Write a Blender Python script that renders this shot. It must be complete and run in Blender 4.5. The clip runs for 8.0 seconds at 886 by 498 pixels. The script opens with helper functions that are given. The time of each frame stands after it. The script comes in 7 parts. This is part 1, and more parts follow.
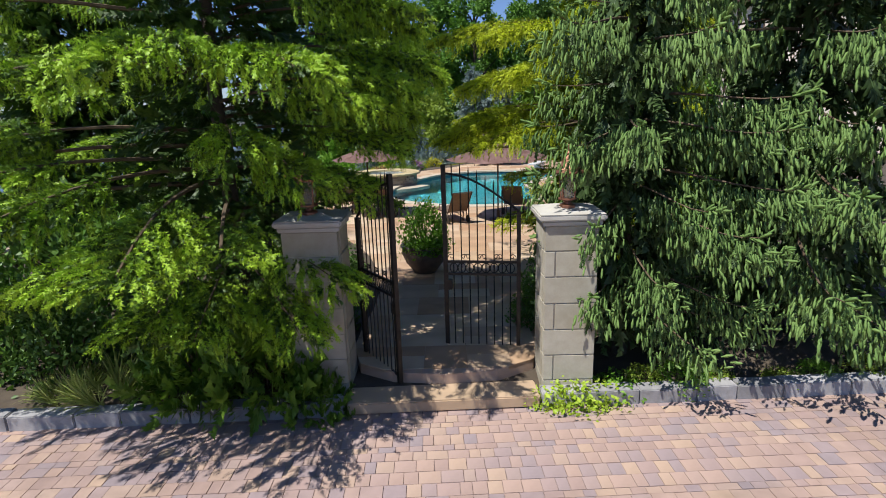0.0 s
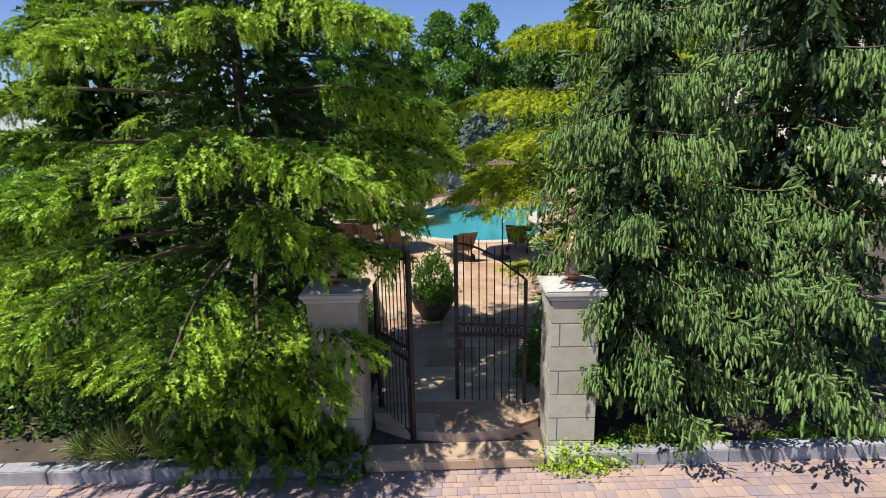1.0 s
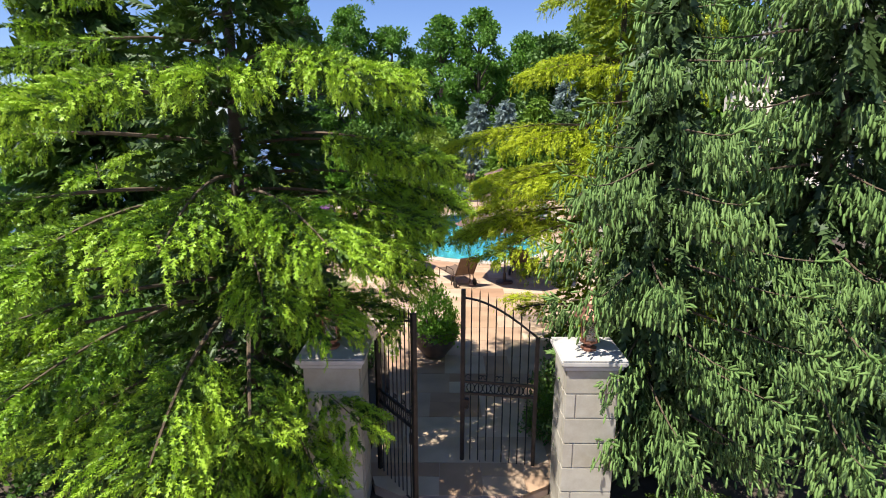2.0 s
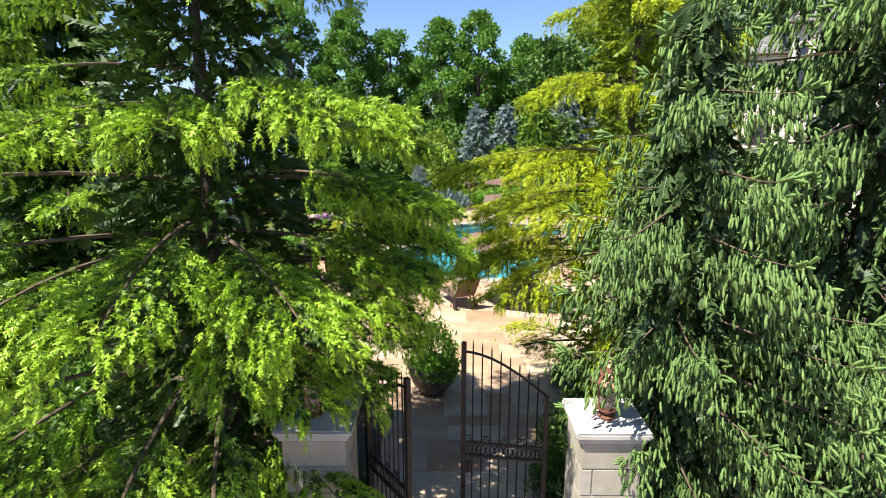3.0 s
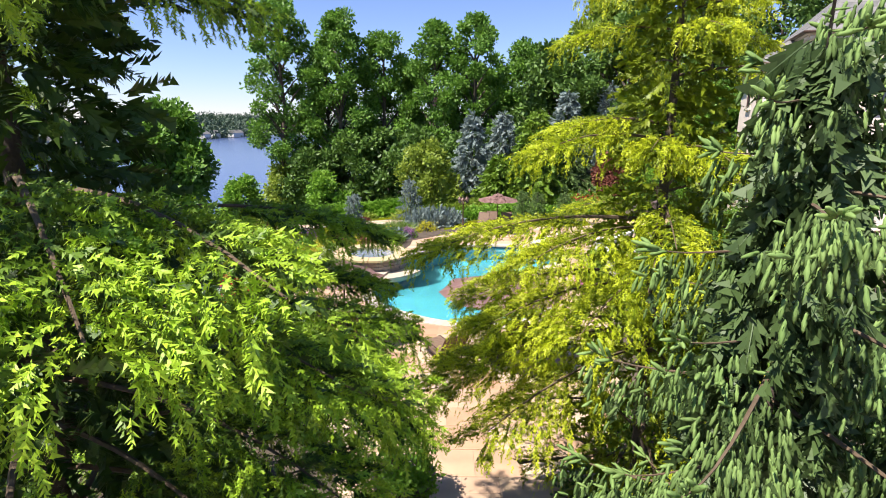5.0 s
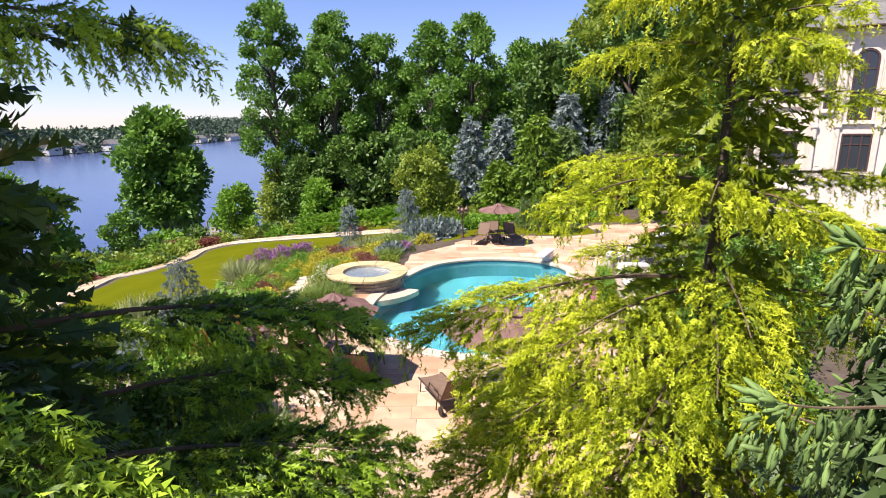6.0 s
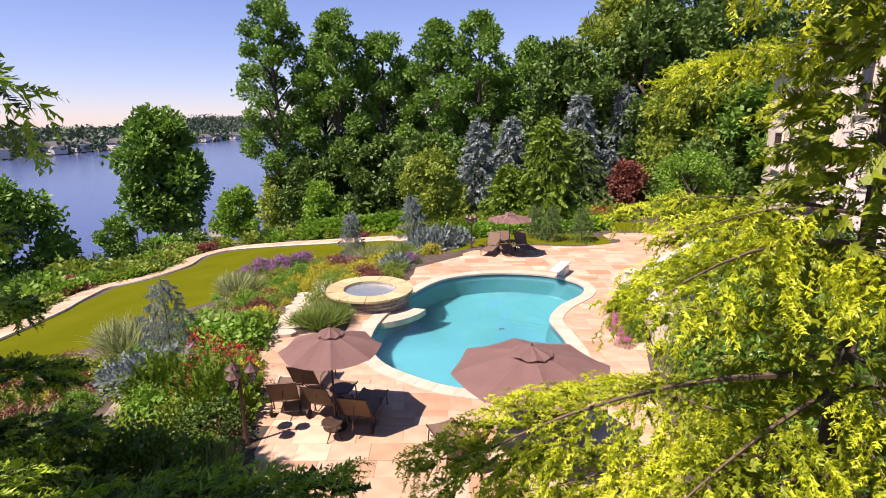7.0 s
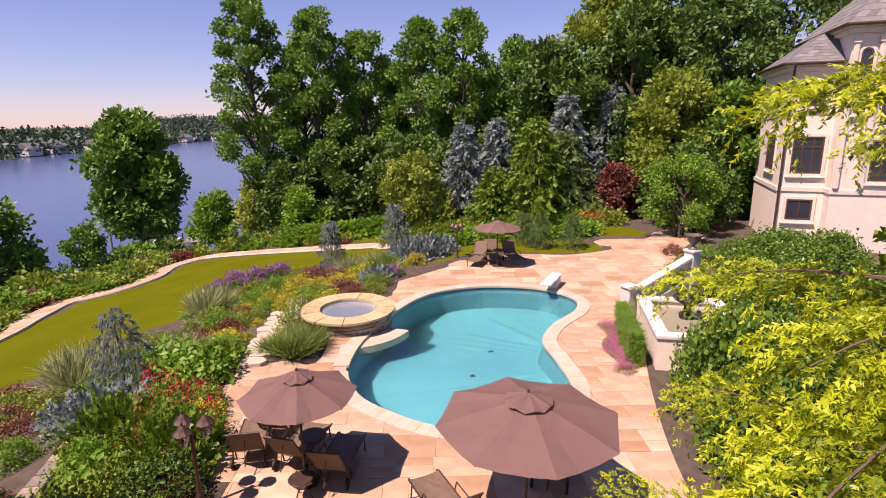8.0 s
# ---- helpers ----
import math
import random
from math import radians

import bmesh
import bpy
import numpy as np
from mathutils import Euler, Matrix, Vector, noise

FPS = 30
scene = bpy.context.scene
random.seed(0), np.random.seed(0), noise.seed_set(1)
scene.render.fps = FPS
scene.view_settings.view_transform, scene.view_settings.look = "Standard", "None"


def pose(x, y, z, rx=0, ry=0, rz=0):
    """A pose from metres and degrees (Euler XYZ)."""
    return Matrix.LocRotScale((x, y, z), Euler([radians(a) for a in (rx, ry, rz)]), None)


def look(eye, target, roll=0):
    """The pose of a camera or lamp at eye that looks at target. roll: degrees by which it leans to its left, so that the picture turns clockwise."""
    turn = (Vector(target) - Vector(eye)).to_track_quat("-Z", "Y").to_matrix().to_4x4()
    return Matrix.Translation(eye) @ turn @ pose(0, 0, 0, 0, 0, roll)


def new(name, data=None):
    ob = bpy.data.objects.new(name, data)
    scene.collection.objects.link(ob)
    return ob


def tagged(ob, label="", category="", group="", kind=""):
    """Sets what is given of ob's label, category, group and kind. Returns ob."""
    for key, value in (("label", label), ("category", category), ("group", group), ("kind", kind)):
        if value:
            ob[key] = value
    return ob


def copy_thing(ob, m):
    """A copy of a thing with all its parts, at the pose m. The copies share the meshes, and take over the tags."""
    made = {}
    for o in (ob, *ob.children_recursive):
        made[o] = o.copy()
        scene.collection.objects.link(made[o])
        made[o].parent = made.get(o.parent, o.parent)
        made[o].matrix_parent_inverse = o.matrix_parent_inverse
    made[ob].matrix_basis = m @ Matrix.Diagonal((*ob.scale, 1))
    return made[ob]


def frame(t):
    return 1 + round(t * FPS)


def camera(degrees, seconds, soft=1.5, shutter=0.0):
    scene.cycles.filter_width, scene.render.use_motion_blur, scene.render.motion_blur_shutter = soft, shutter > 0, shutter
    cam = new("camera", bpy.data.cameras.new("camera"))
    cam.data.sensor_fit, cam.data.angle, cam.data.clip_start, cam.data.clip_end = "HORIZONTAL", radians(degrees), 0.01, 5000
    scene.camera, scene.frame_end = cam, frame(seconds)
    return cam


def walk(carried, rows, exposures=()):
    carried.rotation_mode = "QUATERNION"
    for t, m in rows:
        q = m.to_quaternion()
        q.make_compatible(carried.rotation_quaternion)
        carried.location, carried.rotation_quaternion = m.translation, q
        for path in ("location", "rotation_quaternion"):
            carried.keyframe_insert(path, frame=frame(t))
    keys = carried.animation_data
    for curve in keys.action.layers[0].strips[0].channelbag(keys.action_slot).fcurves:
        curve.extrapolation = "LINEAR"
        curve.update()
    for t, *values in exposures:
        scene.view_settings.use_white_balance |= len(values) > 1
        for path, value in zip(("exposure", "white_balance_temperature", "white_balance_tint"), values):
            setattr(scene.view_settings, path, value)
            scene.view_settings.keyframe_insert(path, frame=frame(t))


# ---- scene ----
cam = camera(79.0, 8.0, soft=1.0)
PATH = [
    (0, (0.126, -0.104, 3.295), (0.097, 1.833, 2.798), -1.8),
    (0.5, (0.071, -0.416, 3.619), (0.037, 1.536, 3.184), -1.5),
    (1, (-0.017, -0.447, 4.142), (-0.047, 1.503, 3.696), -1.1),
    (1.5, (-0.094, -0.273, 4.575), (-0.121, 1.675, 4.123), -0.8),
    (1.7, (-0.163, -0.093, 4.659), (-0.178, 1.856, 4.209), -0.0),
    (2.8, (-0.194, 0.929, 5.1), (-0.203, 2.878, 4.648), -0.1),
    (3, (-0.167, 1.09, 5.169), (-0.179, 3.039, 4.719), -0.1),
    (3.5, (-0.121, 1.542, 5.362), (-0.128, 3.491, 4.912), 0.2),
    (4, (-0.06, 2.134, 5.557), (-0.061, 4.084, 5.108), 0.2),
    (4.5, (0.066, 2.831, 5.721), (0.072, 4.78, 5.274), 0.1),
    (4.7, (0.153, 3.13, 5.774), (0.152, 5.079, 5.324), 0.6),
    (5.8, (0.153, 4.676, 6.238), (0.157, 6.624, 5.784), -0.3),
    (6, (0.138, 4.968, 6.299), (0.141, 6.916, 5.845), -0.5),
    (6.5, (0.087, 5.753, 6.482), (0.08, 7.699, 6.023), -0.7),
    (7, (0.0, 6.688, 6.563), (-0.014, 8.634, 6.104), -0.5),
    (7.5, (-0.012, 7.507, 6.676), (-0.02, 9.453, 6.215), -0.6),
    (8, (0.063, 8.184, 6.807), (0.102, 10.129, 6.342), -0.8),
]
# the clip's own brightening and tint
EXPOSURES = [(0.0, 0.45, 6150, 10), (1.5, 0.75, 6200, 12), (3.5, 1.28, 6450, 10), (5.2, 1.15, 6550, 18), (6.5, 1.06, 6750, 27), (8.0, 0.72, 7300, 42)]
walk(cam, [(t, look(eye, target, roll)) for t, eye, target, roll in PATH], EXPOSURES)

# ---- sky and sun ----
SUN = Vector((-1.0, -0.7, 2.05)).normalized()
world = bpy.data.worlds.new("sky")
scene.world = world
world.use_nodes = True
wn = world.node_tree
sky = wn.nodes.new("ShaderNodeTexSky")
sky.sky_type = "NISHITA"
sky.sun_disc = False
sky.sun_elevation = math.asin(SUN.z)
sky.sun_rotation = math.atan2(SUN.x, SUN.y)
sky.air_density, sky.dust_density, sky.ozone_density = 1.0, 0.05, 4.0
tint = wn.nodes.new("ShaderNodeMix")
tint.data_type, tint.blend_type = "RGBA", "MULTIPLY"
tint.inputs["Factor"].default_value = 1.0
tint.inputs["B"].default_value = (0.96, 0.99, 1.22, 1)
wn.links.new(sky.outputs[0], tint.inputs["A"])
wn.links.new(tint.outputs["Result"], wn.nodes["Background"].inputs[0])
wn.nodes["Background"].inputs[1].default_value = 0.066
sun_data = bpy.data.lights.new("sun", "SUN")
sun_data.energy, sun_data.angle, sun_data.color = 4.9, radians(0.53), (1.0, 0.95, 0.86)
sun_lamp = new("sun", sun_data)
sun_lamp.matrix_world = look(SUN * 60, (0, 0, 0))


# ---- materials ----
def nodes_of(name):
    m = bpy.data.materials.new(name)
    m.use_nodes = True
    return m, m.node_tree, m.node_tree.nodes["Principled BSDF"]


def plain(name, c1, c2=None, rough=0.7, metal=0.0, scale=6.0, bump=0.25, fine=60.0, random_by="", spread=0.35, spec=0.5, detail=6.0, depth=0.01):
    """A surface of two mixed tones with grain, coarse stains and relief. random_by: 'object' or 'island'."""
    m, t, b = nodes_of(name)
    c2 = c2 or tuple(v * 0.7 for v in c1)
    co = t.nodes.new("ShaderNodeTexCoord")
    n1 = t.nodes.new("ShaderNodeTexNoise")
    n1.inputs["Scale"].default_value, n1.inputs["Detail"].default_value = scale, detail
    n2 = t.nodes.new("ShaderNodeTexNoise")
    n2.inputs["Scale"].default_value, n2.inputs["Detail"].default_value = fine, 4
    for n in (n1, n2):
        t.links.new(co.outputs["Object"], n.inputs["Vector"])
    add = t.nodes.new("ShaderNodeMath")
    add.operation = "MULTIPLY_ADD"
    t.links.new(n2.outputs["Fac"], add.inputs[0])
    add.inputs[1].default_value = 0.35
    t.links.new(n1.outputs["Fac"], add.inputs[2])
    fac = add.outputs[0]
    if random_by:
        if random_by == "object":
            r = t.nodes.new("ShaderNodeObjectInfo").outputs["Random"]
        else:
            r = t.nodes.new("ShaderNodeNewGeometry").outputs["Random Per Island"]
        a2 = t.nodes.new("ShaderNodeMath")
        a2.operation = "MULTIPLY_ADD"
        t.links.new(r, a2.inputs[0])
        a2.inputs[1].default_value = spread * 2
        t.links.new(fac, a2.inputs[2])
        a3 = t.nodes.new("ShaderNodeMath")
        a3.operation = "SUBTRACT"
        t.links.new(a2.outputs[0], a3.inputs[0])
        a3.inputs[1].default_value = spread
        fac = a3.outputs[0]
    ramp = t.nodes.new("ShaderNodeValToRGB")
    ramp.color_ramp.elements[0].position, ramp.color_ramp.elements[1].position = 0.35, 0.95
    ramp.color_ramp.elements[0].color, ramp.color_ramp.elements[1].color = (*c1, 1), (*c2, 1)
    t.links.new(fac, ramp.inputs[0])
    t.links.new(ramp.outputs[0], b.inputs["Base Color"])
    b.inputs["Roughness"].default_value, b.inputs["Metallic"].default_value = rough, metal
    b.inputs["Specular IOR Level"].default_value = spec
    bp = t.nodes.new("ShaderNodeBump")
    bp.inputs["Strength"].default_value, bp.inputs["Distance"].default_value = bump, depth
    t.links.new(add.outputs[0], bp.inputs["Height"])
    t.links.new(bp.outputs[0], b.inputs["Normal"])
    return m


def mixed_stone(name, tones, rough=0.8, by="object", bump=0.3, scale=5.0):
    """Stone pieces, each of one of several tones, with mottling."""
    m, t, b = nodes_of(name)
    src = t.nodes.new("ShaderNodeObjectInfo").outputs["Random"] if by == "object" else t.nodes.new("ShaderNodeNewGeometry").outputs["Random Per Island"]
    ramp = t.nodes.new("ShaderNodeValToRGB")
    ramp.color_ramp.interpolation = "LINEAR"
    els = ramp.color_ramp.elements
    els[0].color, els[1].color = (*tones[0], 1), (*tones[-1], 1)
    for i, c in enumerate(tones[1:-1], 1):
        e = els.new(i / (len(tones) - 1))
        e.color = (*c, 1)
    t.links.new(src, ramp.inputs[0])
    co = t.nodes.new("ShaderNodeTexCoord")
    n1 = t.nodes.new("ShaderNodeTexNoise")
    n1.inputs["Scale"].default_value, n1.inputs["Detail"].default_value = scale, 8
    n2 = t.nodes.new("ShaderNodeTexNoise")
    n2.inputs["Scale"].default_value, n2.inputs["Detail"].default_value = 0.9, 3
    n3 = t.nodes.new("ShaderNodeTexNoise")
    n3.inputs["Scale"].default_value = 70
    for n in (n1, n2, n3):
        t.links.new(co.outputs["Object"], n.inputs["Vector"])
    hsv = t.nodes.new("ShaderNodeHueSaturation")
    mr = t.nodes.new("ShaderNodeMapRange")
    mr.inputs[1].default_value, mr.inputs[2].default_value, mr.inputs[3].default_value, mr.inputs[4].default_value = 0.25, 0.75, 0.72, 1.22
    avg = t.nodes.new("ShaderNodeMath")
    avg.operation = "MULTIPLY_ADD"
    avg.inputs[1].default_value = 0.5
    half = t.nodes.new("ShaderNodeMath")
    half.operation = "MULTIPLY"
    half.inputs[1].default_value = 0.5
    t.links.new(n2.outputs["Fac"], half.inputs[0])
    t.links.new(n1.outputs["Fac"], avg.inputs[0])
    t.links.new(half.outputs[0], avg.inputs[2])
    t.links.new(avg.outputs[0], mr.inputs[0])
    t.links.new(mr.outputs[0], hsv.inputs["Value"])
    t.links.new(ramp.outputs[0], hsv.inputs["Color"])
    t.links.new(hsv.outputs[0], b.inputs["Base Color"])
    b.inputs["Roughness"].default_value = rough
    b.inputs["Specular IOR Level"].default_value = 0.3
    bp = t.nodes.new("ShaderNodeBump")
    bp.inputs["Strength"].default_value, bp.inputs["Distance"].default_value = bump, 0.008
    mix = t.nodes.new("ShaderNodeMath")
    mix.operation = "MULTIPLY_ADD"
    mix.inputs[1].default_value = 0.4
    t.links.new(n3.outputs["Fac"], mix.inputs[0])
    t.links.new(n1.outputs["Fac"], mix.inputs[2])
    t.links.new(mix.outputs[0], bp.inputs["Height"])
    t.links.new(bp.outputs[0], b.inputs["Normal"])
    return m


def leafy(name, c1, c2, through_light=0.35, rough=0.5, patch=0.8, spec=0.35):
    """Leaves: tone varies leaf by leaf and over the crown; part of the light passes through."""
    m, t, b = nodes_of(name)
    isl = t.nodes.new("ShaderNodeNewGeometry").outputs["Random Per Island"]
    co = t.nodes.new("ShaderNodeTexCoord")
    n = t.nodes.new("ShaderNodeTexNoise")
    n.inputs["Scale"].default_value = patch
    t.links.new(co.outputs["Object"], n.inputs["Vector"])
    a = t.nodes.new("ShaderNodeMath")
    a.operation = "MULTIPLY_ADD"
    a.inputs[1].default_value = 0.6
    t.links.new(isl, a.inputs[0])
    s = t.nodes.new("ShaderNodeMath")
    s.operation = "MULTIPLY_ADD"
    s.inputs[1].default_value, s.inputs[2].default_value = 1.4, -0.5
    t.links.new(n.outputs["Fac"], s.inputs[0])
    t.links.new(s.outputs[0], a.inputs[2])
    ramp = t.nodes.new("ShaderNodeValToRGB")
    ramp.color_ramp.elements[0].color, ramp.color_ramp.elements[1].color = (*c1, 1), (*c2, 1)
    t.links.new(a.outputs[0], ramp.inputs[0])
    t.links.new(ramp.outputs[0], b.inputs["Base Color"])
    b.inputs["Roughness"].default_value, b.inputs["Specular IOR Level"].default_value = rough, spec
    tr = t.nodes.new("ShaderNodeBsdfTranslucent")
    t.links.new(ramp.outputs[0], tr.inputs["Color"])
    mx = t.nodes.new("ShaderNodeMixShader")
    mx.inputs[0].default_value = through_light
    t.links.new(b.outputs[0], mx.inputs[1])
    t.links.new(tr.outputs[0], mx.inputs[2])
    t.links.new(mx.outputs[0], t.nodes["Material Output"].inputs["Surface"])
    return m


def watery(name, tint, rough, wave, strength, clear):
    m, t, b = nodes_of(name)
    b.inputs["Base Color"].default_value = (*tint, 1)
    b.inputs["Roughness"].default_value = rough
    b.inputs["IOR"].default_value = 1.33
    b.inputs["Transmission Weight"].default_value = clear
    co = t.nodes.new("ShaderNodeTexCoord")
    n1 = t.nodes.new("ShaderNodeTexNoise")
    n1.inputs["Scale"].default_value, n1.inputs["Detail"].default_value = wave, 4
    t.links.new(co.outputs["Object"], n1.inputs["Vector"])
    bp = t.nodes.new("ShaderNodeBump")
    bp.inputs["Strength"].default_value, bp.inputs["Distance"].default_value = strength, 0.05
    t.links.new(n1.outputs["Fac"], bp.inputs["Height"])
    t.links.new(bp.outputs[0], b.inputs["Normal"])
    return m


M = {}
M["cedar"] = leafy("cedar_needles", (0.08, 0.16, 0.013), (0.175, 0.29, 0.022), 0.22)
M["cedartip"] = leafy("cedar_new_growth", (0.21, 0.38, 0.018), (0.39, 0.55, 0.035), 0.22)
# older inner needles, three kinds: the crown's shade is put into their darker colour
M["cedarold"] = leafy("old_shaded_cedar_needles", (0.035, 0.075, 0.010), (0.07, 0.13, 0.015), 0.12)
M["limeold"] = leafy("old_shaded_golden_cedar_needles", (0.14, 0.21, 0.010), (0.24, 0.30, 0.014), 0.35)
M["spruceold"] = leafy("old_shaded_spruce_needles", (0.04, 0.075, 0.02), (0.08, 0.13, 0.04), 0.15)
M["lime"] = leafy("golden_cedar_needles", (0.20, 0.29, 0.012), (0.38, 0.43, 0.02), 0.3)
M["limetip"] = leafy("golden_cedar_new_growth", (0.40, 0.50, 0.018), (0.61, 0.66, 0.03), 0.42)
M["spruce"] = leafy("spruce_needles", (0.085, 0.15, 0.042), (0.17, 0.26, 0.08), 0.25, 0.7, 0.8, 0.15)
M["sprucetip"] = leafy("spruce_new_growth", (0.15, 0.26, 0.07), (0.27, 0.40, 0.125), 0.3, 0.7, 0.8, 0.15)
M["bluespruce"] = leafy("blue_spruce_needles", (0.10, 0.15, 0.125), (0.27, 0.33, 0.31), 0.2)
M["oak"] = leafy("broad_leaves", (0.06, 0.15, 0.017), (0.17, 0.33, 0.04), 0.28)
M["darkleaf"] = leafy("dark_leaves", (0.045, 0.10, 0.018), (0.12, 0.22, 0.033), 0.25)
M["laurel"] = leafy("laurel_leaves", (0.045, 0.12, 0.015), (0.16, 0.28, 0.03), 0.3, 0.35)
M["olive"] = leafy("olive_leaves", (0.14, 0.22, 0.02), (0.30, 0.38, 0.05), 0.4)
M["green"] = leafy("bright_green_leaves", (0.09, 0.23, 0.015), (0.24, 0.42, 0.045), 0.4)
M["yellow"] = leafy("yellow_leaves", (0.30, 0.32, 0.02), (0.55, 0.48, 0.03), 0.3)
M["red"] = leafy("red_flowers", (0.40, 0.008, 0.03), (0.60, 0.025, 0.05), 0.2)
M["burgundy"] = leafy("burgundy_leaves", (0.13, 0.035, 0.03), (0.30, 0.12, 0.07), 0.3)
M["purple"] = leafy("purple_flowers", (0.24, 0.09, 0.24), (0.38, 0.19, 0.34), 0.2)
M["pink"] = leafy("pink_flowers", (0.55, 0.10, 0.30), (0.75, 0.25, 0.45), 0.2)
M["white"] = leafy("white_flowers", (0.70, 0.68, 0.55), (0.8, 0.8, 0.74), 0.2)
M["grassy"] = leafy("grass_blades", (0.09, 0.16, 0.02), (0.22, 0.30, 0.06), 0.3)
M["palegrass"] = leafy("feather_grass_blades", (0.18, 0.24, 0.07), (0.34, 0.36, 0.16), 0.3)
M["farleaf"] = leafy("far_wood_leaves", (0.035, 0.065, 0.04), (0.07, 0.11, 0.065), 0.15)
M["limevine"] = leafy("lime_green_leaves", (0.26, 0.40, 0.02), (0.46, 0.58, 0.06), 0.35)
M["stripe"] = leafy("striped_grass_blades", (0.12, 0.20, 0.02), (0.55, 0.56, 0.18), 0.3)
M["bark"] = plain("bark", (0.045, 0.032, 0.022), (0.11, 0.085, 0.065), 0.9, scale=9, bump=0.8, depth=0.02)
M["twig"] = plain("twig_bark", (0.07, 0.045, 0.025), (0.14, 0.10, 0.06), 0.9, scale=14, bump=0.5)
M["soil"] = plain("soil", (0.035, 0.026, 0.018), (0.10, 0.075, 0.05), 0.95, scale=3, bump=0.6, depth=0.03)
M["lawn"] = plain("lawn", (0.070, 0.087, 0.003), (0.105, 0.115, 0.006), 0.95, scale=0.35, fine=40, bump=0.6, depth=0.03, spec=0.0)
M["paver"] = mixed_stone("tumbled_pavers", [(0.308, 0.217, 0.189), (0.371, 0.259, 0.210), (0.280, 0.217, 0.217), (0.406, 0.287, 0.210), (0.336, 0.238, 0.210), (0.259, 0.210, 0.217)], by="object")
M["paver_far"] = mixed_stone("tumbled_pavers_joined", [(0.308, 0.217, 0.189), (0.371, 0.259, 0.210), (0.280, 0.217, 0.217), (0.406, 0.287, 0.210), (0.336, 0.238, 0.210), (0.259, 0.210, 0.217)], by="island")
FLAG = [(0.40, 0.272, 0.168), (0.45, 0.325, 0.212), (0.37, 0.228, 0.130), (0.52, 0.400, 0.275), (0.42, 0.288, 0.188), (0.36, 0.210, 0.118)]
M["flag"] = mixed_stone("sandstone_flags", FLAG, by="object", scale=2.5)
M["flag_far"] = mixed_stone("sandstone_flags_joined", FLAG, by="island", scale=2.5)
M["joint"] = plain("joint_sand", (0.385, 0.262, 0.189), (0.441, 0.308, 0.224), 0.95, scale=4)
M["drive_bed"] = plain("paver_bed", (0.238, 0.175, 0.154), (0.308, 0.231, 0.203), 0.95, scale=3)
M["coping"] = plain("limestone_coping", (0.41, 0.335, 0.235), (0.49, 0.425, 0.325), 0.7, scale=3, random_by="object", spread=0.2)
M["curb"] = plain("granite_kerb", (0.210, 0.203, 0.203), (0.364, 0.350, 0.350), 0.85, scale=9, random_by="object", bump=0.6)
M["block"] = plain("limestone_block", (0.322, 0.287, 0.217), (0.420, 0.385, 0.308), 0.85, scale=7, random_by="object", spread=0.2, bump=0.3)
M["capstone"] = plain("pale_capstone", (0.385, 0.357, 0.308), (0.504, 0.476, 0.420), 0.8, scale=6)
M["mortar"] = plain("mortar", (0.385, 0.350, 0.287), (0.462, 0.434, 0.364), 0.95, scale=10)
M["iron"] = plain("black_wrought_iron", (0.012, 0.011, 0.010), (0.05, 0.042, 0.036), 0.5, 0.6, scale=12, bump=0.2)
M["copper"] = plain("aged_copper", (0.20, 0.085, 0.05), (0.30, 0.15, 0.10), 0.5, 0.7, scale=15)
M["bronze"] = plain("dark_bronze_paint", (0.045, 0.025, 0.018), (0.10, 0.06, 0.04), 0.5, 0.4, scale=15)
M["canvas"] = plain("taupe_umbrella_canvas", (0.26, 0.155, 0.13), (0.31, 0.19, 0.16), 0.85, scale=3, fine=120, bump=0.15)
M["sling"] = plain("brown_mesh_sling", (0.112, 0.070, 0.045), (0.168, 0.112, 0.070), 0.8, scale=8, fine=150, bump=0.2)
M["pot"] = plain("glazed_clay_pot", (0.06, 0.045, 0.04), (0.17, 0.12, 0.10), 0.45, scale=6)
M["plaster"] = plain("pool_plaster", (0.021, 0.182, 0.217), (0.035, 0.238, 0.266), 0.8, scale=0.6, bump=0.05)
M["tile"] = plain("dark_blue_tile_band", (0.03, 0.10, 0.14), (0.06, 0.17, 0.20), 0.3, scale=8, random_by="island")
M["poolwater"] = watery("pool_water", (0.78, 0.97, 1.0), 0.02, 2.2, 0.12, 1.0)
M["spawater"] = watery("foaming_spa_water", (0.62, 0.74, 0.77), 0.2, 9.0, 0.6, 0.8)
M["lake"] = watery("lake_water", (0.05, 0.075, 0.16), 0.18, 0.6, 0.35, 0.0)
M["shallow"] = watery("shallow_basin_water", (0.26, 0.24, 0.16), 0.12, 6.0, 0.2, 0.0)
M["spaplaster"] = plain("pale_spa_plaster", (0.42, 0.52, 0.54), (0.52, 0.60, 0.62), 0.8, scale=4)
M["spawall"] = mixed_stone("stacked_stone", [(0.231, 0.182, 0.140), (0.315, 0.252, 0.196), (0.189, 0.154, 0.133), (0.364, 0.301, 0.224)], by="object", scale=8)
M["sparim"] = plain("golden_flagstone_rim", (0.350, 0.252, 0.112), (0.462, 0.371, 0.196), 0.75, scale=4, random_by="object", spread=0.3)
M["stucco"] = plain("cream_stucco", (0.66, 0.57, 0.46), (0.74, 0.65, 0.54), 0.9, scale=2.5, fine=90, bump=0.2)
M["trim"] = plain("limestone_trim", (0.58, 0.51, 0.41), (0.66, 0.60, 0.50), 0.8, scale=5)
M["slate"] = plain("grey_shingles", (0.112, 0.112, 0.105), (0.196, 0.189, 0.175), 0.8, scale=3, random_by="island", bump=0.4)
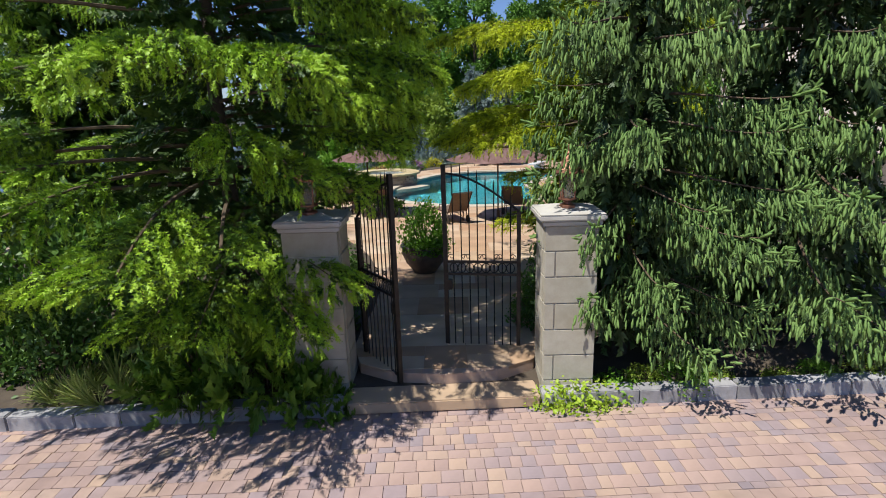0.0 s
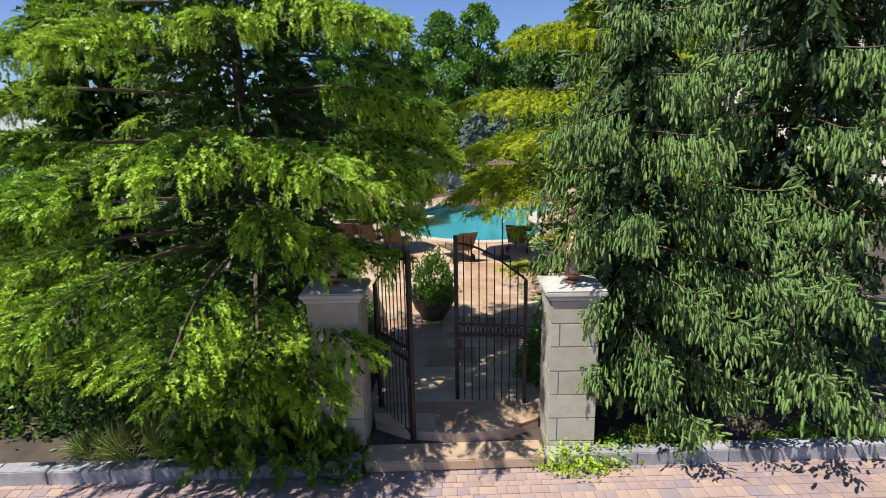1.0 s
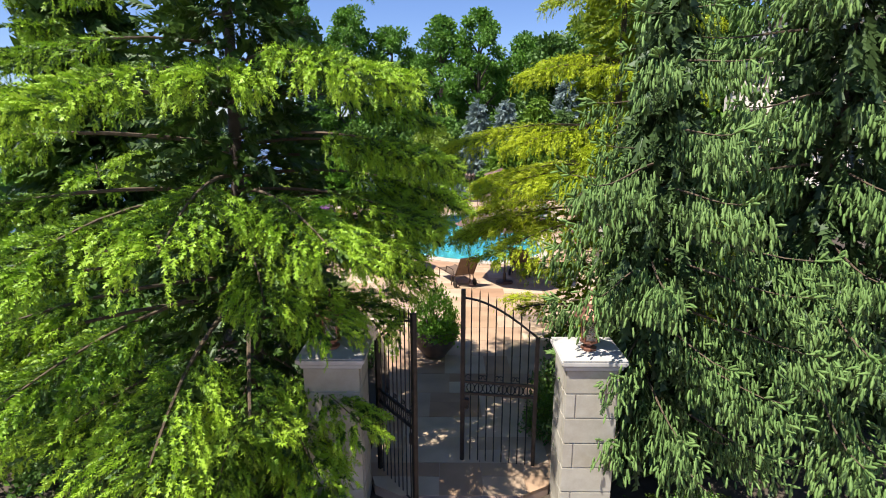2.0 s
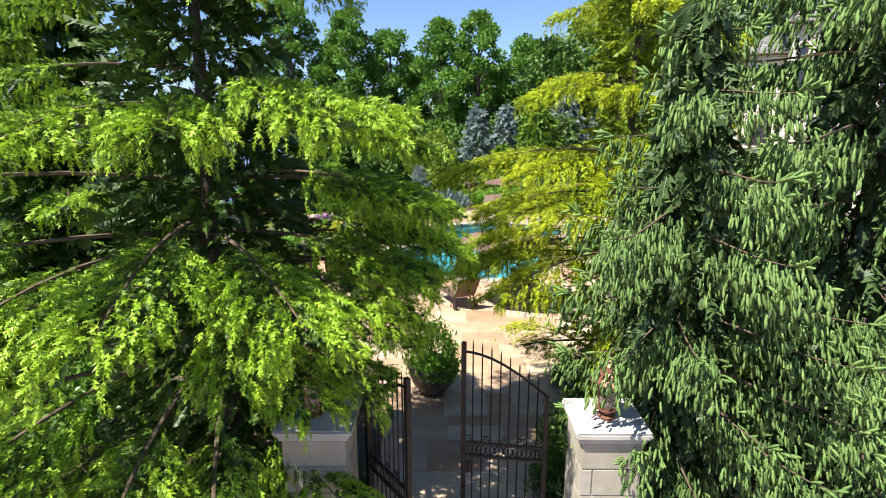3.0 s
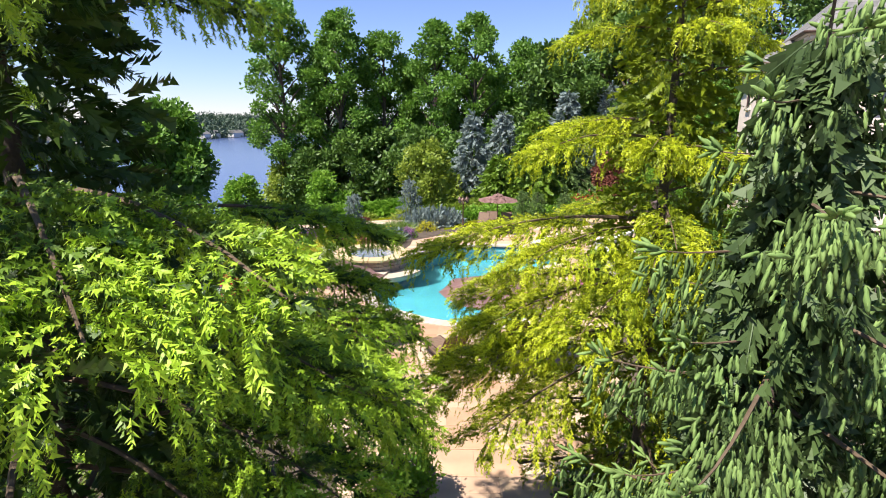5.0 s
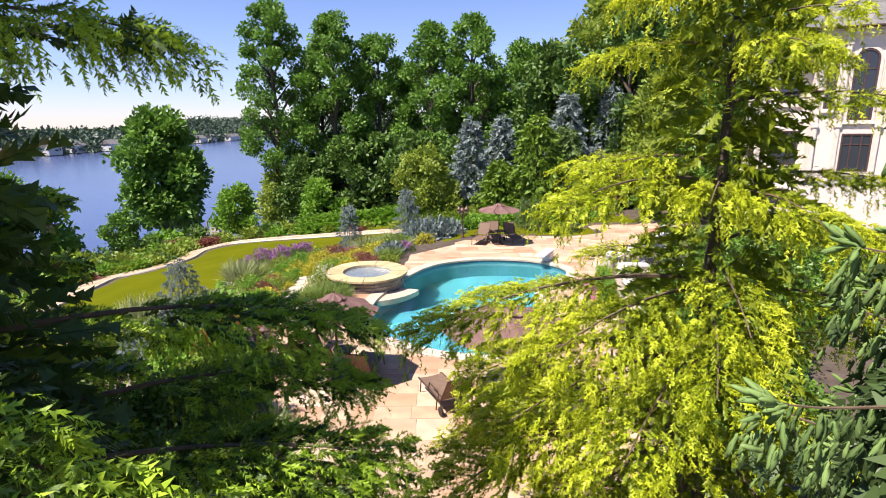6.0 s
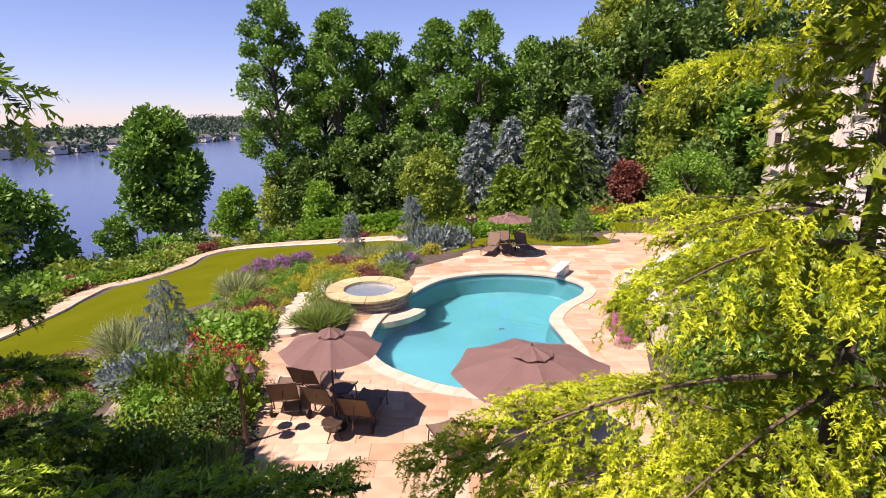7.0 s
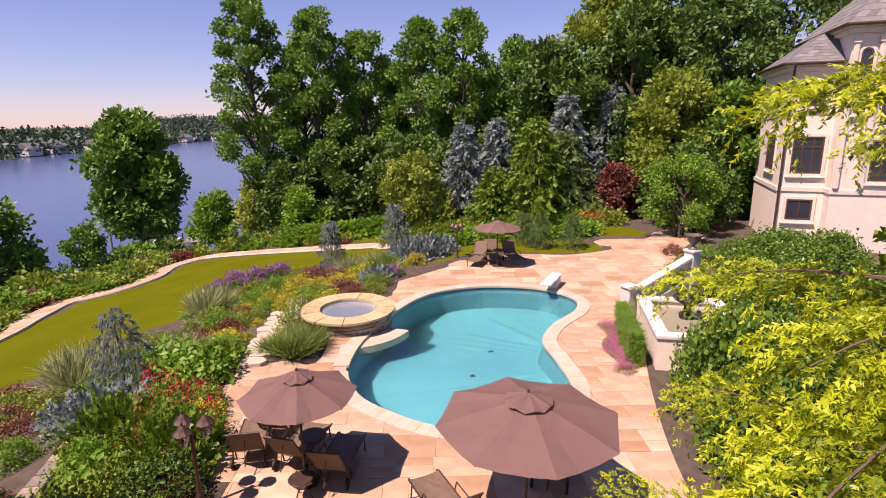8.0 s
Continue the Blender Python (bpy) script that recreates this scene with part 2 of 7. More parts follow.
M["brownframe"] = plain("brown_window_frame", (0.05, 0.025, 0.02), (0.09, 0.05, 0.04), 0.5, scale=10)
M["whitestone"] = plain("white_cast_stone", (0.490, 0.462, 0.406), (0.574, 0.553, 0.504), 0.75, scale=6)
M["white_paint"] = plain("white_gelcoat", (0.546, 0.539, 0.518), (0.588, 0.581, 0.560), 0.4, scale=6, bump=0.05)
M["wood"] = plain("weathered_dock_wood", (0.175, 0.154, 0.133), (0.266, 0.238, 0.210), 0.9, scale=8)
M["shore"] = plain("far_shore_ground", (0.05, 0.09, 0.03), (0.10, 0.14, 0.05), 0.95, scale=0.05)
mg, tg, bg = nodes_of("window_glass")
bg.inputs["Base Color"].default_value = (0.03, 0.035, 0.045, 1)
bg.inputs["Roughness"].default_value = 0.05
M["glass"] = mg
ml, tl, bl = nodes_of("lantern_glass")
bl.inputs["Base Color"].default_value = (0.45, 0.40, 0.34, 1)
bl.inputs["Roughness"].default_value = 0.15
bl.inputs["Transmission Weight"].default_value = 0.7
M["lampglass"] = ml


# ---- building helpers ----
def empty(name, loc, label="", category="", group="", kind="", rz=0.0):
    e = new(name)
    e.matrix_basis = pose(*loc, 0, 0, rz)
    e.empty_display_size = 0.2
    return tagged(e, label, category, group, kind)


def as_mesh(bm, name, smooth=False):
    me = bpy.data.meshes.new(name)
    bm.normal_update()
    bm.to_mesh(me)
    bm.free()
    if smooth:
        me.polygons.foreach_set("use_smooth", [True] * len(me.polygons))
    return me


def part(name, bm, material, parent, label="", smooth=False):
    me = bm if isinstance(bm, bpy.types.Mesh) else as_mesh(bm, name, smooth)
    if not me.materials:
        me.materials.append(material)
    ob = new(name, me)
    ob.parent = parent
    return tagged(ob, label)


def solid(name, bm, material, label, category="", group="", kind="", smooth=False):
    me = bm if isinstance(bm, bpy.types.Mesh) else as_mesh(bm, name, smooth)
    me.materials.append(material)
    return tagged(new(name, me), label, category, group, kind)


def box(bm, x0, y0, z0, x1, y1, z1, bevel=0.0, m=None):
    r = bmesh.ops.create_cube(bm, size=1)
    bmesh.ops.transform(bm, matrix=Matrix.Translation(((x0 + x1) / 2, (y0 + y1) / 2, (z0 + z1) / 2)) @ Matrix.Diagonal((x1 - x0, y1 - y0, z1 - z0, 1)), verts=r["verts"])
    if bevel:
        es = list({e for v in r["verts"] for e in v.link_edges})
        out = bmesh.ops.bevel(bm, geom=es, offset=bevel, segments=2, affect="EDGES")
        r["verts"] = list({v for f in out["faces"] for v in f.verts} | {v for v in r["verts"] if v.is_valid})
    if m is not None:
        bmesh.ops.transform(bm, matrix=m, verts=r["verts"])
    return bm


def tube(bm, pts, radii, sides=6, cap=True):
    """A tapered tube along points."""
    pts = [Vector(p) for p in pts]
    if not hasattr(radii, "__len__"):
        radii = [radii] * len(pts)
    rings = []
    for i, p in enumerate(pts):
        d = (pts[min(i + 1, len(pts) - 1)] - pts[max(i - 1, 0)]).normalized()
        a = d.cross(Vector((0, 0, 1)) if abs(d.z) < 0.9 else Vector((1, 0, 0))).normalized()
        b = d.cross(a)
        rings.append([bm.verts.new(p + (a * math.cos(2 * math.pi * k / sides) + b * math.sin(2 * math.pi * k / sides)) * radii[i]) for k in range(sides)])
    for r, s in zip(rings, rings[1:]):
        for k in range(sides):
            bm.faces.new((r[k], r[(k + 1) % sides], s[(k + 1) % sides], s[k]))
    if cap:
        bm.faces.new(rings[0])
        bm.faces.new(rings[-1][::-1])
    return bm


def lathe(bm, profile, sides=24, at=(0, 0, 0)):
    """A turned body from (radius, height) pairs."""
    ox, oy, oz = at
    rings = []
    for r, z in profile:
        if r < 1e-4:
            rings.append([bm.verts.new((ox, oy, oz + z))])
        else:
            rings.append([bm.verts.new((ox + r * math.cos(2 * math.pi * k / sides), oy + r * math.sin(2 * math.pi * k / sides), oz + z)) for k in range(sides)])
    for a, b in zip(rings, rings[1:]):
        for k in range(sides):
            j = (k + 1) % sides
            q = [a[k % len(a)], a[j % len(a)], b[j % len(b)], b[k % len(b)]]
            q = list(dict.fromkeys(q))
            if len(q) > 2:
                bm.faces.new(q)
    return bm


def np_mesh(name, verts, tris, flat=True):
    me = bpy.data.meshes.new(name)
    n, k = len(verts), len(tris)
    me.vertices.add(n)
    me.vertices.foreach_set("co", np.ascontiguousarray(verts, np.float32).ravel())
    me.loops.add(3 * k)
    me.loops.foreach_set("vertex_index", np.ascontiguousarray(tris, np.int32).ravel())
    me.polygons.add(k)
    me.polygons.foreach_set("loop_start", np.arange(k, dtype=np.int32) * 3)
    me.polygons.foreach_set("use_smooth", np.full(k, not flat))
    me.update(calc_edges=True)
    return me


def unit(a):
    return a / np.maximum(np.linalg.norm(a, axis=-1, keepdims=True), 1e-9)


def strewn(name, template, locs, dirs, sizes, rng, flat=False):
    """One mesh of many copies of a small shape: its x axis along dirs, turned at random about it (or kept level)."""
    tv, tf = template
    locs, dirs, sizes = np.asarray(locs, float), unit(np.asarray(dirs, float)), np.asarray(sizes, float)
    n = len(locs)
    side = rng.normal(size=(n, 3))
    if flat:
        side = np.cross(np.tile((0.0, 0.0, 1.0), (n, 1)), dirs) + 0.25 * side
    u = unit(side - (side * dirs).sum(1, keepdims=True) * dirs)
    w = np.cross(dirs, u)
    basis = np.stack([dirs, u, w], 1) * sizes[:, None, None]
    verts = np.einsum("kj,njc->nkc", tv, basis) + locs[:, None, :]
    tris = tf[None] + (np.arange(n) * len(tv))[:, None, None]
    return np_mesh(name, verts.reshape(-1, 3), tris.reshape(-1, 3), False)


# small shapes that crowns are made of, one unit long along x
def spray_shape(n=26, needle=0.22, width=0.075, seed=1):
    """A feathery cedar spray: thin needles on both sides and above a stem."""
    rng = np.random.default_rng(seed)
    v, f = [], []
    for i in range(n):
        x = 0.04 + 0.93 * i / n
        a = rng.uniform(-0.5, 0.9) if i % 3 else rng.uniform(0.8, 2.3)
        s = 1 if i % 2 else -1
        ln = needle * rng.uniform(0.7, 1.15) * (1.1 - 0.55 * x)
        d = np.array([0.75, s * math.cos(a), math.sin(a) * 0.7 - 0.15])
        d = d / np.linalg.norm(d) * ln
        p = np.array([x, 0, -0.10 * x * x])
        q = np.array([width / 2, -s * width / 3, width / 4])
        k = len(v)
        v += [p - q, p + q, p + d]
        f.append((k, k + 1, k + 2))
    k = len(v)
    v += [np.array([0, -0.012, 0]), np.array([0, 0.012, 0]), np.array([1, 0, -0.1])]
    f.append((k, k + 1, k + 2))
    return np.array(v), np.array(f)


def shoot_shape(seed=2):
    """A hanging spruce shoot: a stem clothed all round in short forward-pointing needles."""
    rng = np.random.default_rng(seed)
    v, f = [(0, -0.03, 0), (0, 0.03, 0.02), (1.0, 0, 0)], [(0, 1, 2)]
    n = 19
    for i in range(n):
        x, a = 0.86 * i / n, 2.4 * i + rng.uniform(0, 0.8)
        c, s = math.cos(a), math.sin(a)
        r = (0.17 - 0.07 * x) * rng.uniform(0.8, 1.15)
        k = len(v)
        v += [(x, 0.05 * s, -0.05 * c), (x + 0.02, -0.05 * s, 0.05 * c), (x + 0.22, r * c, r * s)]
        f.append((k, k + 1, k + 2))
    return np.array(v, float), np.array(f)


def finger_shape(seed=5):
    """A hanging spruce shoot seen close: a plump tapering spindle with short needles standing off it."""
    rng = np.random.default_rng(seed)
    v, f = [(0.0, 0.0, 0.0)], []
    sides, rings = 4, ((0.14, 0.085), (0.5, 0.125), (0.85, 0.08))
    for x, r in rings:
        for k in range(sides):
            a = 2 * math.pi * (k + 0.5 * (x > 0.3)) / sides
            v.append((x, r * math.cos(a), r * math.sin(a)))
    v.append((1.0, 0.0, 0.0))
    for k in range(sides):
        j = (k + 1) % sides
        f.append((0, 1 + k, 1 + j))
        f.append((len(rings) * sides + 1, len(rings) * sides - sides + 1 + j, len(rings) * sides - sides + 1 + k))
        for q in range(len(rings) - 1):
            a, b = 1 + q * sides, 1 + (q + 1) * sides
            f += [(a + k, b + k, b + j), (a + k, b + j, a + j)]
    for i in range(5):
        x, a = 0.05 + 0.85 * i / 5, 2.4 * i + rng.uniform(0, 0.8)
        c, w = math.cos(a), math.sin(a)
        r = 0.20 * rng.uniform(0.8, 1.2)
        k = len(v)
        v += [(x, 0.07 * c + 0.02 * w, 0.07 * w - 0.02 * c), (x, 0.07 * c - 0.02 * w, 0.07 * w + 0.02 * c), (x + 0.16, r * c, r * w)]
        f.append((k, k + 1, k + 2))
    return np.array(v, float), np.array(f)


def clump_shape(n=12, leaf=0.55, seed=3, narrow=0.55):
    """A handful of broad leaves, each a folded pair of triangles."""
    rng = np.random.default_rng(seed)
    v, f = [], []
    for i in range(n):
        c = rng.normal(size=3) * 0.42
        d, w = unit(rng.normal(size=3) + np.array([0.4, 0, 0])), rng.normal(size=3)
        w = unit(np.cross(d, w)) * leaf * narrow * 0.5
        up = unit(np.cross(d, w)) * leaf * 0.12
        ln = leaf * rng.uniform(0.7, 1.2)
        k = len(v)
        v += [c, c + d * ln * 0.5 + w + up, c + d * ln, c + d * ln * 0.5 - w + up]
        f += [(k, k + 1, k + 2), (k, k + 2, k + 3)]
    return np.array(v), np.array(f)


def blade_shape(n=11, width=0.014, seed=4, bend=0.5):
    """A tuft of bent grass blades rising along x."""
    rng = np.random.default_rng(seed)
    v, f = [], []
    for i in range(n):
        a, ln, b = rng.uniform(0, 6.28), rng.uniform(0.7, 1.1), rng.uniform(0.4, 1.2) * bend
        o = np.array([math.cos(a), math.sin(a)])
        t = np.array([-o[1], o[0]]) * width
        pts = [(ln * s, b * s * s) for s in (0, 0.45, 0.8, 1.0)]
        k = len(v)
        for (x, r), w in zip(pts, (1, 1, 0.7, 0)):
            p = o * (r + 0.04)
            if w:
                v += [(x, *(p - t * w)), (x, *(p + t * w))]
            else:
                v.append((x - 0.06 * bend, *p))
        f += [(k, k + 1, k + 3), (k, k + 3, k + 2), (k + 2, k + 3, k + 5), (k + 2, k + 5, k + 4), (k + 4, k + 5, k + 6)]
    return np.array(v, float), np.array(f)


SHOOT, FINGER, CLUMP, BLADES = shoot_shape(), finger_shape(), clump_shape(), blade_shape()
PLUME = spray_shape(11, 0.36, 0.11, 16)
SOFT = spray_shape(9, 0.40, 0.13, 18)
FAR_SPRAY = spray_shape(14, 0.34, 0.16, 7)
FAR_CLUMP = clump_shape(9, 0.75, 8, 0.6)
FINE_CLUMP = clump_shape(9, 0.46, 9, 0.6)
STRAP = clump_shape(12, 0.8, 10, 0.28)


# ---- plan ----
def smooth_loop(pts, per=6):
    """A closed Catmull-Rom curve."""
    out, n = [], len(pts)
    for i in range(n):
        p = [np.array(pts[(i + k - 1) % n], float) for k in range(4)]
        for s in range(per):
            t = s / per
            out.append(0.5 * ((2 * p[1]) + (p[2] - p[0]) * t + (2 * p[0] - 5 * p[1] + 4 * p[2] - p[3]) * t * t + (3 * p[1] - p[0] - 3 * p[2] + p[3]) * t ** 3))
    return np.array(out)


def inside(poly, x, y):
    """Whether points lie in a polygon."""
    x, y = np.asarray(x, float), np.asarray(y, float)
    hit = np.zeros(x.shape, bool)
    for (x0, y0), (x1, y1) in zip(poly, np.roll(poly, -1, 0)):
        cross = ((y0 > y) != (y1 > y)) & (x < (x1 - x0) * (y - y0) / (y1 - y0 + 1e-12) + x0)
        hit ^= cross
    return hit


def edge_distance(poly, x, y, closed=True):
    x, y = np.asarray(x, float), np.asarray(y, float)
    best = np.full(x.shape, 1e9)
    ends = np.roll(poly, -1, 0) if closed else poly[1:]
    for (x0, y0), (x1, y1) in zip(poly, ends):
        dx, dy = x1 - x0, y1 - y0
        t = np.clip(((x - x0) * dx + (y - y0) * dy) / (dx * dx + dy * dy + 1e-12), 0, 1)
        best = np.minimum(best, np.hypot(x - x0 - t * dx, y - y0 - t * dy))
    return best


def grown(poly, d):
    """A closed polygon offset outwards by d (its points run counter-clockwise)."""
    a, b = np.roll(poly, 1, 0), np.roll(poly, -1, 0)
    t = unit(b - a)
    return poly + np.stack([t[:, 1], -t[:, 0]], 1) * d


POOL = smooth_loop([(-2.4, 22.1), (-1.9, 20.7), (-0.9, 19.75), (0.25, 19.1), (1.7, 18.9), (3.0, 19.55), (3.65, 20.8), (3.62, 22.4), (3.5, 23.9), (4.15, 25.3), (5.3, 26.7), (5.5, 28.0),
                    (4.4, 29.3), (2.5, 29.75), (0.9, 29.45), (-0.35, 28.6), (-1.2, 27.2), (-1.8, 25.6), (-2.3, 23.9)], 5)
PATIO = smooth_loop([(-1.15, 6.6), (-1.25, 9.5), (-1.9, 12.5), (-3.4, 15.3), (-4.3, 17.2), (-4.9, 19.5), (-5.6, 21.8), (-4.6, 22.9), (-3.4, 22.7), (-3.3, 25.0), (-3.0, 27.6), (-1.6, 29.2), (-1.3, 31.2),
                     (0.4, 33.0), (2.0, 34.6), (4.6, 35.2), (7.2, 34.9), (9.7, 36.0), (9.2, 37.4), (9.8, 38.7), (12.3, 38.3), (13.6, 40.0), (16.0, 42.0), (17.5, 40.0), (14.0, 36.5), (11.0, 32.0), (9.0, 28.6),
                     (7.5, 25.6), (6.1, 22.2), (5.1, 18.6), (4.4, 15.0), (3.0, 12.0), (1.6, 9.5), (1.2, 6.6)][::-1], 4)[::1]
if np.sum(PATIO[:, 0] * np.roll(PATIO[:, 1], -1) - np.roll(PATIO[:, 0], -1) * PATIO[:, 1]) < 0:
    PATIO = PATIO[::-1]
if np.sum(POOL[:, 0] * np.roll(POOL[:, 1], -1) - np.roll(POOL[:, 0], -1) * POOL[:, 1]) < 0:
    POOL = POOL[::-1]
PATH_LINE = smooth_loop([(-19.5, 20.0), (-20.0, 27.0), (-20.4, 32.2), (-21.2, 35.5), (-21.6, 38.8), (-19.8, 40.6), (-19.0, 43.5), (-19.6, 47.5), (-18.0, 50.3), (-13.6, 48.8), (-8.3, 46.0), (-2.8, 43.2), (2.5, 42.3),
                         (60, 42), (60, 0), (-10, 0)], 6)[: 12 * 6 + 1]
WATER_Z = -10.0


def stepped(a, b, v):
    t = np.clip((v - a) / (b - a), 0, 1)
    return t * t * (3 - 2 * t)


def kerb_y(x):
    return 5.79 + 0.038 * x


def height(x, y):
    """The lie of the land."""
    x, y = np.asarray(x, float), np.asarray(y, float)
    lawn = np.minimum(0.0, -0.13 * (-x - 4) - 0.06 * (y - 20))
    lawn = np.where(y < 20, np.minimum(0.0, -0.13 * (-x - 4)) * stepped(8, 20, y), lawn)
    d = edge_distance(PATIO, x, y)
    d = np.where(inside(PATIO, x, y), 0, d)
    z = lawn * stepped(0.3, 4.5, d)
    # bank down to the lake
    bank = np.maximum(-(x + 25.5) + 0.0 * y, np.where(x < -8, (y - 56.5) - 0.8 * np.maximum(0, x + 18), -5))
    drop = stepped(0, 13, bank)
    z = z * (1 - drop) + (WATER_Z - 3.0) * drop
    # far shore rises from the water
    far = np.maximum(-(x + 205) - 0.02 * y, y - 745 + 0.1 * x)
    z = np.where(far > 0, WATER_Z - 3 + 9 * stepped(0, 60, far), z)
    z = z - 0.15 * (1 - stepped(8.5, 12.0, y))
    # the drive lies lower, in front of the kerb
    front = stepped(-0.42, -0.25, kerb_y(x) - y)
    z = z * (1 - front) + (-0.38) * front
    # under paving and pool
    pad = inside(PATIO, x, y) & (edge_distance(PATIO, x, y) > 0.35)
    z = np.where(pad, -0.45, z)
    near = inside(POOL, x, y) | (edge_distance(POOL, x, y) < 0.9)
    return np.where(near, -3.2, z)


def ground_z(x, y):
    return float(height(np.array([x]), np.array([y]))[0])


# ---- ground, water ----
def ground_sheet():
    fine_x, fine_y = np.arange(-34, 26, 0.6), np.concatenate([np.arange(0, 5.4, 0.9), np.arange(5.4, 6.3, 0.1), np.arange(6.6, 62, 0.6)])
    wide = 1.16 ** np.arange(1, 45)
    wide = np.cumsum(wide) * 0.7
    xs = np.concatenate([-34 - wide[::-1], fine_x, 26 + wide])
    ys = np.concatenate([0 - wide[::-1], fine_y, 62 + wide])
    xs, ys = xs[np.abs(xs) < 3200], ys[np.abs(ys) < 3200]
    gx, gy = np.meshgrid(xs, ys, indexing="ij")
    gz = height(gx.ravel(), gy.ravel())
    rough = np.array([noise.noise(Vector((a * 0.35, b * 0.35, 0))) * 0.05 for a, b in zip(gx.ravel(), gy.ravel())])
    keep_flat = gy.ravel() < 6.2
    gz = gz + np.where(keep_flat, 0, rough)
    v = np.stack([gx.ravel(), gy.ravel(), gz], 1)
    ny = len(ys)
    i, j = np.meshgrid(np.arange(len(xs) - 1), np.arange(ny - 1), indexing="ij")
    a = (i * ny + j).ravel()
    tris = np.concatenate([np.stack([a, a + ny, a + ny + 1], 1), np.stack([a, a + ny + 1, a + 1], 1)])
    me = np_mesh("ground", v, tris)
    me.polygons.foreach_set("use_smooth", [True] * len(me.polygons))
    for m in (M["soil"], M["lawn"], M["shore"], M["drive_bed"]):
        me.materials.append(m)
    c = v[tris].mean(1)
    lawn_area = smooth_loop([(-14.0, 24.6), (-12.9, 26.2), (-12.6, 29.0), (-10.8, 31.5), (-10.6, 36.0), (-8.0, 39.2), (-2.5, 39.9), (-2.2, 42.4), (-8.3, 45.2), (-13.6, 47.8), (-17.3, 49.0), (-18.6, 47.0),
                             (-18.0, 43.5), (-18.9, 40.0), (-20.4, 38.0), (-19.9, 33.0), (-19.3, 27.0), (-18.5, 20), (-13.5, 19.5), (-13.8, 22.0)], 5)
    isle = smooth_loop([(0.0, 33.6), (2.0, 35.3), (4.6, 35.8), (7.2, 35.3), (9.3, 36.2), (7.0, 38.6), (2.0, 38.3)], 5)
    isle2 = smooth_loop([(9.6, 39.4), (12.2, 38.9), (13.0, 40.5), (11.0, 42.3), (9.3, 41.5)], 5)
    strip = smooth_loop([(-7.5, 47.5), (0, 44.8), (6, 44), (6, 46), (-6, 49.5)], 4)
    kind = np.zeros(len(tris), np.int32)
    for area in (lawn_area, isle, isle2, strip):
        kind[inside(area, c[:, 0], c[:, 1])] = 1
    kind[(np.abs(c[:, 0]) > 60) | (c[:, 1] > 110) | (c[:, 1] < -25)] = 2
    kind[(c[:, 1] < kerb_y(c[:, 0])) & (kind == 0)] = 3
    me.polygons.foreach_set("material_index", kind)
    return tagged(new("ground", me), "mown lawn, dark soil beds and sloping lake bank", "ground", kind="structure")


ground_sheet()
bm = bmesh.new()
bm.faces.new([bm.verts.new(p) for p in ((-3000, -400, WATER_Z), (1500, -400, WATER_Z), (1500, 3000, WATER_Z), (-3000, 3000, WATER_Z))])
solid("water", bm, M["lake"], "calm blue lake water with small ripples", "lake", kind="structure")


# ---- far shore ----
def far_shore():
    rng = np.random.default_rng(5)
    locs, sizes = [], []
    for k in range(5200):
        if k < 2600:
            y = rng.uniform(120, 760)
            x = -215 - 0.02 * y - abs(rng.normal()) * 60
        else:
            x = rng.uniform(-420, 320)
            y = 758 - 0.1 * x + abs(rng.normal()) * 70
        locs.append((x, y, rng.uniform(0, 6.0) + 0.05 * max(0, y - 600)))
        sizes.append(rng.uniform(3, 5.5))
    locs = np.array(locs)
    locs[:, 2] += np.maximum(height(locs[:, 0], locs[:, 1]), WATER_Z)
    me = strewn("far_woods", FAR_CLUMP, locs, rng.normal(size=(len(locs), 3)), sizes, rng)
    solid("far_woods", me, M["farleaf"], "low wooded hills along the far lake shore", "woods", kind="stuff")
    hb = bmesh.new()
    box(hb, -5, -4, 0, 5, 4, 4.5, 0.1)
    wall_me = as_mesh(hb, "wall")
    hb = bmesh.new()
    v = [hb.verts.new(p) for p in ((-5.6, -4.6, 4.4), (5.6, -4.6, 4.4), (5.6, 4.6, 4.4), (-5.6, 4.6, 4.4), (-5.6, 0, 7.4), (5.6, 0, 7.4))]
    for q in ((0, 1, 5, 4), (2, 3, 4, 5), (1, 2, 5), (3, 0, 4), (3, 2, 1, 0)):
        hb.faces.new([v[i] for i in q])
    roof_me = as_mesh(hb, "roof")
    first = None
    for k in range(34):
        if k < 18:
            y = 190 + 31 * k + rng.uniform(-12, 12)
            x, rz = -214 - 0.02 * y - rng.uniform(0, 12), 90
        else:
            x = -200 + 28 * (k - 18) + rng.uniform(-9, 9)
            y, rz = 752 - 0.1 * x + rng.uniform(0, 12), 0
        m = pose(x, y, max(ground_z(x, y), WATER_Z + 0.4), 0, 0, rz + rng.uniform(-20, 20))
        if first is None:
            first = empty("lake_house", (0, 0, 0), "small white house on the far lake shore", "house", "houses on the far shore")
            part("wall", wall_me, M["white_paint"], first)
            part("roof", roof_me, M["slate"], first)
            first.matrix_basis = m
        else:
            copy_thing(first, m)


far_shore()


# ---- pool ----
def ring_wall(bm, loop, z0, z1):
    a, b = [bm.verts.new((x, y, z0)) for x, y in loop], [bm.verts.new((x, y, z1)) for x, y in loop]
    n = len(loop)
    for i in range(n):
        bm.faces.new((a[i], a[(i + 1) % n], b[(i + 1) % n], b[i]))
    return a, b


def sheet(loop, z):
    bm = bmesh.new()
    f = bm.faces.new([bm.verts.new((x, y, z)) for x, y in loop])
    bmesh.ops.triangulate(bm, faces=[f])
    return bm


def depth_at(x, y):
    return -1.1 - 1.2 * float(stepped(21, 28, np.array(y)))


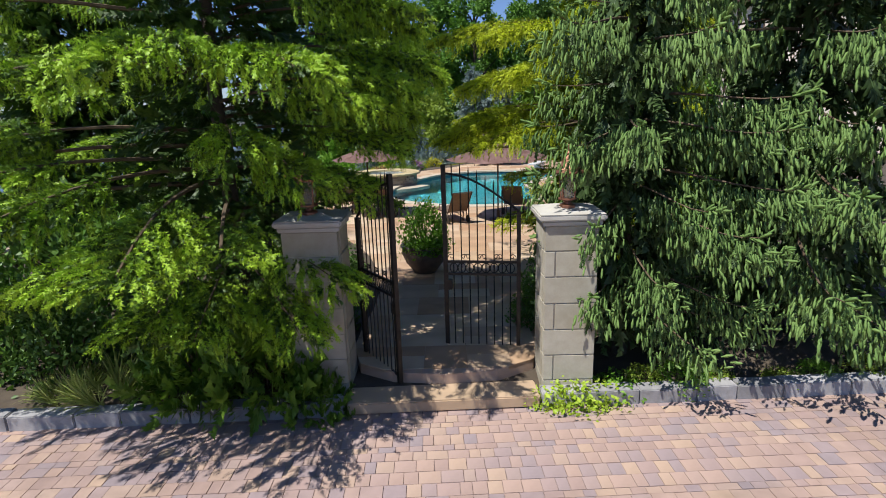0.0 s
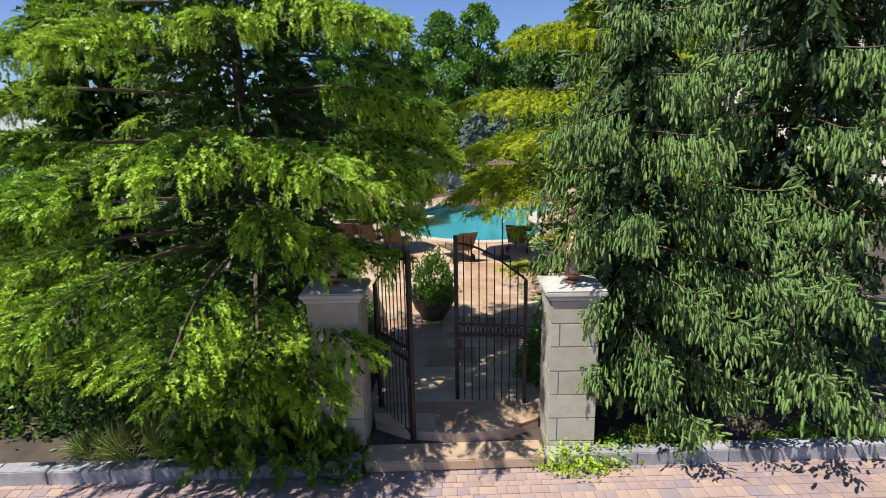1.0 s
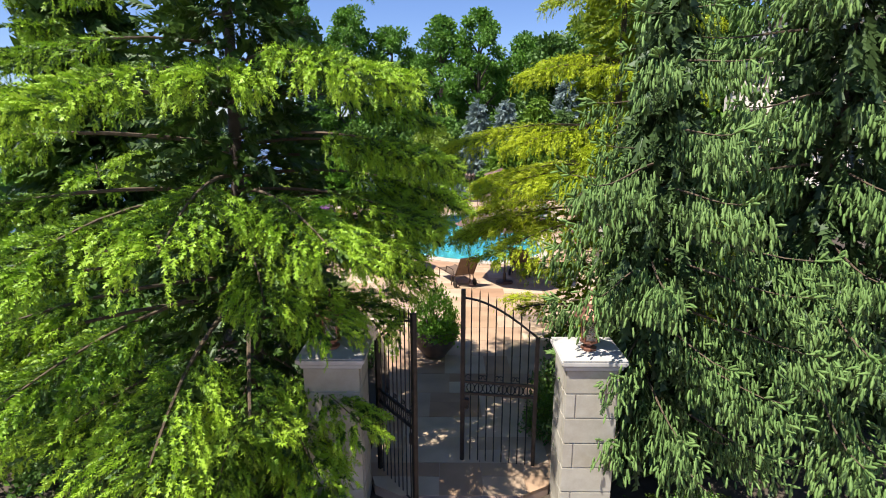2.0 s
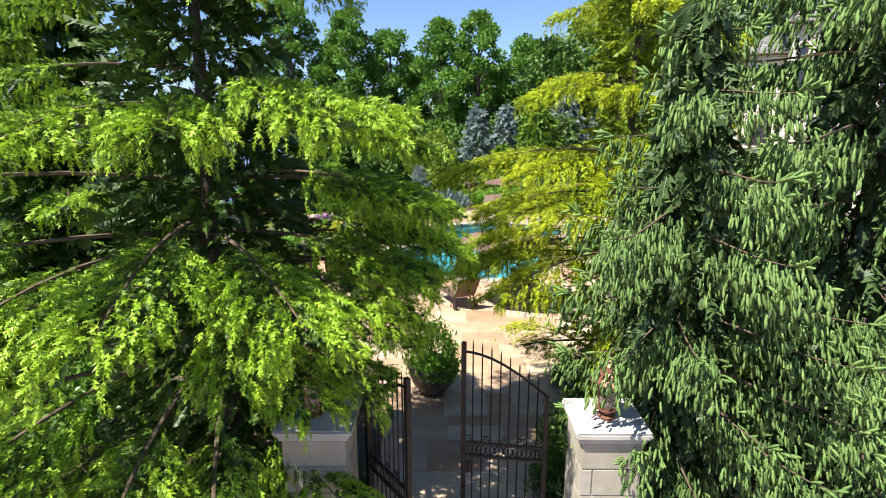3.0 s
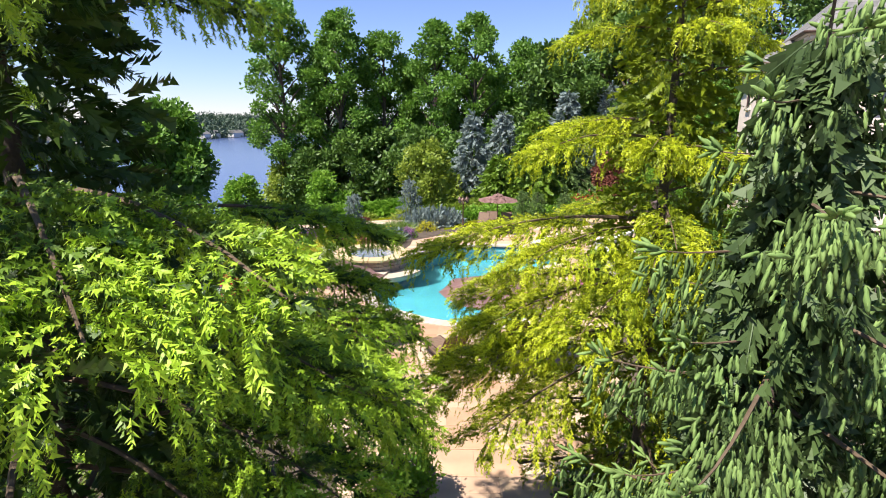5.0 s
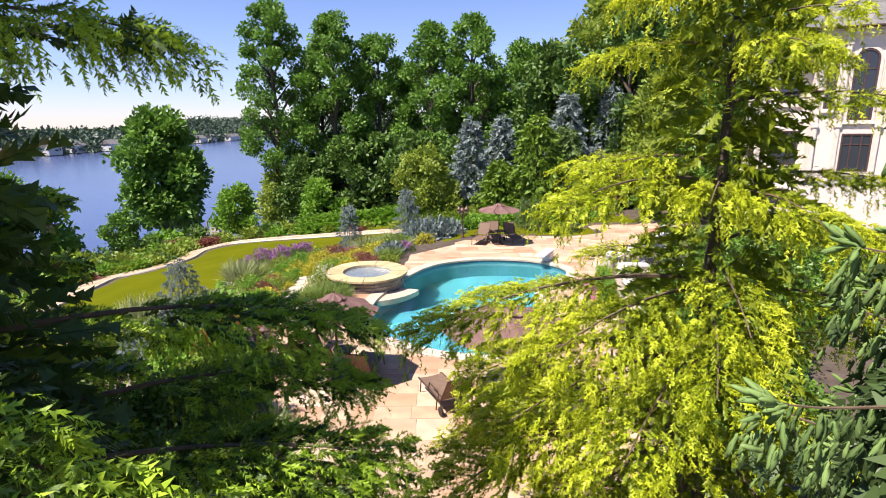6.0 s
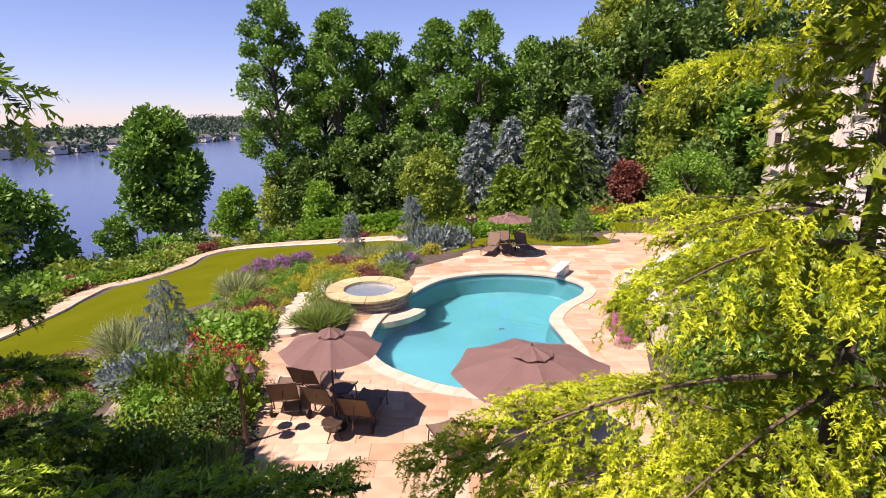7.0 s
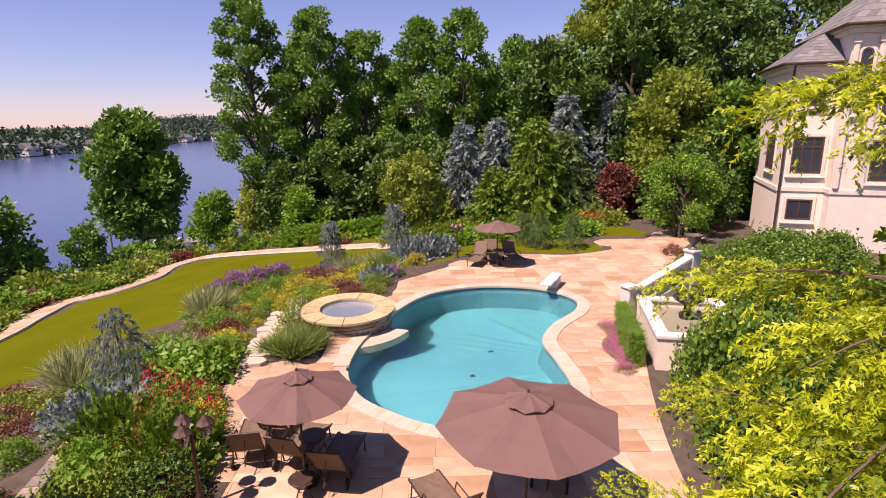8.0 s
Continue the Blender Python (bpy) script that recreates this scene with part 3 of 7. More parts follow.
def swimming_pool():
    pool = empty("swimming_pool", (0, 0, 0), "freeform turquoise swimming pool set in the patio", "swimming pool")
    bm = bmesh.new()
    n = len(POOL)
    top = [bm.verts.new((x, y, -0.16)) for x, y in POOL]
    low = [bm.verts.new((x, y, depth_at(x, y))) for x, y in grown(POOL, -0.15)]
    for i in range(n):
        bm.faces.new((top[i], low[i], low[(i + 1) % n], top[(i + 1) % n]))
    f = bm.faces.new(low)
    bmesh.ops.triangulate(bm, faces=[f])
    part("shell", bm, M["plaster"], pool, "turquoise plaster shell")
    bm = bmesh.new()
    ring_wall(bm, grown(POOL, -0.005), -0.26, -0.02)
    part("tile_band", bm, M["tile"], pool, "dark blue waterline tiles")
    water = part("water_surface", sheet(grown(POOL, -0.008), -0.13), M["poolwater"], pool, "clear rippled water")
    water.visible_shadow = False
    # coping stones, one by one
    inner, outer = grown(POOL, -0.04), grown(POOL, 0.42)
    for i in range(0, n - 1, 1):
        j = (i + 1) % n
        bm = bmesh.new()
        q = [inner[i], inner[j], outer[j], outer[i]]
        c = sum(q) / 4
        ln = np.linalg.norm(q[1] - q[0])
        q = [c + (p - c) * (1 - 0.004 / max(ln, 0.2)) for p in q]
        a, b = [bm.verts.new((*p, -0.05)) for p in q], [bm.verts.new((*(c + (p - c) * 0.994), 0.025)) for p in q]
        bm.faces.new(b)
        for k in range(4):
            bm.faces.new((a[k], a[(k + 1) % 4], b[(k + 1) % 4], b[k]))
        part("coping_stone", bm, M["coping"], pool)
    # underwater ledge and drains
    bm = bmesh.new()
    lathe(bm, [(0, 0.02), (0.08, 0.02), (0.09, 0)], 16, (1.2, 23.0, depth_at(1.2, 23.0)))
    part("drain", bm, M["iron"], pool, "dark round drain cover")
    bm = bmesh.new()
    box(bm, 0, 0, 0, 0.2, 0.12, 0.05, 0.02, pose(1.9, 25.0, depth_at(1.9, 25.0), 0, 0, 20))
    part("inlet", bm, M["iron"], pool, "small dark floor fitting")


swimming_pool()


def hot_tub():
    cx, cy = -2.9, 26.0
    spa = empty("hot_tub", (cx, cy, 0), "round raised stone hot tub with golden flagstone rim", "hot tub")
    bm = bmesh.new()
    lathe(bm, [(1.42, -0.4), (1.42, 0.44), (1.02, 0.44), (1.02, -0.45), (0, -0.45)], 40)
    part("wall", bm, M["mortar"], spa, smooth=False)
    rng = random.Random(4)
    for row in range(5):
        z, a = -0.12 + row * 0.112, rng.uniform(0, 0.3)
        end = a + 2 * math.pi
        while a < end - 0.05:
            w = min(rng.uniform(0.14, 0.32), end - a)
            bm = bmesh.new()
            r0, r1 = 1.40, 1.46 + rng.uniform(0, 0.03)
            g = 0.008
            ang = [a + g, a + w / 2, a + w - g]
            lo = [bm.verts.new((r1 * math.cos(t), r1 * math.sin(t), z + g)) for t in ang]
            hi = [bm.verts.new((r1 * math.cos(t), r1 * math.sin(t), z + 0.104)) for t in ang]
            li = [bm.verts.new((r0 * math.cos(t), r0 * math.sin(t), z + g)) for t in ang]
            hi2 = [bm.verts.new((r0 * math.cos(t), r0 * math.sin(t), z + 0.104)) for t in ang]
            for k in (0, 1):
                bm.faces.new((lo[k], lo[k + 1], hi[k + 1], hi[k]))
                bm.faces.new((hi[k], hi[k + 1], hi2[k + 1], hi2[k]))
                bm.faces.new((li[k], li[k + 1], lo[k + 1], lo[k]))
            bm.faces.new((li[0], lo[0], hi[0], hi2[0]))
            bm.faces.new((lo[2], li[2], hi2[2], hi[2]))
            part("stone", bm, M["spawall"], spa)
            a += w
    a = 0.0
    while a < 2 * math.pi - 0.1:
        w = min(rng.uniform(0.4, 0.62), 2 * math.pi - a)
        bm = bmesh.new()
        ro, ri, g = 1.62 + rng.uniform(-0.02, 0.03), 0.98, 0.01
        ang = [a + g + (w - 2 * g) * k / 4 for k in range(5)]
        loop = [(ro * math.cos(t), ro * math.sin(t)) for t in ang] + [(ri * math.cos(t), ri * math.sin(t)) for t in ang[::-1]]
        lo, hi = [bm.verts.new((*p, 0.445)) for p in loop], [bm.verts.new((*p, 0.52)) for p in loop]
        bm.faces.new(hi)
        bm.faces.new(lo[::-1])
        for k in range(len(loop)):
            j = (k + 1) % len(loop)
            bm.faces.new((lo[k], lo[j], hi[j], hi[k]))
        part("rim_stone", bm, M["sparim"], spa)
        a += w
    bm = bmesh.new()
    lathe(bm, [(0, 0.40), (1.01, 0.40)], 40)
    w = part("water", bm, M["spawater"], spa, "foaming clear water")
    w.visible_shadow = False
    bm = bmesh.new()
    lathe(bm, [(0.0, -0.02), (0.5, -0.02), (0.51, 0.1), (0.98, 0.1), (0.99, 0.33)], 40)
    part("bench", bm, M["spaplaster"], spa, "pale plaster inner bench")
    # spillway ledge towards the pool
    bm = bmesh.new()
    loop = [(1.25 * math.cos(t), 1.25 * math.sin(t)) for t in np.linspace(-1.5, -0.35, 9)] + [(2.25 * math.cos(t), 2.25 * math.sin(t)) for t in np.linspace(-0.35, -1.5, 9)]
    lo, hi = [bm.verts.new((*p, -0.5)) for p in loop], [bm.verts.new((*p, -0.06)) for p in loop]
    bm.faces.new(hi)
    for k in range(len(loop)):
        j = (k + 1) % len(loop)
        bm.faces.new((lo[k], lo[j], hi[j], hi[k]))
    part("spill_ledge", bm, M["coping"], spa, "curved pale stone spill ledge")


hot_tub()


# ---- house ----
def window_unit(house, x0, z0, x1, z1, y, cols=2, rows=1, arch=False, side=False):
    """A window in a wall that faces -y (or, with side, -x at x=y): trim, frame, bars and panes."""
    def place(bm):
        if side:
            bmesh.ops.transform(bm, matrix=Matrix(((0, 1, 0, 0), (1, 0, 0, 0), (0, 0, 1, 0), (0, 0, 0, 1))), verts=bm.verts)
            bmesh.ops.reverse_faces(bm, faces=bm.faces)
        return bm
    win = empty("window", (0, 0, 0))
    win.parent = house
    w = x1 - x0
    zc = z1 - w / 2 if arch else z1

    def outline(g):
        pts = [(x0 - g, z0 - g), (x1 + g, z0 - g)]
        if arch:
            r = w / 2 + g
            pts += [((x0 + x1) / 2 + r * math.cos(t), zc + r * math.sin(t)) for t in np.linspace(0, math.pi, 13)]
        else:
            pts += [(x1 + g, z1 + g), (x0 - g, z1 + g)]
        return pts

    def band(g0, g1, ya, yb):
        bm = bmesh.new()
        a, b = outline(g0), outline(g1)
        n = len(a)
        va = [bm.verts.new((p[0], ya, p[1])) for p in a]
        vb = [bm.verts.new((p[0], ya, p[1])) for p in b]
        wa = [bm.verts.new((p[0], yb, p[1])) for p in a]
        wb = [bm.verts.new((p[0], yb, p[1])) for p in b]
        for i in range(n):
            j = (i + 1) % n
            bm.faces.new((va[i], va[j], vb[j], vb[i]))
            bm.faces.new((va[i], wa[i], wa[j], va[j]))
            bm.faces.new((vb[i], vb[j], wb[j], wb[i]))
        return place(bm)

    part("window_trim", band(0.0, 0.14, y - 0.07, y + 0.02), M["trim"], win, "raised pale stone surround")
    part("window_frame", band(-0.09, 0.0, y - 0.055, y + 0.02), M["brownframe"], win, "dark brown frame")
    bm = bmesh.new()
    for c in range(1, cols):
        xx = x0 + w * c / cols
        box(bm, xx - 0.035, y - 0.045, z0 + 0.05, xx + 0.035, y - 0.004, (z1 if not arch else zc + w * 0.35) - 0.03)
    for r in range(1, rows):
        zz = z0 + (z1 - z0) * (r / rows if rows > 2 else 0.72)
        box(bm, x0 + 0.05, y - 0.04, zz - 0.03, x1 - 0.05, y - 0.004, zz + 0.03)
    if bm.verts:
        part("glazing_bar", place(bm), M["brownframe"], win)
    else:
        bm.free()
    bm = bmesh.new()
    bm.faces.new([bm.verts.new((p[0], y - 0.015, p[1])) for p in outline(-0.02)])
    part("pane", place(bm), M["glass"], win, "dark reflecting glass")
    bm = bmesh.new()
    box(bm, x0 - 0.2, y - 0.14, z0 - 0.22, x1 + 0.2, y + 0.02, z0 - 0.12, 0.02)
    part("window_sill", place(bm), M["trim"], win)


def hip_roof(x0, y0, x1, y1, z, rise, over=0.45):
    """Courses of shingles stepping up to a short ridge."""
    bm = bmesh.new()
    x0, y0, x1, y1 = x0 - over, y0 - over, x1 + over, y1 + over
    n, half = 14, min(x1 - x0, y1 - y0) / 2
    for k in range(n):
        a, b = half * k / n, half * (k + 1) / n
        za, zb = z + rise * k / n, z + rise * (k + 1) / n + 0.01
        lo = [(x0 + a, y0 + a), (x1 - a, y0 + a), (x1 - a, y1 - a), (x0 + a, y1 - a)]
        hi = [(x0 + b, y0 + b), (x1 - b, y0 + b), (x1 - b, y1 - b), (x0 + b, y1 - b)]
        for i in range(4):
            j = (i + 1) % 4
            p = [Vector((*lo[i], za)), Vector((*lo[j], za)), Vector((*hi[j], zb)), Vector((*hi[i], zb))]
            span = max(1, int((p[1] - p[0]).length / 0.4))
            for s in range(span):
                u, v = s / span, (s + 1) / span
                q = [p[0].lerp(p[1], u), p[0].lerp(p[1], v), p[3].lerp(p[2], v), p[3].lerp(p[2], u)]
                up = Vector((0, 0, 0.03))
                vs = [bm.verts.new(q[0] + up), bm.verts.new(q[1] + up), bm.verts.new(q[2]), bm.verts.new(q[3]), bm.verts.new(q[0]), bm.verts.new(q[1])]
                bm.faces.new(vs[:4])
                bm.faces.new((vs[4], vs[5], vs[1], vs[0]))
    f = bm.faces.new([bm.verts.new(p) for p in ((x0, y0, z - 0.02), (x0, y1, z - 0.02), (x1, y1, z - 0.02), (x1, y0, z - 0.02))])
    return bm


def mansion():
    house = empty("mansion", (18.5, 36.4, 0), "cream stucco lakeside mansion with grey hip roofs", "house", rz=-20)
    ax0, ay0, ax1, ay1, ez = 0.0, 0.0, 2.3, 5.6, 9.3
    bx0, by0, bx1, by1, bz = 2.15, -0.9, 11.5, 7.5, 10.9
    for x0, y0, x1, y1, z in ((ax0, ay0, ax1, ay1, ez), (bx0, by0, bx1, by1, bz)):
        bm = bmesh.new()
        box(bm, x0, y0, -1.2, x1, y1, z)
        part("wall", bm, M["stucco"], house, "cream stucco wall")
        bm = bmesh.new()
        box(bm, x0 - 0.2, y0 - 0.2, z - 0.35, x1 + 0.2, y1 + 0.2, z - 0.1, 0.05)
        box(bm, x0 - 0.33, y0 - 0.33, z - 0.1, x1 + 0.33, y1 + 0.33, z, 0.03)
        part("cornice", bm, M["trim"], house)
        bm = bmesh.new()
        box(bm, x0 - 0.06, y0 - 0.06, 2.9, x1 + 0.06, y1 + 0.06, 3.15, 0.02)
        part("string_course", bm, M["trim"], house)
        bm = bmesh.new()
        tube(bm, [(x1 + 0.5, y0 - 0.5, z + 0.03), (x0 - 0.5, y0 - 0.5, z + 0.03), (x0 - 0.5, y1, z + 0.03)], 0.07, 8)
        part("gutter", bm, M["bronze"], house, "dark metal gutter")
    part("roof", hip_roof(ax0, ay0, ax1 + 3, ay1, ez + 0.02, 2.4), M["slate"], house, "grey shingled hip roof")
    part("roof", hip_roof(bx0, by0, bx1, by1, bz + 0.02, 4.6), M["slate"], house, "grey shingled hip roof")
    bm = bmesh.new()
    tube(bm, [(0.0, -0.5, 9.3), (0.06, -0.12, 8.8), (0.06, -0.1, 0.0)], 0.06, 8)
    part("downpipe", bm, M["bronze"], house, "dark brown downpipe")
    window_unit(house, 0.62, 7.25, 1.62, 8.55, ay0, 2)
    window_unit(house, 0.45, 3.85, 1.85, 5.75, ay0, 3, 2)
    window_unit(house, 0.5, 1.4, 1.7, 2.5, ay0, 2)
    window_unit(house, 1.6, 7.1, 2.8, 8.5, ax0, 1, side=True)
    window_unit(house, 1.3, 3.9, 3.1, 5.8, ax0, 3, 2, side=True)
    for x, w in ((2.55, 0.5), (3.7, 1.1), (5.6, 0.5), (6.8, 1.1), (8.8, 0.5)):
        window_unit(house, x, 6.9 if w < 1 else 6.3, x + w, 9.9, by0, 1 if w < 1 else 2, 2, arch=True)
    for x in (3.6, 6.7):
        window_unit(house, x, 3.6, x + 1.4, 5.6, by0, 3, 2)
    for x in (2.3, 3.35, 5.15, 6.4, 8.3):
        bm = bmesh.new()
        box(bm, x - 0.12, by0 - 0.16, 3.2, x + 0.12, by0 + 0.02, 10.4, 0.03)
        box(bm, x - 0.18, by0 - 0.2, 10.1, x + 0.18, by0 + 0.02, 10.45, 0.03)
        box(bm, x - 0.18, by0 - 0.2, 5.9, x + 0.18, by0 + 0.02, 6.15, 0.03)
        part("pilaster", bm, M["trim"], house)
    return house


mansion()


# ---- gate, pillars, kerb ----
def pillar(x0, x1, y0, y1, label, lit_lantern):
    p = empty("gate_pillar", (0, 0, 0), label, "gate pillar", "gate pillars")
    bm = bmesh.new()
    box(bm, x0 + 0.012, y0 + 0.012, -0.45, x1 - 0.012, y1 - 0.012, 1.95)
    part("core", bm, M["mortar"], p)
    rng = random.Random(int(x0 * 10))
    rows = [-0.42, -0.04, 0.30, 0.64, 0.98, 1.32, 1.64, 1.95]
    for i, (za, zb) in enumerate(zip(rows, rows[1:])):
        cuts = [x0, x1] if i % 2 == 0 else [x0, x0 + 0.13, x1]
        for a, b in zip(cuts, cuts[1:]):
            bm = bmesh.new()
            box(bm, a + 0.006, y0 - 0.004, za + 0.006, b - 0.006, y0 + 0.12, zb - 0.006, 0.006)
            part("block", bm, M["block"], p)
        bm = bmesh.new()
        box(bm, x0 - 0.004, y0 + 0.125, za + 0.006, x0 + 0.1, y1, zb - 0.006, 0.006)
        part("block", bm, M["block"], p)
        bm = bmesh.new()
        box(bm, x1 - 0.1, y0 + 0.125, za + 0.006, x1 + 0.004, y1, zb - 0.006, 0.006)
        part("block", bm, M["block"], p)
    bm = bmesh.new()
    box(bm, x0 - 0.03, y0 - 0.03, 1.95, x1 + 0.03, y1 + 0.03, 2.01, 0.012)
    box(bm, x0 - 0.07, y0 - 0.07, 2.01, x1 + 0.07, y1 + 0.07, 2.09, 0.02)
    part("cap", bm, M["capstone"], p, "pale moulded capstone")
    bm = bmesh.new()
    v = [bm.verts.new(q) for q in ((x0 - 0.06, y0 - 0.06, 2.09), (x1 + 0.06, y0 - 0.06, 2.09), (x1 + 0.06, y1 + 0.06, 2.09), (x0 - 0.06, y1 + 0.06, 2.09), ((x0 + x1) / 2, (y0 + y1) / 2, 2.17))]
    for q in ((0, 1, 4), (1, 2, 4), (2, 3, 4), (3, 0, 4), (3, 2, 1, 0)):
        bm.faces.new([v[i] for i in q])
    part("cap_top", bm, M["capstone"], p)
    lantern((x0 + x1) / 2 - 0.02, (y0 + y1) / 2 - 0.1, 2.13)
    return p


def lantern(x, y, z):
    """A copper lantern on a pillar: base, cage of four posts, panes, bell roof and finial."""
    lan = empty("pillar_lantern", (x, y, z), "aged copper pillar lantern with bell-shaped roof", "lantern", "pillar lanterns")
    bm = bmesh.new()
    lathe(bm, [(0, 0), (0.10, 0), (0.10, 0.03), (0.05, 0.05), (0.04, 0.08), (0.11, 0.10), (0.11, 0.12), (0, 0.12)], 8)
    part("base", bm, M["copper"], lan)
    for k in range(4):
        a = math.pi / 4 + k * math.pi / 2
        bm = bmesh.new()
        tube(bm, [(0.095 * math.cos(a), 0.095 * math.sin(a), 0.12), (0.125 * math.cos(a), 0.125 * math.sin(a), 0.42)], 0.009, 6)
        part("post", bm, M["copper"], lan)
        bm = bmesh.new()
        b = a + math.pi / 2
        q = [(0.09 * math.cos(a), 0.09 * math.sin(a), 0.125), (0.09 * math.cos(b), 0.09 * math.sin(b), 0.125), (0.12 * math.cos(b), 0.12 * math.sin(b), 0.415), (0.12 * math.cos(a), 0.12 * math.sin(a), 0.415)]
        bm.faces.new([bm.verts.new(p) for p in q])
        part("pane", bm, M["lampglass"], lan)
    bm = bmesh.new()
    lathe(bm, [(0.0, 0.415), (0.19, 0.415), (0.195, 0.43), (0.15, 0.46), (0.085, 0.53), (0.06, 0.59), (0.03, 0.62), (0.035, 0.645), (0.012, 0.67), (0.008, 0.74), (0, 0.75)], 8)
    part("roof", bm, M["copper"], lan, "reddish bell-shaped roof")


pillar(1.24, 1.88, 6.08, 6.70, "pale limestone block gate pillar in sun", True)
pillar(-1.90, -1.22, 6.12, 6.74, "pale limestone block gate pillar under branches", False)


def gate_leaf(hinge, tip, label):
    """An arched wrought-iron leaf between two plan points, taller towards its tip."""
    hx, hy = hinge
    ln = math.hypot(tip[0] - hx, tip[1] - hy)
    leaf = empty("gate_leaf", (hx, hy, -0.12), label, "gate", "leaves of the garden gate", rz=math.degrees(math.atan2(tip[1] - hy, tip[0] - hx)))

    def top(s):
        return 2.05 + 0.55 * math.sin(s / ln * math.pi / 2)

    for s, h, r in ((0.03, top(0) + 0.02, 0.028), (ln - 0.03, top(ln) + 0.12, 0.030)):
        bm = bmesh.new()
        box(bm, s - r, -r, 0, s + r, r, h, 0.004)
        part("stile", bm, M["iron"], leaf)
    for z in (0.10, 1.18, 1.36):
        bm = bmesh.new()
        box(bm, 0.05, -0.014, z - 0.016, ln - 0.05, 0.014, z + 0.016)
        part("rail", bm, M["iron"], leaf)
    bm = bmesh.new()
    tube(bm, [(s, 0, top(s)) for s in np.linspace(0.03, ln - 0.03, 12)], 0.016, 6)
    part("arched_rail", bm, M["iron"], leaf)
    n = 9
    for k in range(1, n):
        s = 0.03 + (ln - 0.06) * k / n
        bm = bmesh.new()
        tube(bm, [(s, 0, 0.1), (s, 0, top(s) + 0.10), (s, 0, top(s) + 0.17)], [0.009, 0.009, 0.001], 5)
        part("bar", bm, M["iron"], leaf)
    for k in range(n - 1):
        s = 0.03 + (ln - 0.06) * (k + 1) / n
        bm = bmesh.new()
        tube(bm, [(s + 0.055 * math.cos(t), 0, 1.27 + 0.07 * math.sin(t)) for t in np.linspace(0, 2 * math.pi, 13)], 0.007, 4, False)
        part("ring", bm, M["iron"], leaf)
        bm = bmesh.new()
        d = 1 if k % 2 else -1
        tube(bm, [(s + d * (0.03 + (0.045 - 0.003 * i) * math.cos(0.55 * i)), 0, 1.43 + (0.045 - 0.003 * i) * math.sin(0.55 * i)) for i in range(13)], 0.006, 4, False)
        part("scroll", bm, M["iron"], leaf)
    bm = bmesh.new()
    box(bm, ln - 0.12, -0.035, 0.95, ln - 0.03, 0.035, 1.1, 0.01)
    part("lock_box", bm, M["iron"], leaf)


gate_leaf((-1.14, 7.0), (-0.56, 6.22), "black wrought-iron gate leaf, swung open")
gate_leaf((1.09, 7.05), (0.02, 7.2), "black wrought-iron gate leaf with arched top, closed")


def kerb():
    k = empty("kerb", (0, 0, 0), "split-face grey granite kerb along the paved drive", "kerb", kind="structure")
    rng = random.Random(3)
    for a, b in ((1.2, 9.5), (-9.5, -1.25)):
        x = a
        while x < b - 0.2:
            w = min(rng.uniform(0.5, 0.85), b - x)
            bm = bmesh.new()
            box(bm, 0.004, -0.11, 0, w - 0.004, 0.11, 0.22 + rng.uniform(-0.01, 0.01), 0.012)
            bmesh.ops.subdivide_edges(bm, edges=[e for e in bm.edges if e.calc_length() > 0.3], cuts=4)
            for v in bm.verts:
                v.co += Vector((0, noise.noise(v.co * 9 + Vector((x, 0, 0))) * 0.012, noise.noise(v.co * 8 + Vector((0, x, 0))) * 0.008))
            ob = part("kerbstone", bm, M["curb"], k)
            ob.matrix_basis = pose(x, kerb_y(x) + 0.13, -0.33, 0, 0, 2.2)
            x += w
    # threshold stone
    bm = bmesh.new()
    box(bm, -1.2, 0, 0, 1.18, 0.42, 0.15, 0.015)
    ob = part("threshold_stone", bm, M["flag"], k, "worn sandstone step in the gateway")
    ob.matrix_basis = pose(0, kerb_y(0) + 0.03, -0.29, 0, 0, 2.2)


kerb()


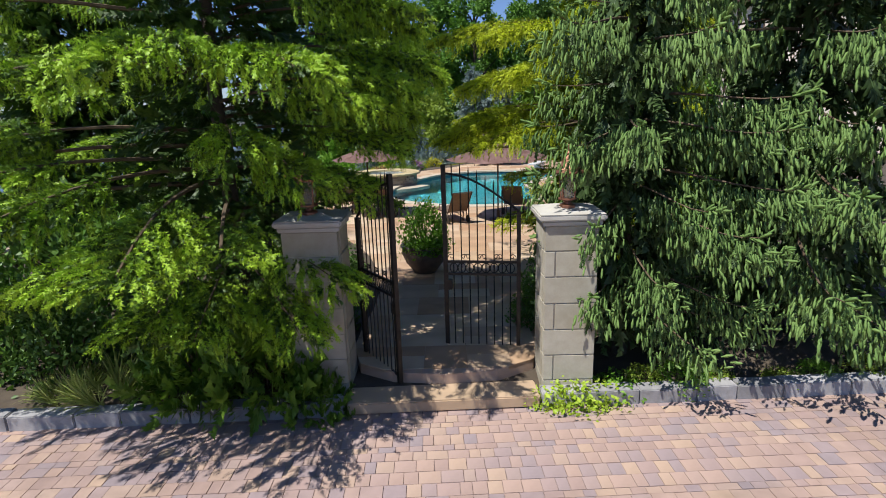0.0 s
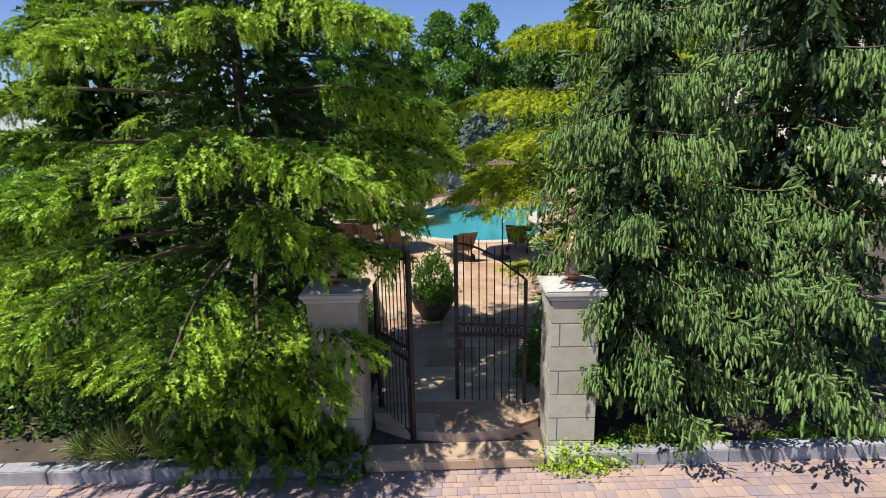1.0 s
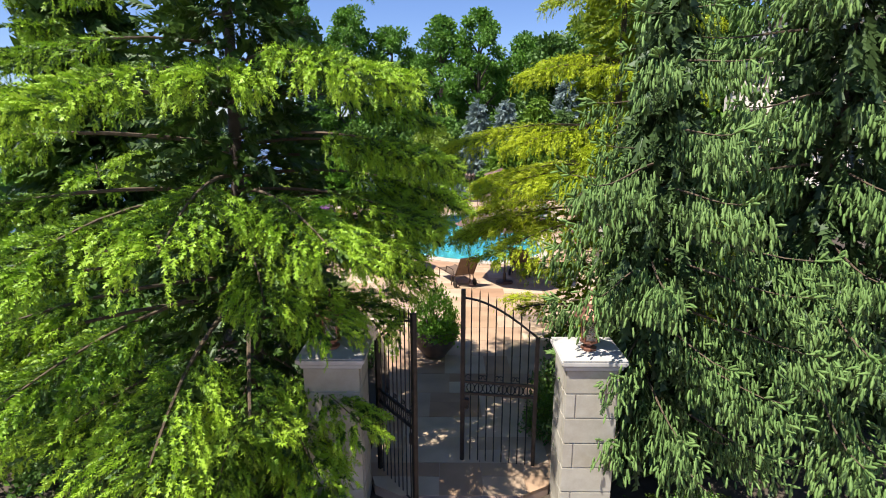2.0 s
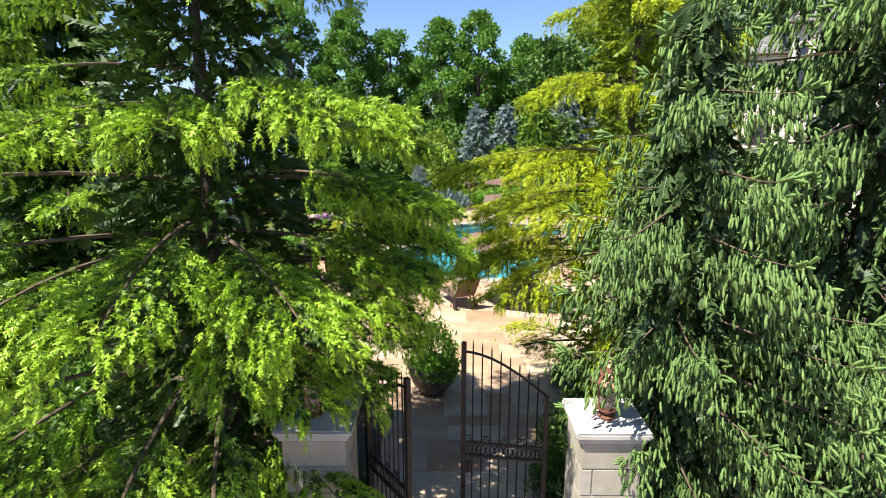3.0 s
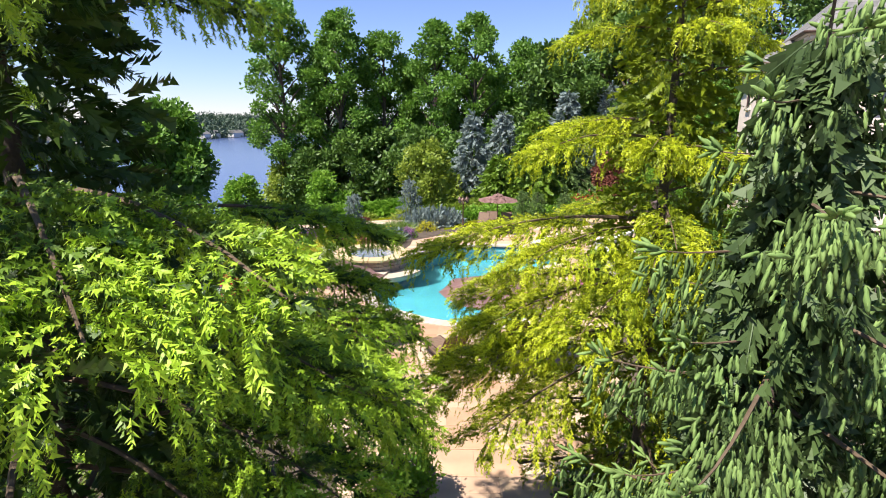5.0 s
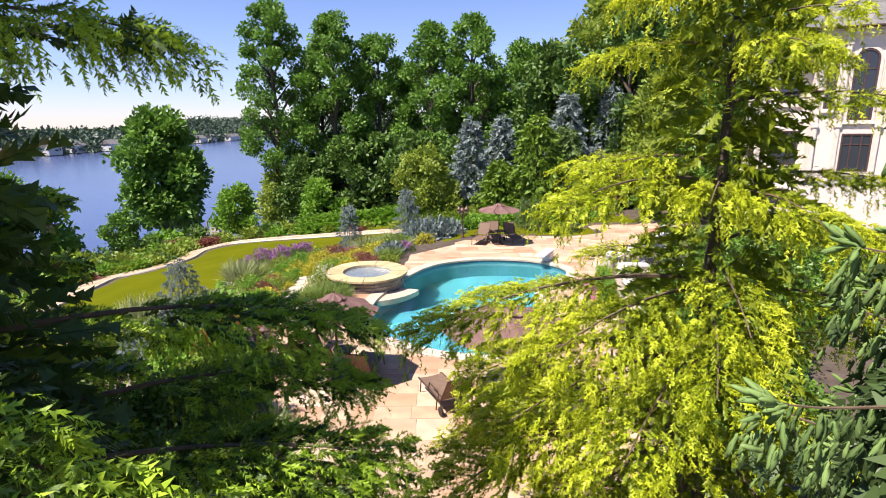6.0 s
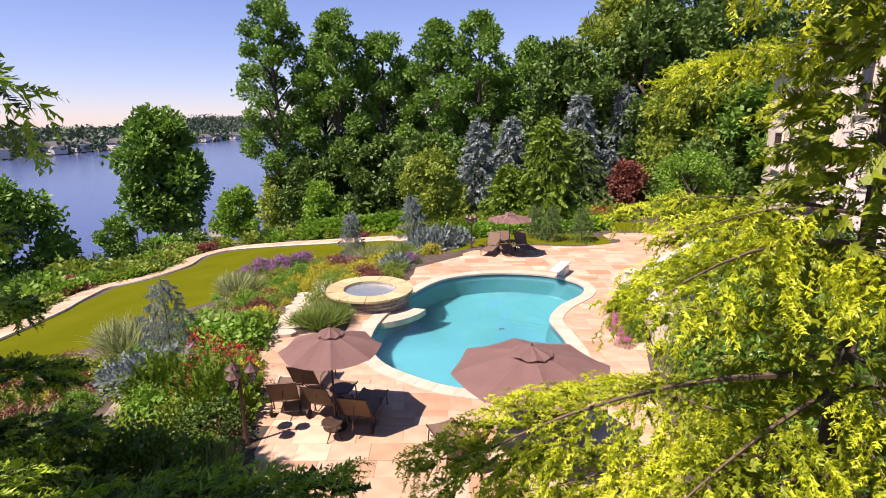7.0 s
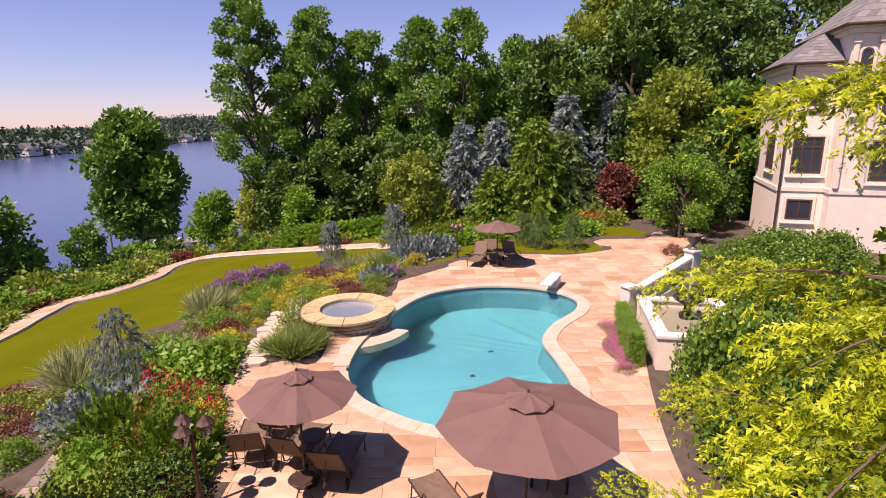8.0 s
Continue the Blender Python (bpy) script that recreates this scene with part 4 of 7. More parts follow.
# ---- trees ----
def conifer(name, base, tall, low, reach, n, style, leaf, seed, label, sizes, group, template, profile=0.75):
    """A conifer farther off: tapered trunk, limbs wound round it and a crown of sprays. style: 'cedar' (tiered plates) or 'spruce' (hanging shoots)."""
    rng = np.random.default_rng(seed)
    bx, by = base
    bz = ground_z(bx, by) - 0.05
    tree = empty(name, (bx, by, bz), label, "tree", group)
    hs = np.linspace(0, tall, 10)
    wob = [noise.noise(Vector((seed, h * 0.4, 0))) * 0.08 for h in hs]
    bm = bmesh.new()
    tube(bm, [(w, 0, h) for w, h in zip(wob, hs)], [max(0.012, 0.0105 * tall * (1 - h / tall) ** 0.9 + (0.05 if h == 0 else 0)) for h in hs], 9)
    part("trunk", bm, M["bark"], tree, smooth=True)
    locs, dirs, szs = [], [], []
    lo, hi = sizes
    up = np.array([0, 0, 1.0])
    cedar = style == "cedar"
    for k in range(n):
        f = (k + rng.uniform(0, 0.8)) / n
        zb = low + (tall - low) * f
        ln = reach * (1 - (zb - low * 0.6) / (tall - low * 0.6)) ** profile * rng.uniform(0.72, 1.15) + 0.12
        ang = k * 2.39996 + rng.uniform(-0.3, 0.3)
        h = np.array([math.cos(ang), math.sin(ang), 0])
        side = np.array([-h[1], h[0], 0])
        rise, droop = (rng.uniform(0.20, 0.27), rng.uniform(0.34, 0.42)) if cedar else (rng.uniform(0.10, 0.25), rng.uniform(0.30, 0.50) * (1 - 0.4 * f))
        ss = np.linspace(0, 1.05, 8)
        curve = np.array([float(np.interp(zb, hs, wob)), 0, zb]) + np.outer(ss * ln, h) + np.outer(0.06 * ln * np.sin(3 * ss + k), side) + np.outer(ln * (rise * ss - droop * ss ** 2.4), up)
        if k % 2 == 0:
            wood = bmesh.new()
            tube(wood, curve, [max(0.004, 0.0085 * ln * (1 - 0.92 * q / 8)) for q in range(8)], 4, False)
            part("limb", wood, M["twig"], tree)
        subs = max(3, int(ln * 2.6))
        s = np.repeat(0.12 + 0.88 * (np.arange(subs) + rng.uniform(0, 0.7, subs)) / subs, 2)
        root = np.stack([np.interp(s, ss, curve[:, q]) for q in range(3)], 1)
        l = (0.46 * ln * (1.06 - s) + 0.20) * rng.uniform(0.75, 1.15, 2 * subs)
        turn = rng.uniform(0.75, 1.15, 2 * subs) * np.tile([-1.0, 1.0], subs)
        d = np.cos(turn)[:, None] * h + np.sin(turn)[:, None] * side
        i = np.repeat(np.arange(2 * subs), np.maximum(2, (l / 0.24).astype(int)))
        u = rng.uniform(0.05, 1.0, len(i))
        p = root[i] + d[i] * (l[i] * u)[:, None] - up * ((0.55 if cedar else 0.30) * l[i] * u * u)[:, None] + rng.normal(size=(len(i), 3)) * 0.03
        if cedar:
            fall = 0.15 + 0.95 * u ** 1.4 * rng.uniform(0.3, 1.2, len(i)) + 0.35 * s[i] ** 2
            w = d[i] * rng.uniform(0.3, 0.9, len(i))[:, None] + h * 0.35 - up * fall[:, None] + rng.normal(size=(len(i), 3)) * 0.30
        else:
            w = d[i] * 0.07 + h * 0.10 - up + rng.normal(size=(len(i), 3)) * 0.17
        ends = np.stack([np.interp(np.linspace(0.86, 1.04, 6), ss, curve[:, q]) for q in range(3)], 1)
        locs += [p, ends]
        dirs += [w, h - up * 0.5 + rng.normal(size=(6, 3)) * 0.3]
        szs += [rng.uniform(lo, hi, len(i)), np.full(6, hi)]
    locs.append(np.array([wob[-1], 0, tall]) - np.outer(np.arange(16) * 0.05, up))
    dirs.append(rng.normal(size=(16, 3)) * 0.6 + np.outer(np.where(np.arange(16) < 5, 0.7, 0.0), up))
    szs.append(np.full(16, lo))
    part("crown", strewn("crown", template, np.concatenate(locs), np.concatenate(dirs), np.concatenate(szs), rng), M[leaf], tree)
    return tree


def clear_way(p):
    """The open lane between the trees."""
    lane = (np.abs(p[:, 0] - 0.05) < 0.5) & (p[:, 2] > 5.0) & (p[:, 1] < 9.5)
    gateway = (p[:, 0] > -0.75) & (p[:, 0] < 1.25) & (p[:, 1] < 13) & (p[:, 2] < 2.6)
    drive_side = (p[:, 1] < 6.05) & (p[:, 2] < np.where(p[:, 0] > 0, 0.3, 0.8))
    drive_side |= (p[:, 1] < 5.0) & (p[:, 2] < 2.0)
    return ~(lane | gateway | drive_side)


def pad_bough(rng, root, az, ln, rise, droop, width, dense, sizes, bare):
    """One cedar bough: an arched limb that carries a flat fan of side twigs with hanging ends."""
    up = np.array([0, 0, 1.0])
    h = np.array([math.cos(az), math.sin(az), 0])
    side = np.array([-h[1], h[0], 0])
    ss = np.linspace(0, 1.0, 9)
    bend = rng.uniform(-0.10, 0.10)
    curve = root + np.outer(ss * ln, h) + np.outer(bend * ln * ss ** 2, side) + np.outer(ln * (rise * ss - droop * ss ** 2.6), up)
    n = max(5, int((1 - bare) * ln / 0.095))
    s = np.repeat(bare + (1 - bare) * (np.arange(n) + rng.uniform(0, 0.6, n)) / n, 2)
    sd = np.tile([-1.0, 1.0], n)
    base = np.stack([np.interp(s, ss, curve[:, q]) for q in range(3)], 1)
    l = width * ln * np.sin(np.pi * np.clip(0.10 + 0.82 * (s - bare) / (1 - bare), 0.06, 0.93)) ** 0.7 * rng.uniform(0.6, 1.15, 2 * n) + 0.10
    turn = (1.25 - 0.75 * s) * rng.uniform(0.8, 1.2, 2 * n) * sd
    d = np.cos(turn)[:, None] * h + np.sin(turn)[:, None] * side
    m = np.maximum(4, (l / 0.030 * dense).astype(int))
    i = np.repeat(np.arange(2 * n), m)
    u = rng.uniform(0.0, 1.0, len(i)) ** 0.8
    tone = rng.uniform(0.18, 0.42, 2 * n)
    p = base[i] + d[i] * (l[i] * u)[:, None] - up * (tone[i] * l[i] * u * u)[:, None] + rng.normal(size=(len(i), 3)) * 0.022
    w = d[i] * 0.75 + h * 0.35 + up * (0.10 - 0.80 * u ** 1.5)[:, None] + rng.normal(size=(len(i), 3)) * 0.22
    young = (0.45 * s[i] + 0.55 * u + rng.normal(size=len(i)) * 0.12) > 0.50
    z = rng.uniform(*sizes, len(i))
    # hanging ends of the side twigs
    k = np.repeat(np.arange(2 * n), np.maximum(3, (11 * dense * rng.uniform(0.3, 1.5, 2 * n)).astype(int)))
    v = rng.uniform(0.55, 1.05, len(k))
    drop = rng.uniform(0.0, 1.0, len(k)) ** 1.6 * 0.20
    pe = base[k] + d[k] * (l[k] * v)[:, None] - up * (tone[k] * l[k] * v * v + drop)[:, None] + rng.normal(size=(len(k), 3)) * 0.02
    we = d[k] * 0.22 - up + rng.normal(size=(len(k), 3)) * 0.16
    # older needles on the underside, near the limb; their dark colour paints its shade
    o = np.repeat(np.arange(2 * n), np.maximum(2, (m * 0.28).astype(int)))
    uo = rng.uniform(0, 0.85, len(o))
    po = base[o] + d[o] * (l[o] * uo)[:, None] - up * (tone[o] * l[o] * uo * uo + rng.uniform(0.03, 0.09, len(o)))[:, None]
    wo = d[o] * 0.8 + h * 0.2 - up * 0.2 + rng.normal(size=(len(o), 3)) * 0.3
    young_e = rng.uniform(size=len(k)) < 0.75
    return curve, np.concatenate([p, pe]), np.concatenate([w, we]), np.concatenate([z, rng.uniform(*sizes, len(k)) * 0.95]), np.concatenate([young, young_e]), po, wo


def curtain_bough(rng, root, az, ln, rise, droop, width, dense, sizes, bare):
    """One spruce bough: a limb that sinks and lifts at its end, hung along its length with curtains of plump shoots."""
    up = np.array([0, 0, 1.0])
    h = np.array([math.cos(az), math.sin(az), 0])
    side = np.array([-h[1], h[0], 0])
    ss = np.linspace(0, 1.0, 9)
    bend = rng.uniform(-0.12, 0.12)
    curve = root + np.outer(ss * ln, h) + np.outer(bend * ln * ss ** 2, side) + np.outer(ln * (rise * ss - droop * (ss ** 1.6 - 0.45 * ss ** 5)), up)
    n = max(5, int((1 - bare) * ln / 0.085))
    s = np.repeat(bare + (1 - bare) * (np.arange(n) + rng.uniform(0, 0.6, n)) / n, 2)
    sd = np.tile([-1.0, 1.0], n)
    base = np.stack([np.interp(s, ss, curve[:, q]) for q in range(3)], 1)
    l = width * ln * np.sin(np.pi * np.clip(1.15 * s - 0.25, 0.08, 0.93)) ** 0.7 * rng.uniform(0.5, 1.2, 2 * n) + 0.08
    turn = (1.2 - 0.6 * s) * rng.uniform(0.8, 1.2, 2 * n) * sd
    d = np.cos(turn)[:, None] * h + np.sin(turn)[:, None] * side
    m = np.maximum(3, (l / 0.022 * dense).astype(int))
    i = np.repeat(np.arange(2 * n), m)
    u = rng.uniform(0.0, 1.0, len(i))
    hang = rng.uniform(0, 1, len(i)) ** 1.3 * (0.10 + 0.30 * rng.uniform(0.4, 1.2, 2 * n)[i])
    p = base[i] + d[i] * (l[i] * u)[:, None] - up * (0.30 * l[i] * u * u + hang)[:, None] + rng.normal(size=(len(i), 3)) * 0.025
    w = d[i] * 0.16 + h * 0.12 - up + rng.normal(size=(len(i), 3)) * 0.14
    end = (u > 0.86) & (hang < 0.12)
    w[end] = d[i][end] + h * 0.4 + up * 0.25 + rng.normal(size=(int(end.sum()), 3)) * 0.3
    young = (0.45 * s[i] + 0.35 * u + rng.normal(size=len(i)) * 0.15) > 0.42
    z = rng.uniform(*sizes, len(i))
    o = np.repeat(np.arange(2 * n), np.maximum(1, (m * 0.22).astype(int)))
    uo = rng.uniform(0, 0.6, len(o))
    po = base[o] + d[o] * (l[o] * uo)[:, None] - up * rng.uniform(0.05, 0.4, len(o))[:, None]
    wo = -up + rng.normal(size=(len(o), 3)) * 0.2
    q = 7
    ends = np.stack([np.interp(np.linspace(0.88, 1.0, q), ss, curve[:, c]) for c in range(3)], 1)
    return (curve, np.concatenate([p, ends]), np.concatenate([w, h + up * 0.35 + rng.normal(size=(q, 3)) * 0.45]), np.concatenate([z, np.full(q, sizes[1])]), np.concatenate([young, np.ones(q, bool)]), po, wo)


def near_conifer(name, base, tall, reach, main, seed, label, kind, leaf, sizes, gap, template, low=0.6, fill=40, profile=0.8, width=0.36, dense=1.0, group="", core=0.5, apart=(0.75, 0.55), open_front=0.0, bare=0.36):
    """A conifer passed close by. main: its leading boughs as (height on the trunk, bearing, length); fill: further boughs wound up the trunk between them."""
    rng = np.random.default_rng(seed)
    bx, by = base
    bz = ground_z(bx, by) - 0.05
    here = np.array([bx, by, bz])
    tree = empty(name, (bx, by, bz), label, "tree", group)
    hs = np.linspace(0, tall, 12)
    wob = [noise.noise(Vector((seed, h * 0.4, 0))) * 0.05 for h in hs]
    bm = bmesh.new()
    tube(bm, [(w, 0, h) for w, h in zip(wob, hs)], [max(0.010, 0.0115 * tall * (1 - h / tall) ** 0.9 + (0.05 if h == 0 else 0)) for h in hs], 10)
    part("trunk", bm, M["bark"], tree, smooth=True)
    plan = [(z - bz, math.radians(a), ln, 1.0) for z, a, ln in main]
    for k in range(fill):
        f = (k + rng.uniform(0, 0.8)) / fill
        zb = low + (tall - 0.25 - low) * f
        az = k * 2.39996 + rng.uniform(-0.3, 0.3)
        ln = reach * (1 - (zb - low * 0.6) / (tall - low * 0.6)) ** profile * rng.uniform(0.75, 1.12) + 0.15
        clash = any(abs(zb - z) < apart[0] and abs((az - a + math.pi) % (2 * math.pi) - math.pi) < apart[1] for z, a, _, _ in plan[:len(main)])
        facing = math.sin(az) < 0.15 and math.cos(az) > -0.85 and zb < open_front
        if not clash and not facing:
            plan.append((zb, az, ln, 0.8 if math.sin(az) < 0.3 else 0.5))
    got = {"crown": [], "young": [], "old": []}
    builder = pad_bough if kind == "pad" else curtain_bough
    for zb, az, ln, dn in plan:
        f = zb / tall
        root = np.array([float(np.interp(zb, hs, wob)), 0, zb])
        if kind == "pad":
            rise, droop = rng.uniform(0.05, 0.13) + 0.12 * f, rng.uniform(0.17, 0.26)
        else:
            rise, droop = rng.uniform(0.02, 0.16) + 0.15 * f, rng.uniform(0.30, 0.48) * (1 - 0.35 * f)
        curve, p, w, z, young, po, wo = builder(rng, root, az, ln, rise, droop, width, dense * dn, sizes, bare)
        keep = gap(p + here)
        p, w, z, young = p[keep], w[keep], z[keep], young[keep]
        keep = gap(po + here)
        got["crown"].append((p[~young], w[~young], z[~young]))
        got["young"].append((p[young], w[young], z[young]))
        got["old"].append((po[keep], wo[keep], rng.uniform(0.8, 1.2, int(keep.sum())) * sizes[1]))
        ok = gap(curve + here)
        stop = len(curve) if ok.all() else int(np.argmin(ok))
        if stop > 2:
            wood = bmesh.new()
            tube(wood, curve[:stop], [max(0.005, (0.008 * ln + 0.006) * (1 - 0.9 * q / 9)) for q in range(stop)], 5, False)
            part("limb", wood, M["twig"], tree)
    # old growth round the trunk, coloured dark for the shade inside the crown
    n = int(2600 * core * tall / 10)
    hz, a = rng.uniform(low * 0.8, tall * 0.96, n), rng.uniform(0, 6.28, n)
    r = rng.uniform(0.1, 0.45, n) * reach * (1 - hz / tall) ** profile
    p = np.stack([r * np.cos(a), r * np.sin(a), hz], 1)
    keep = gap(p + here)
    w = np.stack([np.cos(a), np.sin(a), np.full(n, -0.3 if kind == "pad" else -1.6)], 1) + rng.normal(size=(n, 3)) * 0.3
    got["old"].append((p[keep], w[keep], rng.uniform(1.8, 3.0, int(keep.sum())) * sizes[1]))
    tops = np.array([wob[-1], 0, tall]) - np.outer(np.arange(24) * 0.04, (0, 0, 1.0))
    got["young"].append((tops, rng.normal(size=(24, 3)) * 0.6 + np.outer(np.where(np.arange(24) < 6, 0.9, 0.1), (0, 0, 1.0)), np.full(24, sizes[0])))
    for key, pn, mat, lab in (("crown", "crown", leaf, ""), ("young", "new_growth", leaf + "tip", "bright young needles at the branch ends"), ("old", "inner_foliage", leaf + "old", "older needles, darkened in colour for the shade inside the crown")):
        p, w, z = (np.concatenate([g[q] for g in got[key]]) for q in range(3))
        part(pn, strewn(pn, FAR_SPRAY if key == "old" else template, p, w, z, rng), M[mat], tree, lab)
    return tree


# the last three boughs are added, reaching left, to shade the bed and kerb
near_conifer("cedar_tree", (-3.0, 7.5), 11.4, 3.3, [(2.2, -71, 3.9), (2.45, -86, 4.0), (2.6, -107, 3.6), (3.9, -60, 3.3), (4.1, -79, 3.2), (3.8, -106, 3.6), (5.45, -52, 3.1), (5.2, -74, 2.8), (5.3, -99, 3.0), (5.0, -130, 3.3),
                                                     (5.35, -38, 3.1), (6.6, -60, 2.4), (6.7, -93, 2.7), (6.5, -130, 2.9), (3.5, -32, 2.7), (4.5, -14, 2.7), (4.3, 14, 2.8), (3.7, 27, 2.7), (6.8, 18, 1.7), (7.5, -12, 1.6), (7.9, -72, 2.2), (8.0, -115, 2.4),
                                                     (1.4, -76, 2.5), (1.3, -58, 2.6), (1.4, -98, 2.5), (4.1, 0, 2.9), (3.4, 8, 2.6), (5.1, 26, 2.7), (3.1, -12, 2.5), (4.5, 38, 2.8), (3.3, 34, 2.8), (2.9, -46, 2.4), (2.7, -128, 3.6), (3.9, -137, 3.6), (3.1, -152, 3.5), (1.8, -120, 2.8), (1.6, -49, 2.5), (0.9, -54, 2.6), (3.1, -62, 2.4), (4.6, -24, 2.9), (2.6, -25, 2.6), (3.9, -20, 2.8), (2.4, -143, 4.0), (2.9, -160, 3.9), (4.5, -150, 3.7)],
             11, "large green cedar with nodding tiered branches beside the gate", "pad", "cedar", (0.085, 0.145), clear_way, PLUME, low=1.6, fill=56, profile=0.72, width=0.215, dense=1.2, core=1.1, apart=(0.8, 0.5), open_front=7.2, bare=0.50)
near_conifer("cedar_tree", (-8.2, 12.6), 9.8, 3.4, [], 12, "tall green cedar behind the garden wall", "pad", "cedar", (0.20, 0.32), clear_way, PLUME, low=1.6, fill=34, width=0.25, dense=0.30, core=0.5)
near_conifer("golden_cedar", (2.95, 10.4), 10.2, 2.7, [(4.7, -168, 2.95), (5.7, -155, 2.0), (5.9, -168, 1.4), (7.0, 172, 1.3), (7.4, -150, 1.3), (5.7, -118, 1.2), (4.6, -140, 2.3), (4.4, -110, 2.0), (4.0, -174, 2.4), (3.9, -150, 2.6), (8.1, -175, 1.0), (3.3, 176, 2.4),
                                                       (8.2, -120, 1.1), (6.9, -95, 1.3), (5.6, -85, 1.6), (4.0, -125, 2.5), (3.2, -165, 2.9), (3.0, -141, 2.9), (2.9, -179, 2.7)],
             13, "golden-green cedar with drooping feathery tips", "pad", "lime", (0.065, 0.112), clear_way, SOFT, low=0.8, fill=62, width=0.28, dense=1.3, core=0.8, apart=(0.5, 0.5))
near_conifer("weeping_spruce", (2.5, 7.05), 6.9, 1.75, [(4.7, -78, 1.5), (4.3, -128, 1.8), (4.0, -82, 1.8), (2.3, -77, 1.6), (1.5, -98, 1.6), (5.4, -115, 1.2), (5.5, -62, 1.1), (3.1, -108, 1.6), (3.1, -52, 1.9), (2.1, -125, 1.45), (1.2, -122, 1.45), (3.0, -138, 1.5), (3.4, -38, 2.0), (2.5, -45, 2.1), (2.0, -60, 1.9)],
             14, "dense dark green spruce with hanging shoots behind the kerb", "curtain", "spruce", (0.09, 0.15), clear_way, FINGER, low=0.7, fill=50, profile=0.6, width=0.20, dense=0.75, group="spruces by the gate", core=0.7, apart=(0.45, 0.5), bare=0.28)
near_conifer("weeping_spruce", (5.35, 8.0), 10.4, 2.7, [(6.0, -170, 2.5), (7.0, -163, 2.3), (5.2, -150, 2.6), (8.0, -172, 2.0), (6.5, -140, 2.2), (4.2, -155, 2.6)], 15, "tall dark green spruce with hanging shoots behind the kerb", "curtain", "spruce", (0.12, 0.19), clear_way, FINGER, low=0.7, fill=74, profile=0.55, width=0.22, dense=0.45, group="spruces by the gate", core=0.7, bare=0.30)


def broadleaf(name, base, tall, reach, seed, leaf, label, lobes=26, per=26, size=0.9, trunk=0.22, low=0.3, group="", stems=1, z=None, template=FAR_CLUMP):
    """A broad-leaved tree: trunk, limbs to each lobe of the crown, and clumps of leaves over the lobes."""
    rng = np.random.default_rng(seed)
    bx, by = base
    bz = (ground_z(bx, by) if z is None else z) - 0.1
    tree = empty(name, (bx, by, bz), label, "tree", group)
    bm = bmesh.new()
    for sidx in range(stems):
        a = sidx * 6.28 / stems + seed
        o = np.array([math.cos(a), math.sin(a)]) * (0.25 if stems > 1 else 0)
        hs = np.linspace(0, tall * (0.82 if stems == 1 else 0.5), 7)
        tube(bm, [(o[0] * (1 + h * 0.4) + noise.noise(Vector((seed, h * 0.2, sidx))) * 0.4 * (h > 0), o[1] * (1 + h * 0.4), h) for h in hs], [trunk * (1 - 0.85 * h / tall) / math.sqrt(stems) * (1.25 if h == 0 else 1) for h in hs], 8)
    part("trunk", bm, M["bark"], tree, smooth=True)
    locs, dirs, szs = [], [], []
    for k in range(lobes):
        f = low + (1 - low) * (k + rng.uniform(0, 0.9)) / lobes
        env = reach * math.sin(math.pi * min(1, (f - low) / (1 - low) * 0.82 + 0.16)) ** 0.7
        a = k * 2.39996 + rng.uniform(-0.5, 0.5)
        r = env * math.sqrt(rng.uniform(0.15, 1.0))
        c = np.array([r * math.cos(a), r * math.sin(a), tall * f])
        lr = reach * rng.uniform(0.17, 0.33) * (1.1 - 0.4 * f)
        c[2] = min(c[2], tall - lr * 0.6)
        p0 = np.array([0, 0, max(tall * low * 0.6, c[2] - r * 0.9 - 0.6)])
        mid = (p0 + c) / 2 + np.array([0, 0, 0.1 * r])
        wood = bmesh.new()
        tube(wood, [p0, mid, c], [trunk * 0.34, trunk * 0.2, 0.02], 5, False)
        part("limb", wood, M["bark"], tree)
        n = int(per * rng.uniform(0.7, 1.2))
        d = unit(rng.normal(size=(n, 3)))
        d[:, 2] = d[:, 2] * 0.75 + 0.1
        rad = lr * (0.55 + 0.55 * rng.uniform(size=(n, 1)))
        locs.append(c + d * rad)
        dirs.append(d + rng.normal(size=(n, 3)) * 0.7)
        szs.append(rng.uniform(0.6, 1.1, n) * size)
    part("crown", strewn("crown", template, np.concatenate(locs), np.concatenate(dirs), np.concatenate(szs), rng), M[leaf], tree)
    return tree


# tall wood behind the garden
rng_w = random.Random(21)
for i, (x, y, top, r) in enumerate([(-16.3, 60, 17.7, 3.7), (-10.4, 60, 16.4, 3.5), (-6.2, 62, 14.9, 3.5), (-0.8, 60, 15.5, 3.7), (3.2, 59, 16.1, 3.7), (8.6, 60, 13.9, 3.8), (12.5, 62, 13.4, 4.2), (-3.5, 66, 12.6, 4.6), (5.5, 67, 12, 5.0), (-12.6, 64, 14.2, 3.8)]):
    broadleaf("oak_tree", (x, y), top - ground_z(x, y), r, 100 + i, "oak", "tall spreading broad-leaved tree at the wood's edge", 36, 54, 0.52, 0.34, 0.30 if i < 2 else 0.14, "trees of the wood")
for i, (x, y, h, r) in enumerate([(15.6, 58, 17.4, 4.8), (19.0, 60, 19.0, 5.5), (25.0, 58, 20.0, 5.5), (31, 56, 20, 5.5), (37, 52, 20, 6), (16, 52, 15, 4.2), (22.5, 51, 16.5, 4.6), (10.5, 55, 13, 4.2)]):
    broadleaf("oak_tree", (x, y), h, r, 130 + i, "darkleaf" if i != 0 else "olive", "tall dark broad-leaved tree behind the house", 36, 36, 0.75, 0.34, 0.10, "trees of the wood")
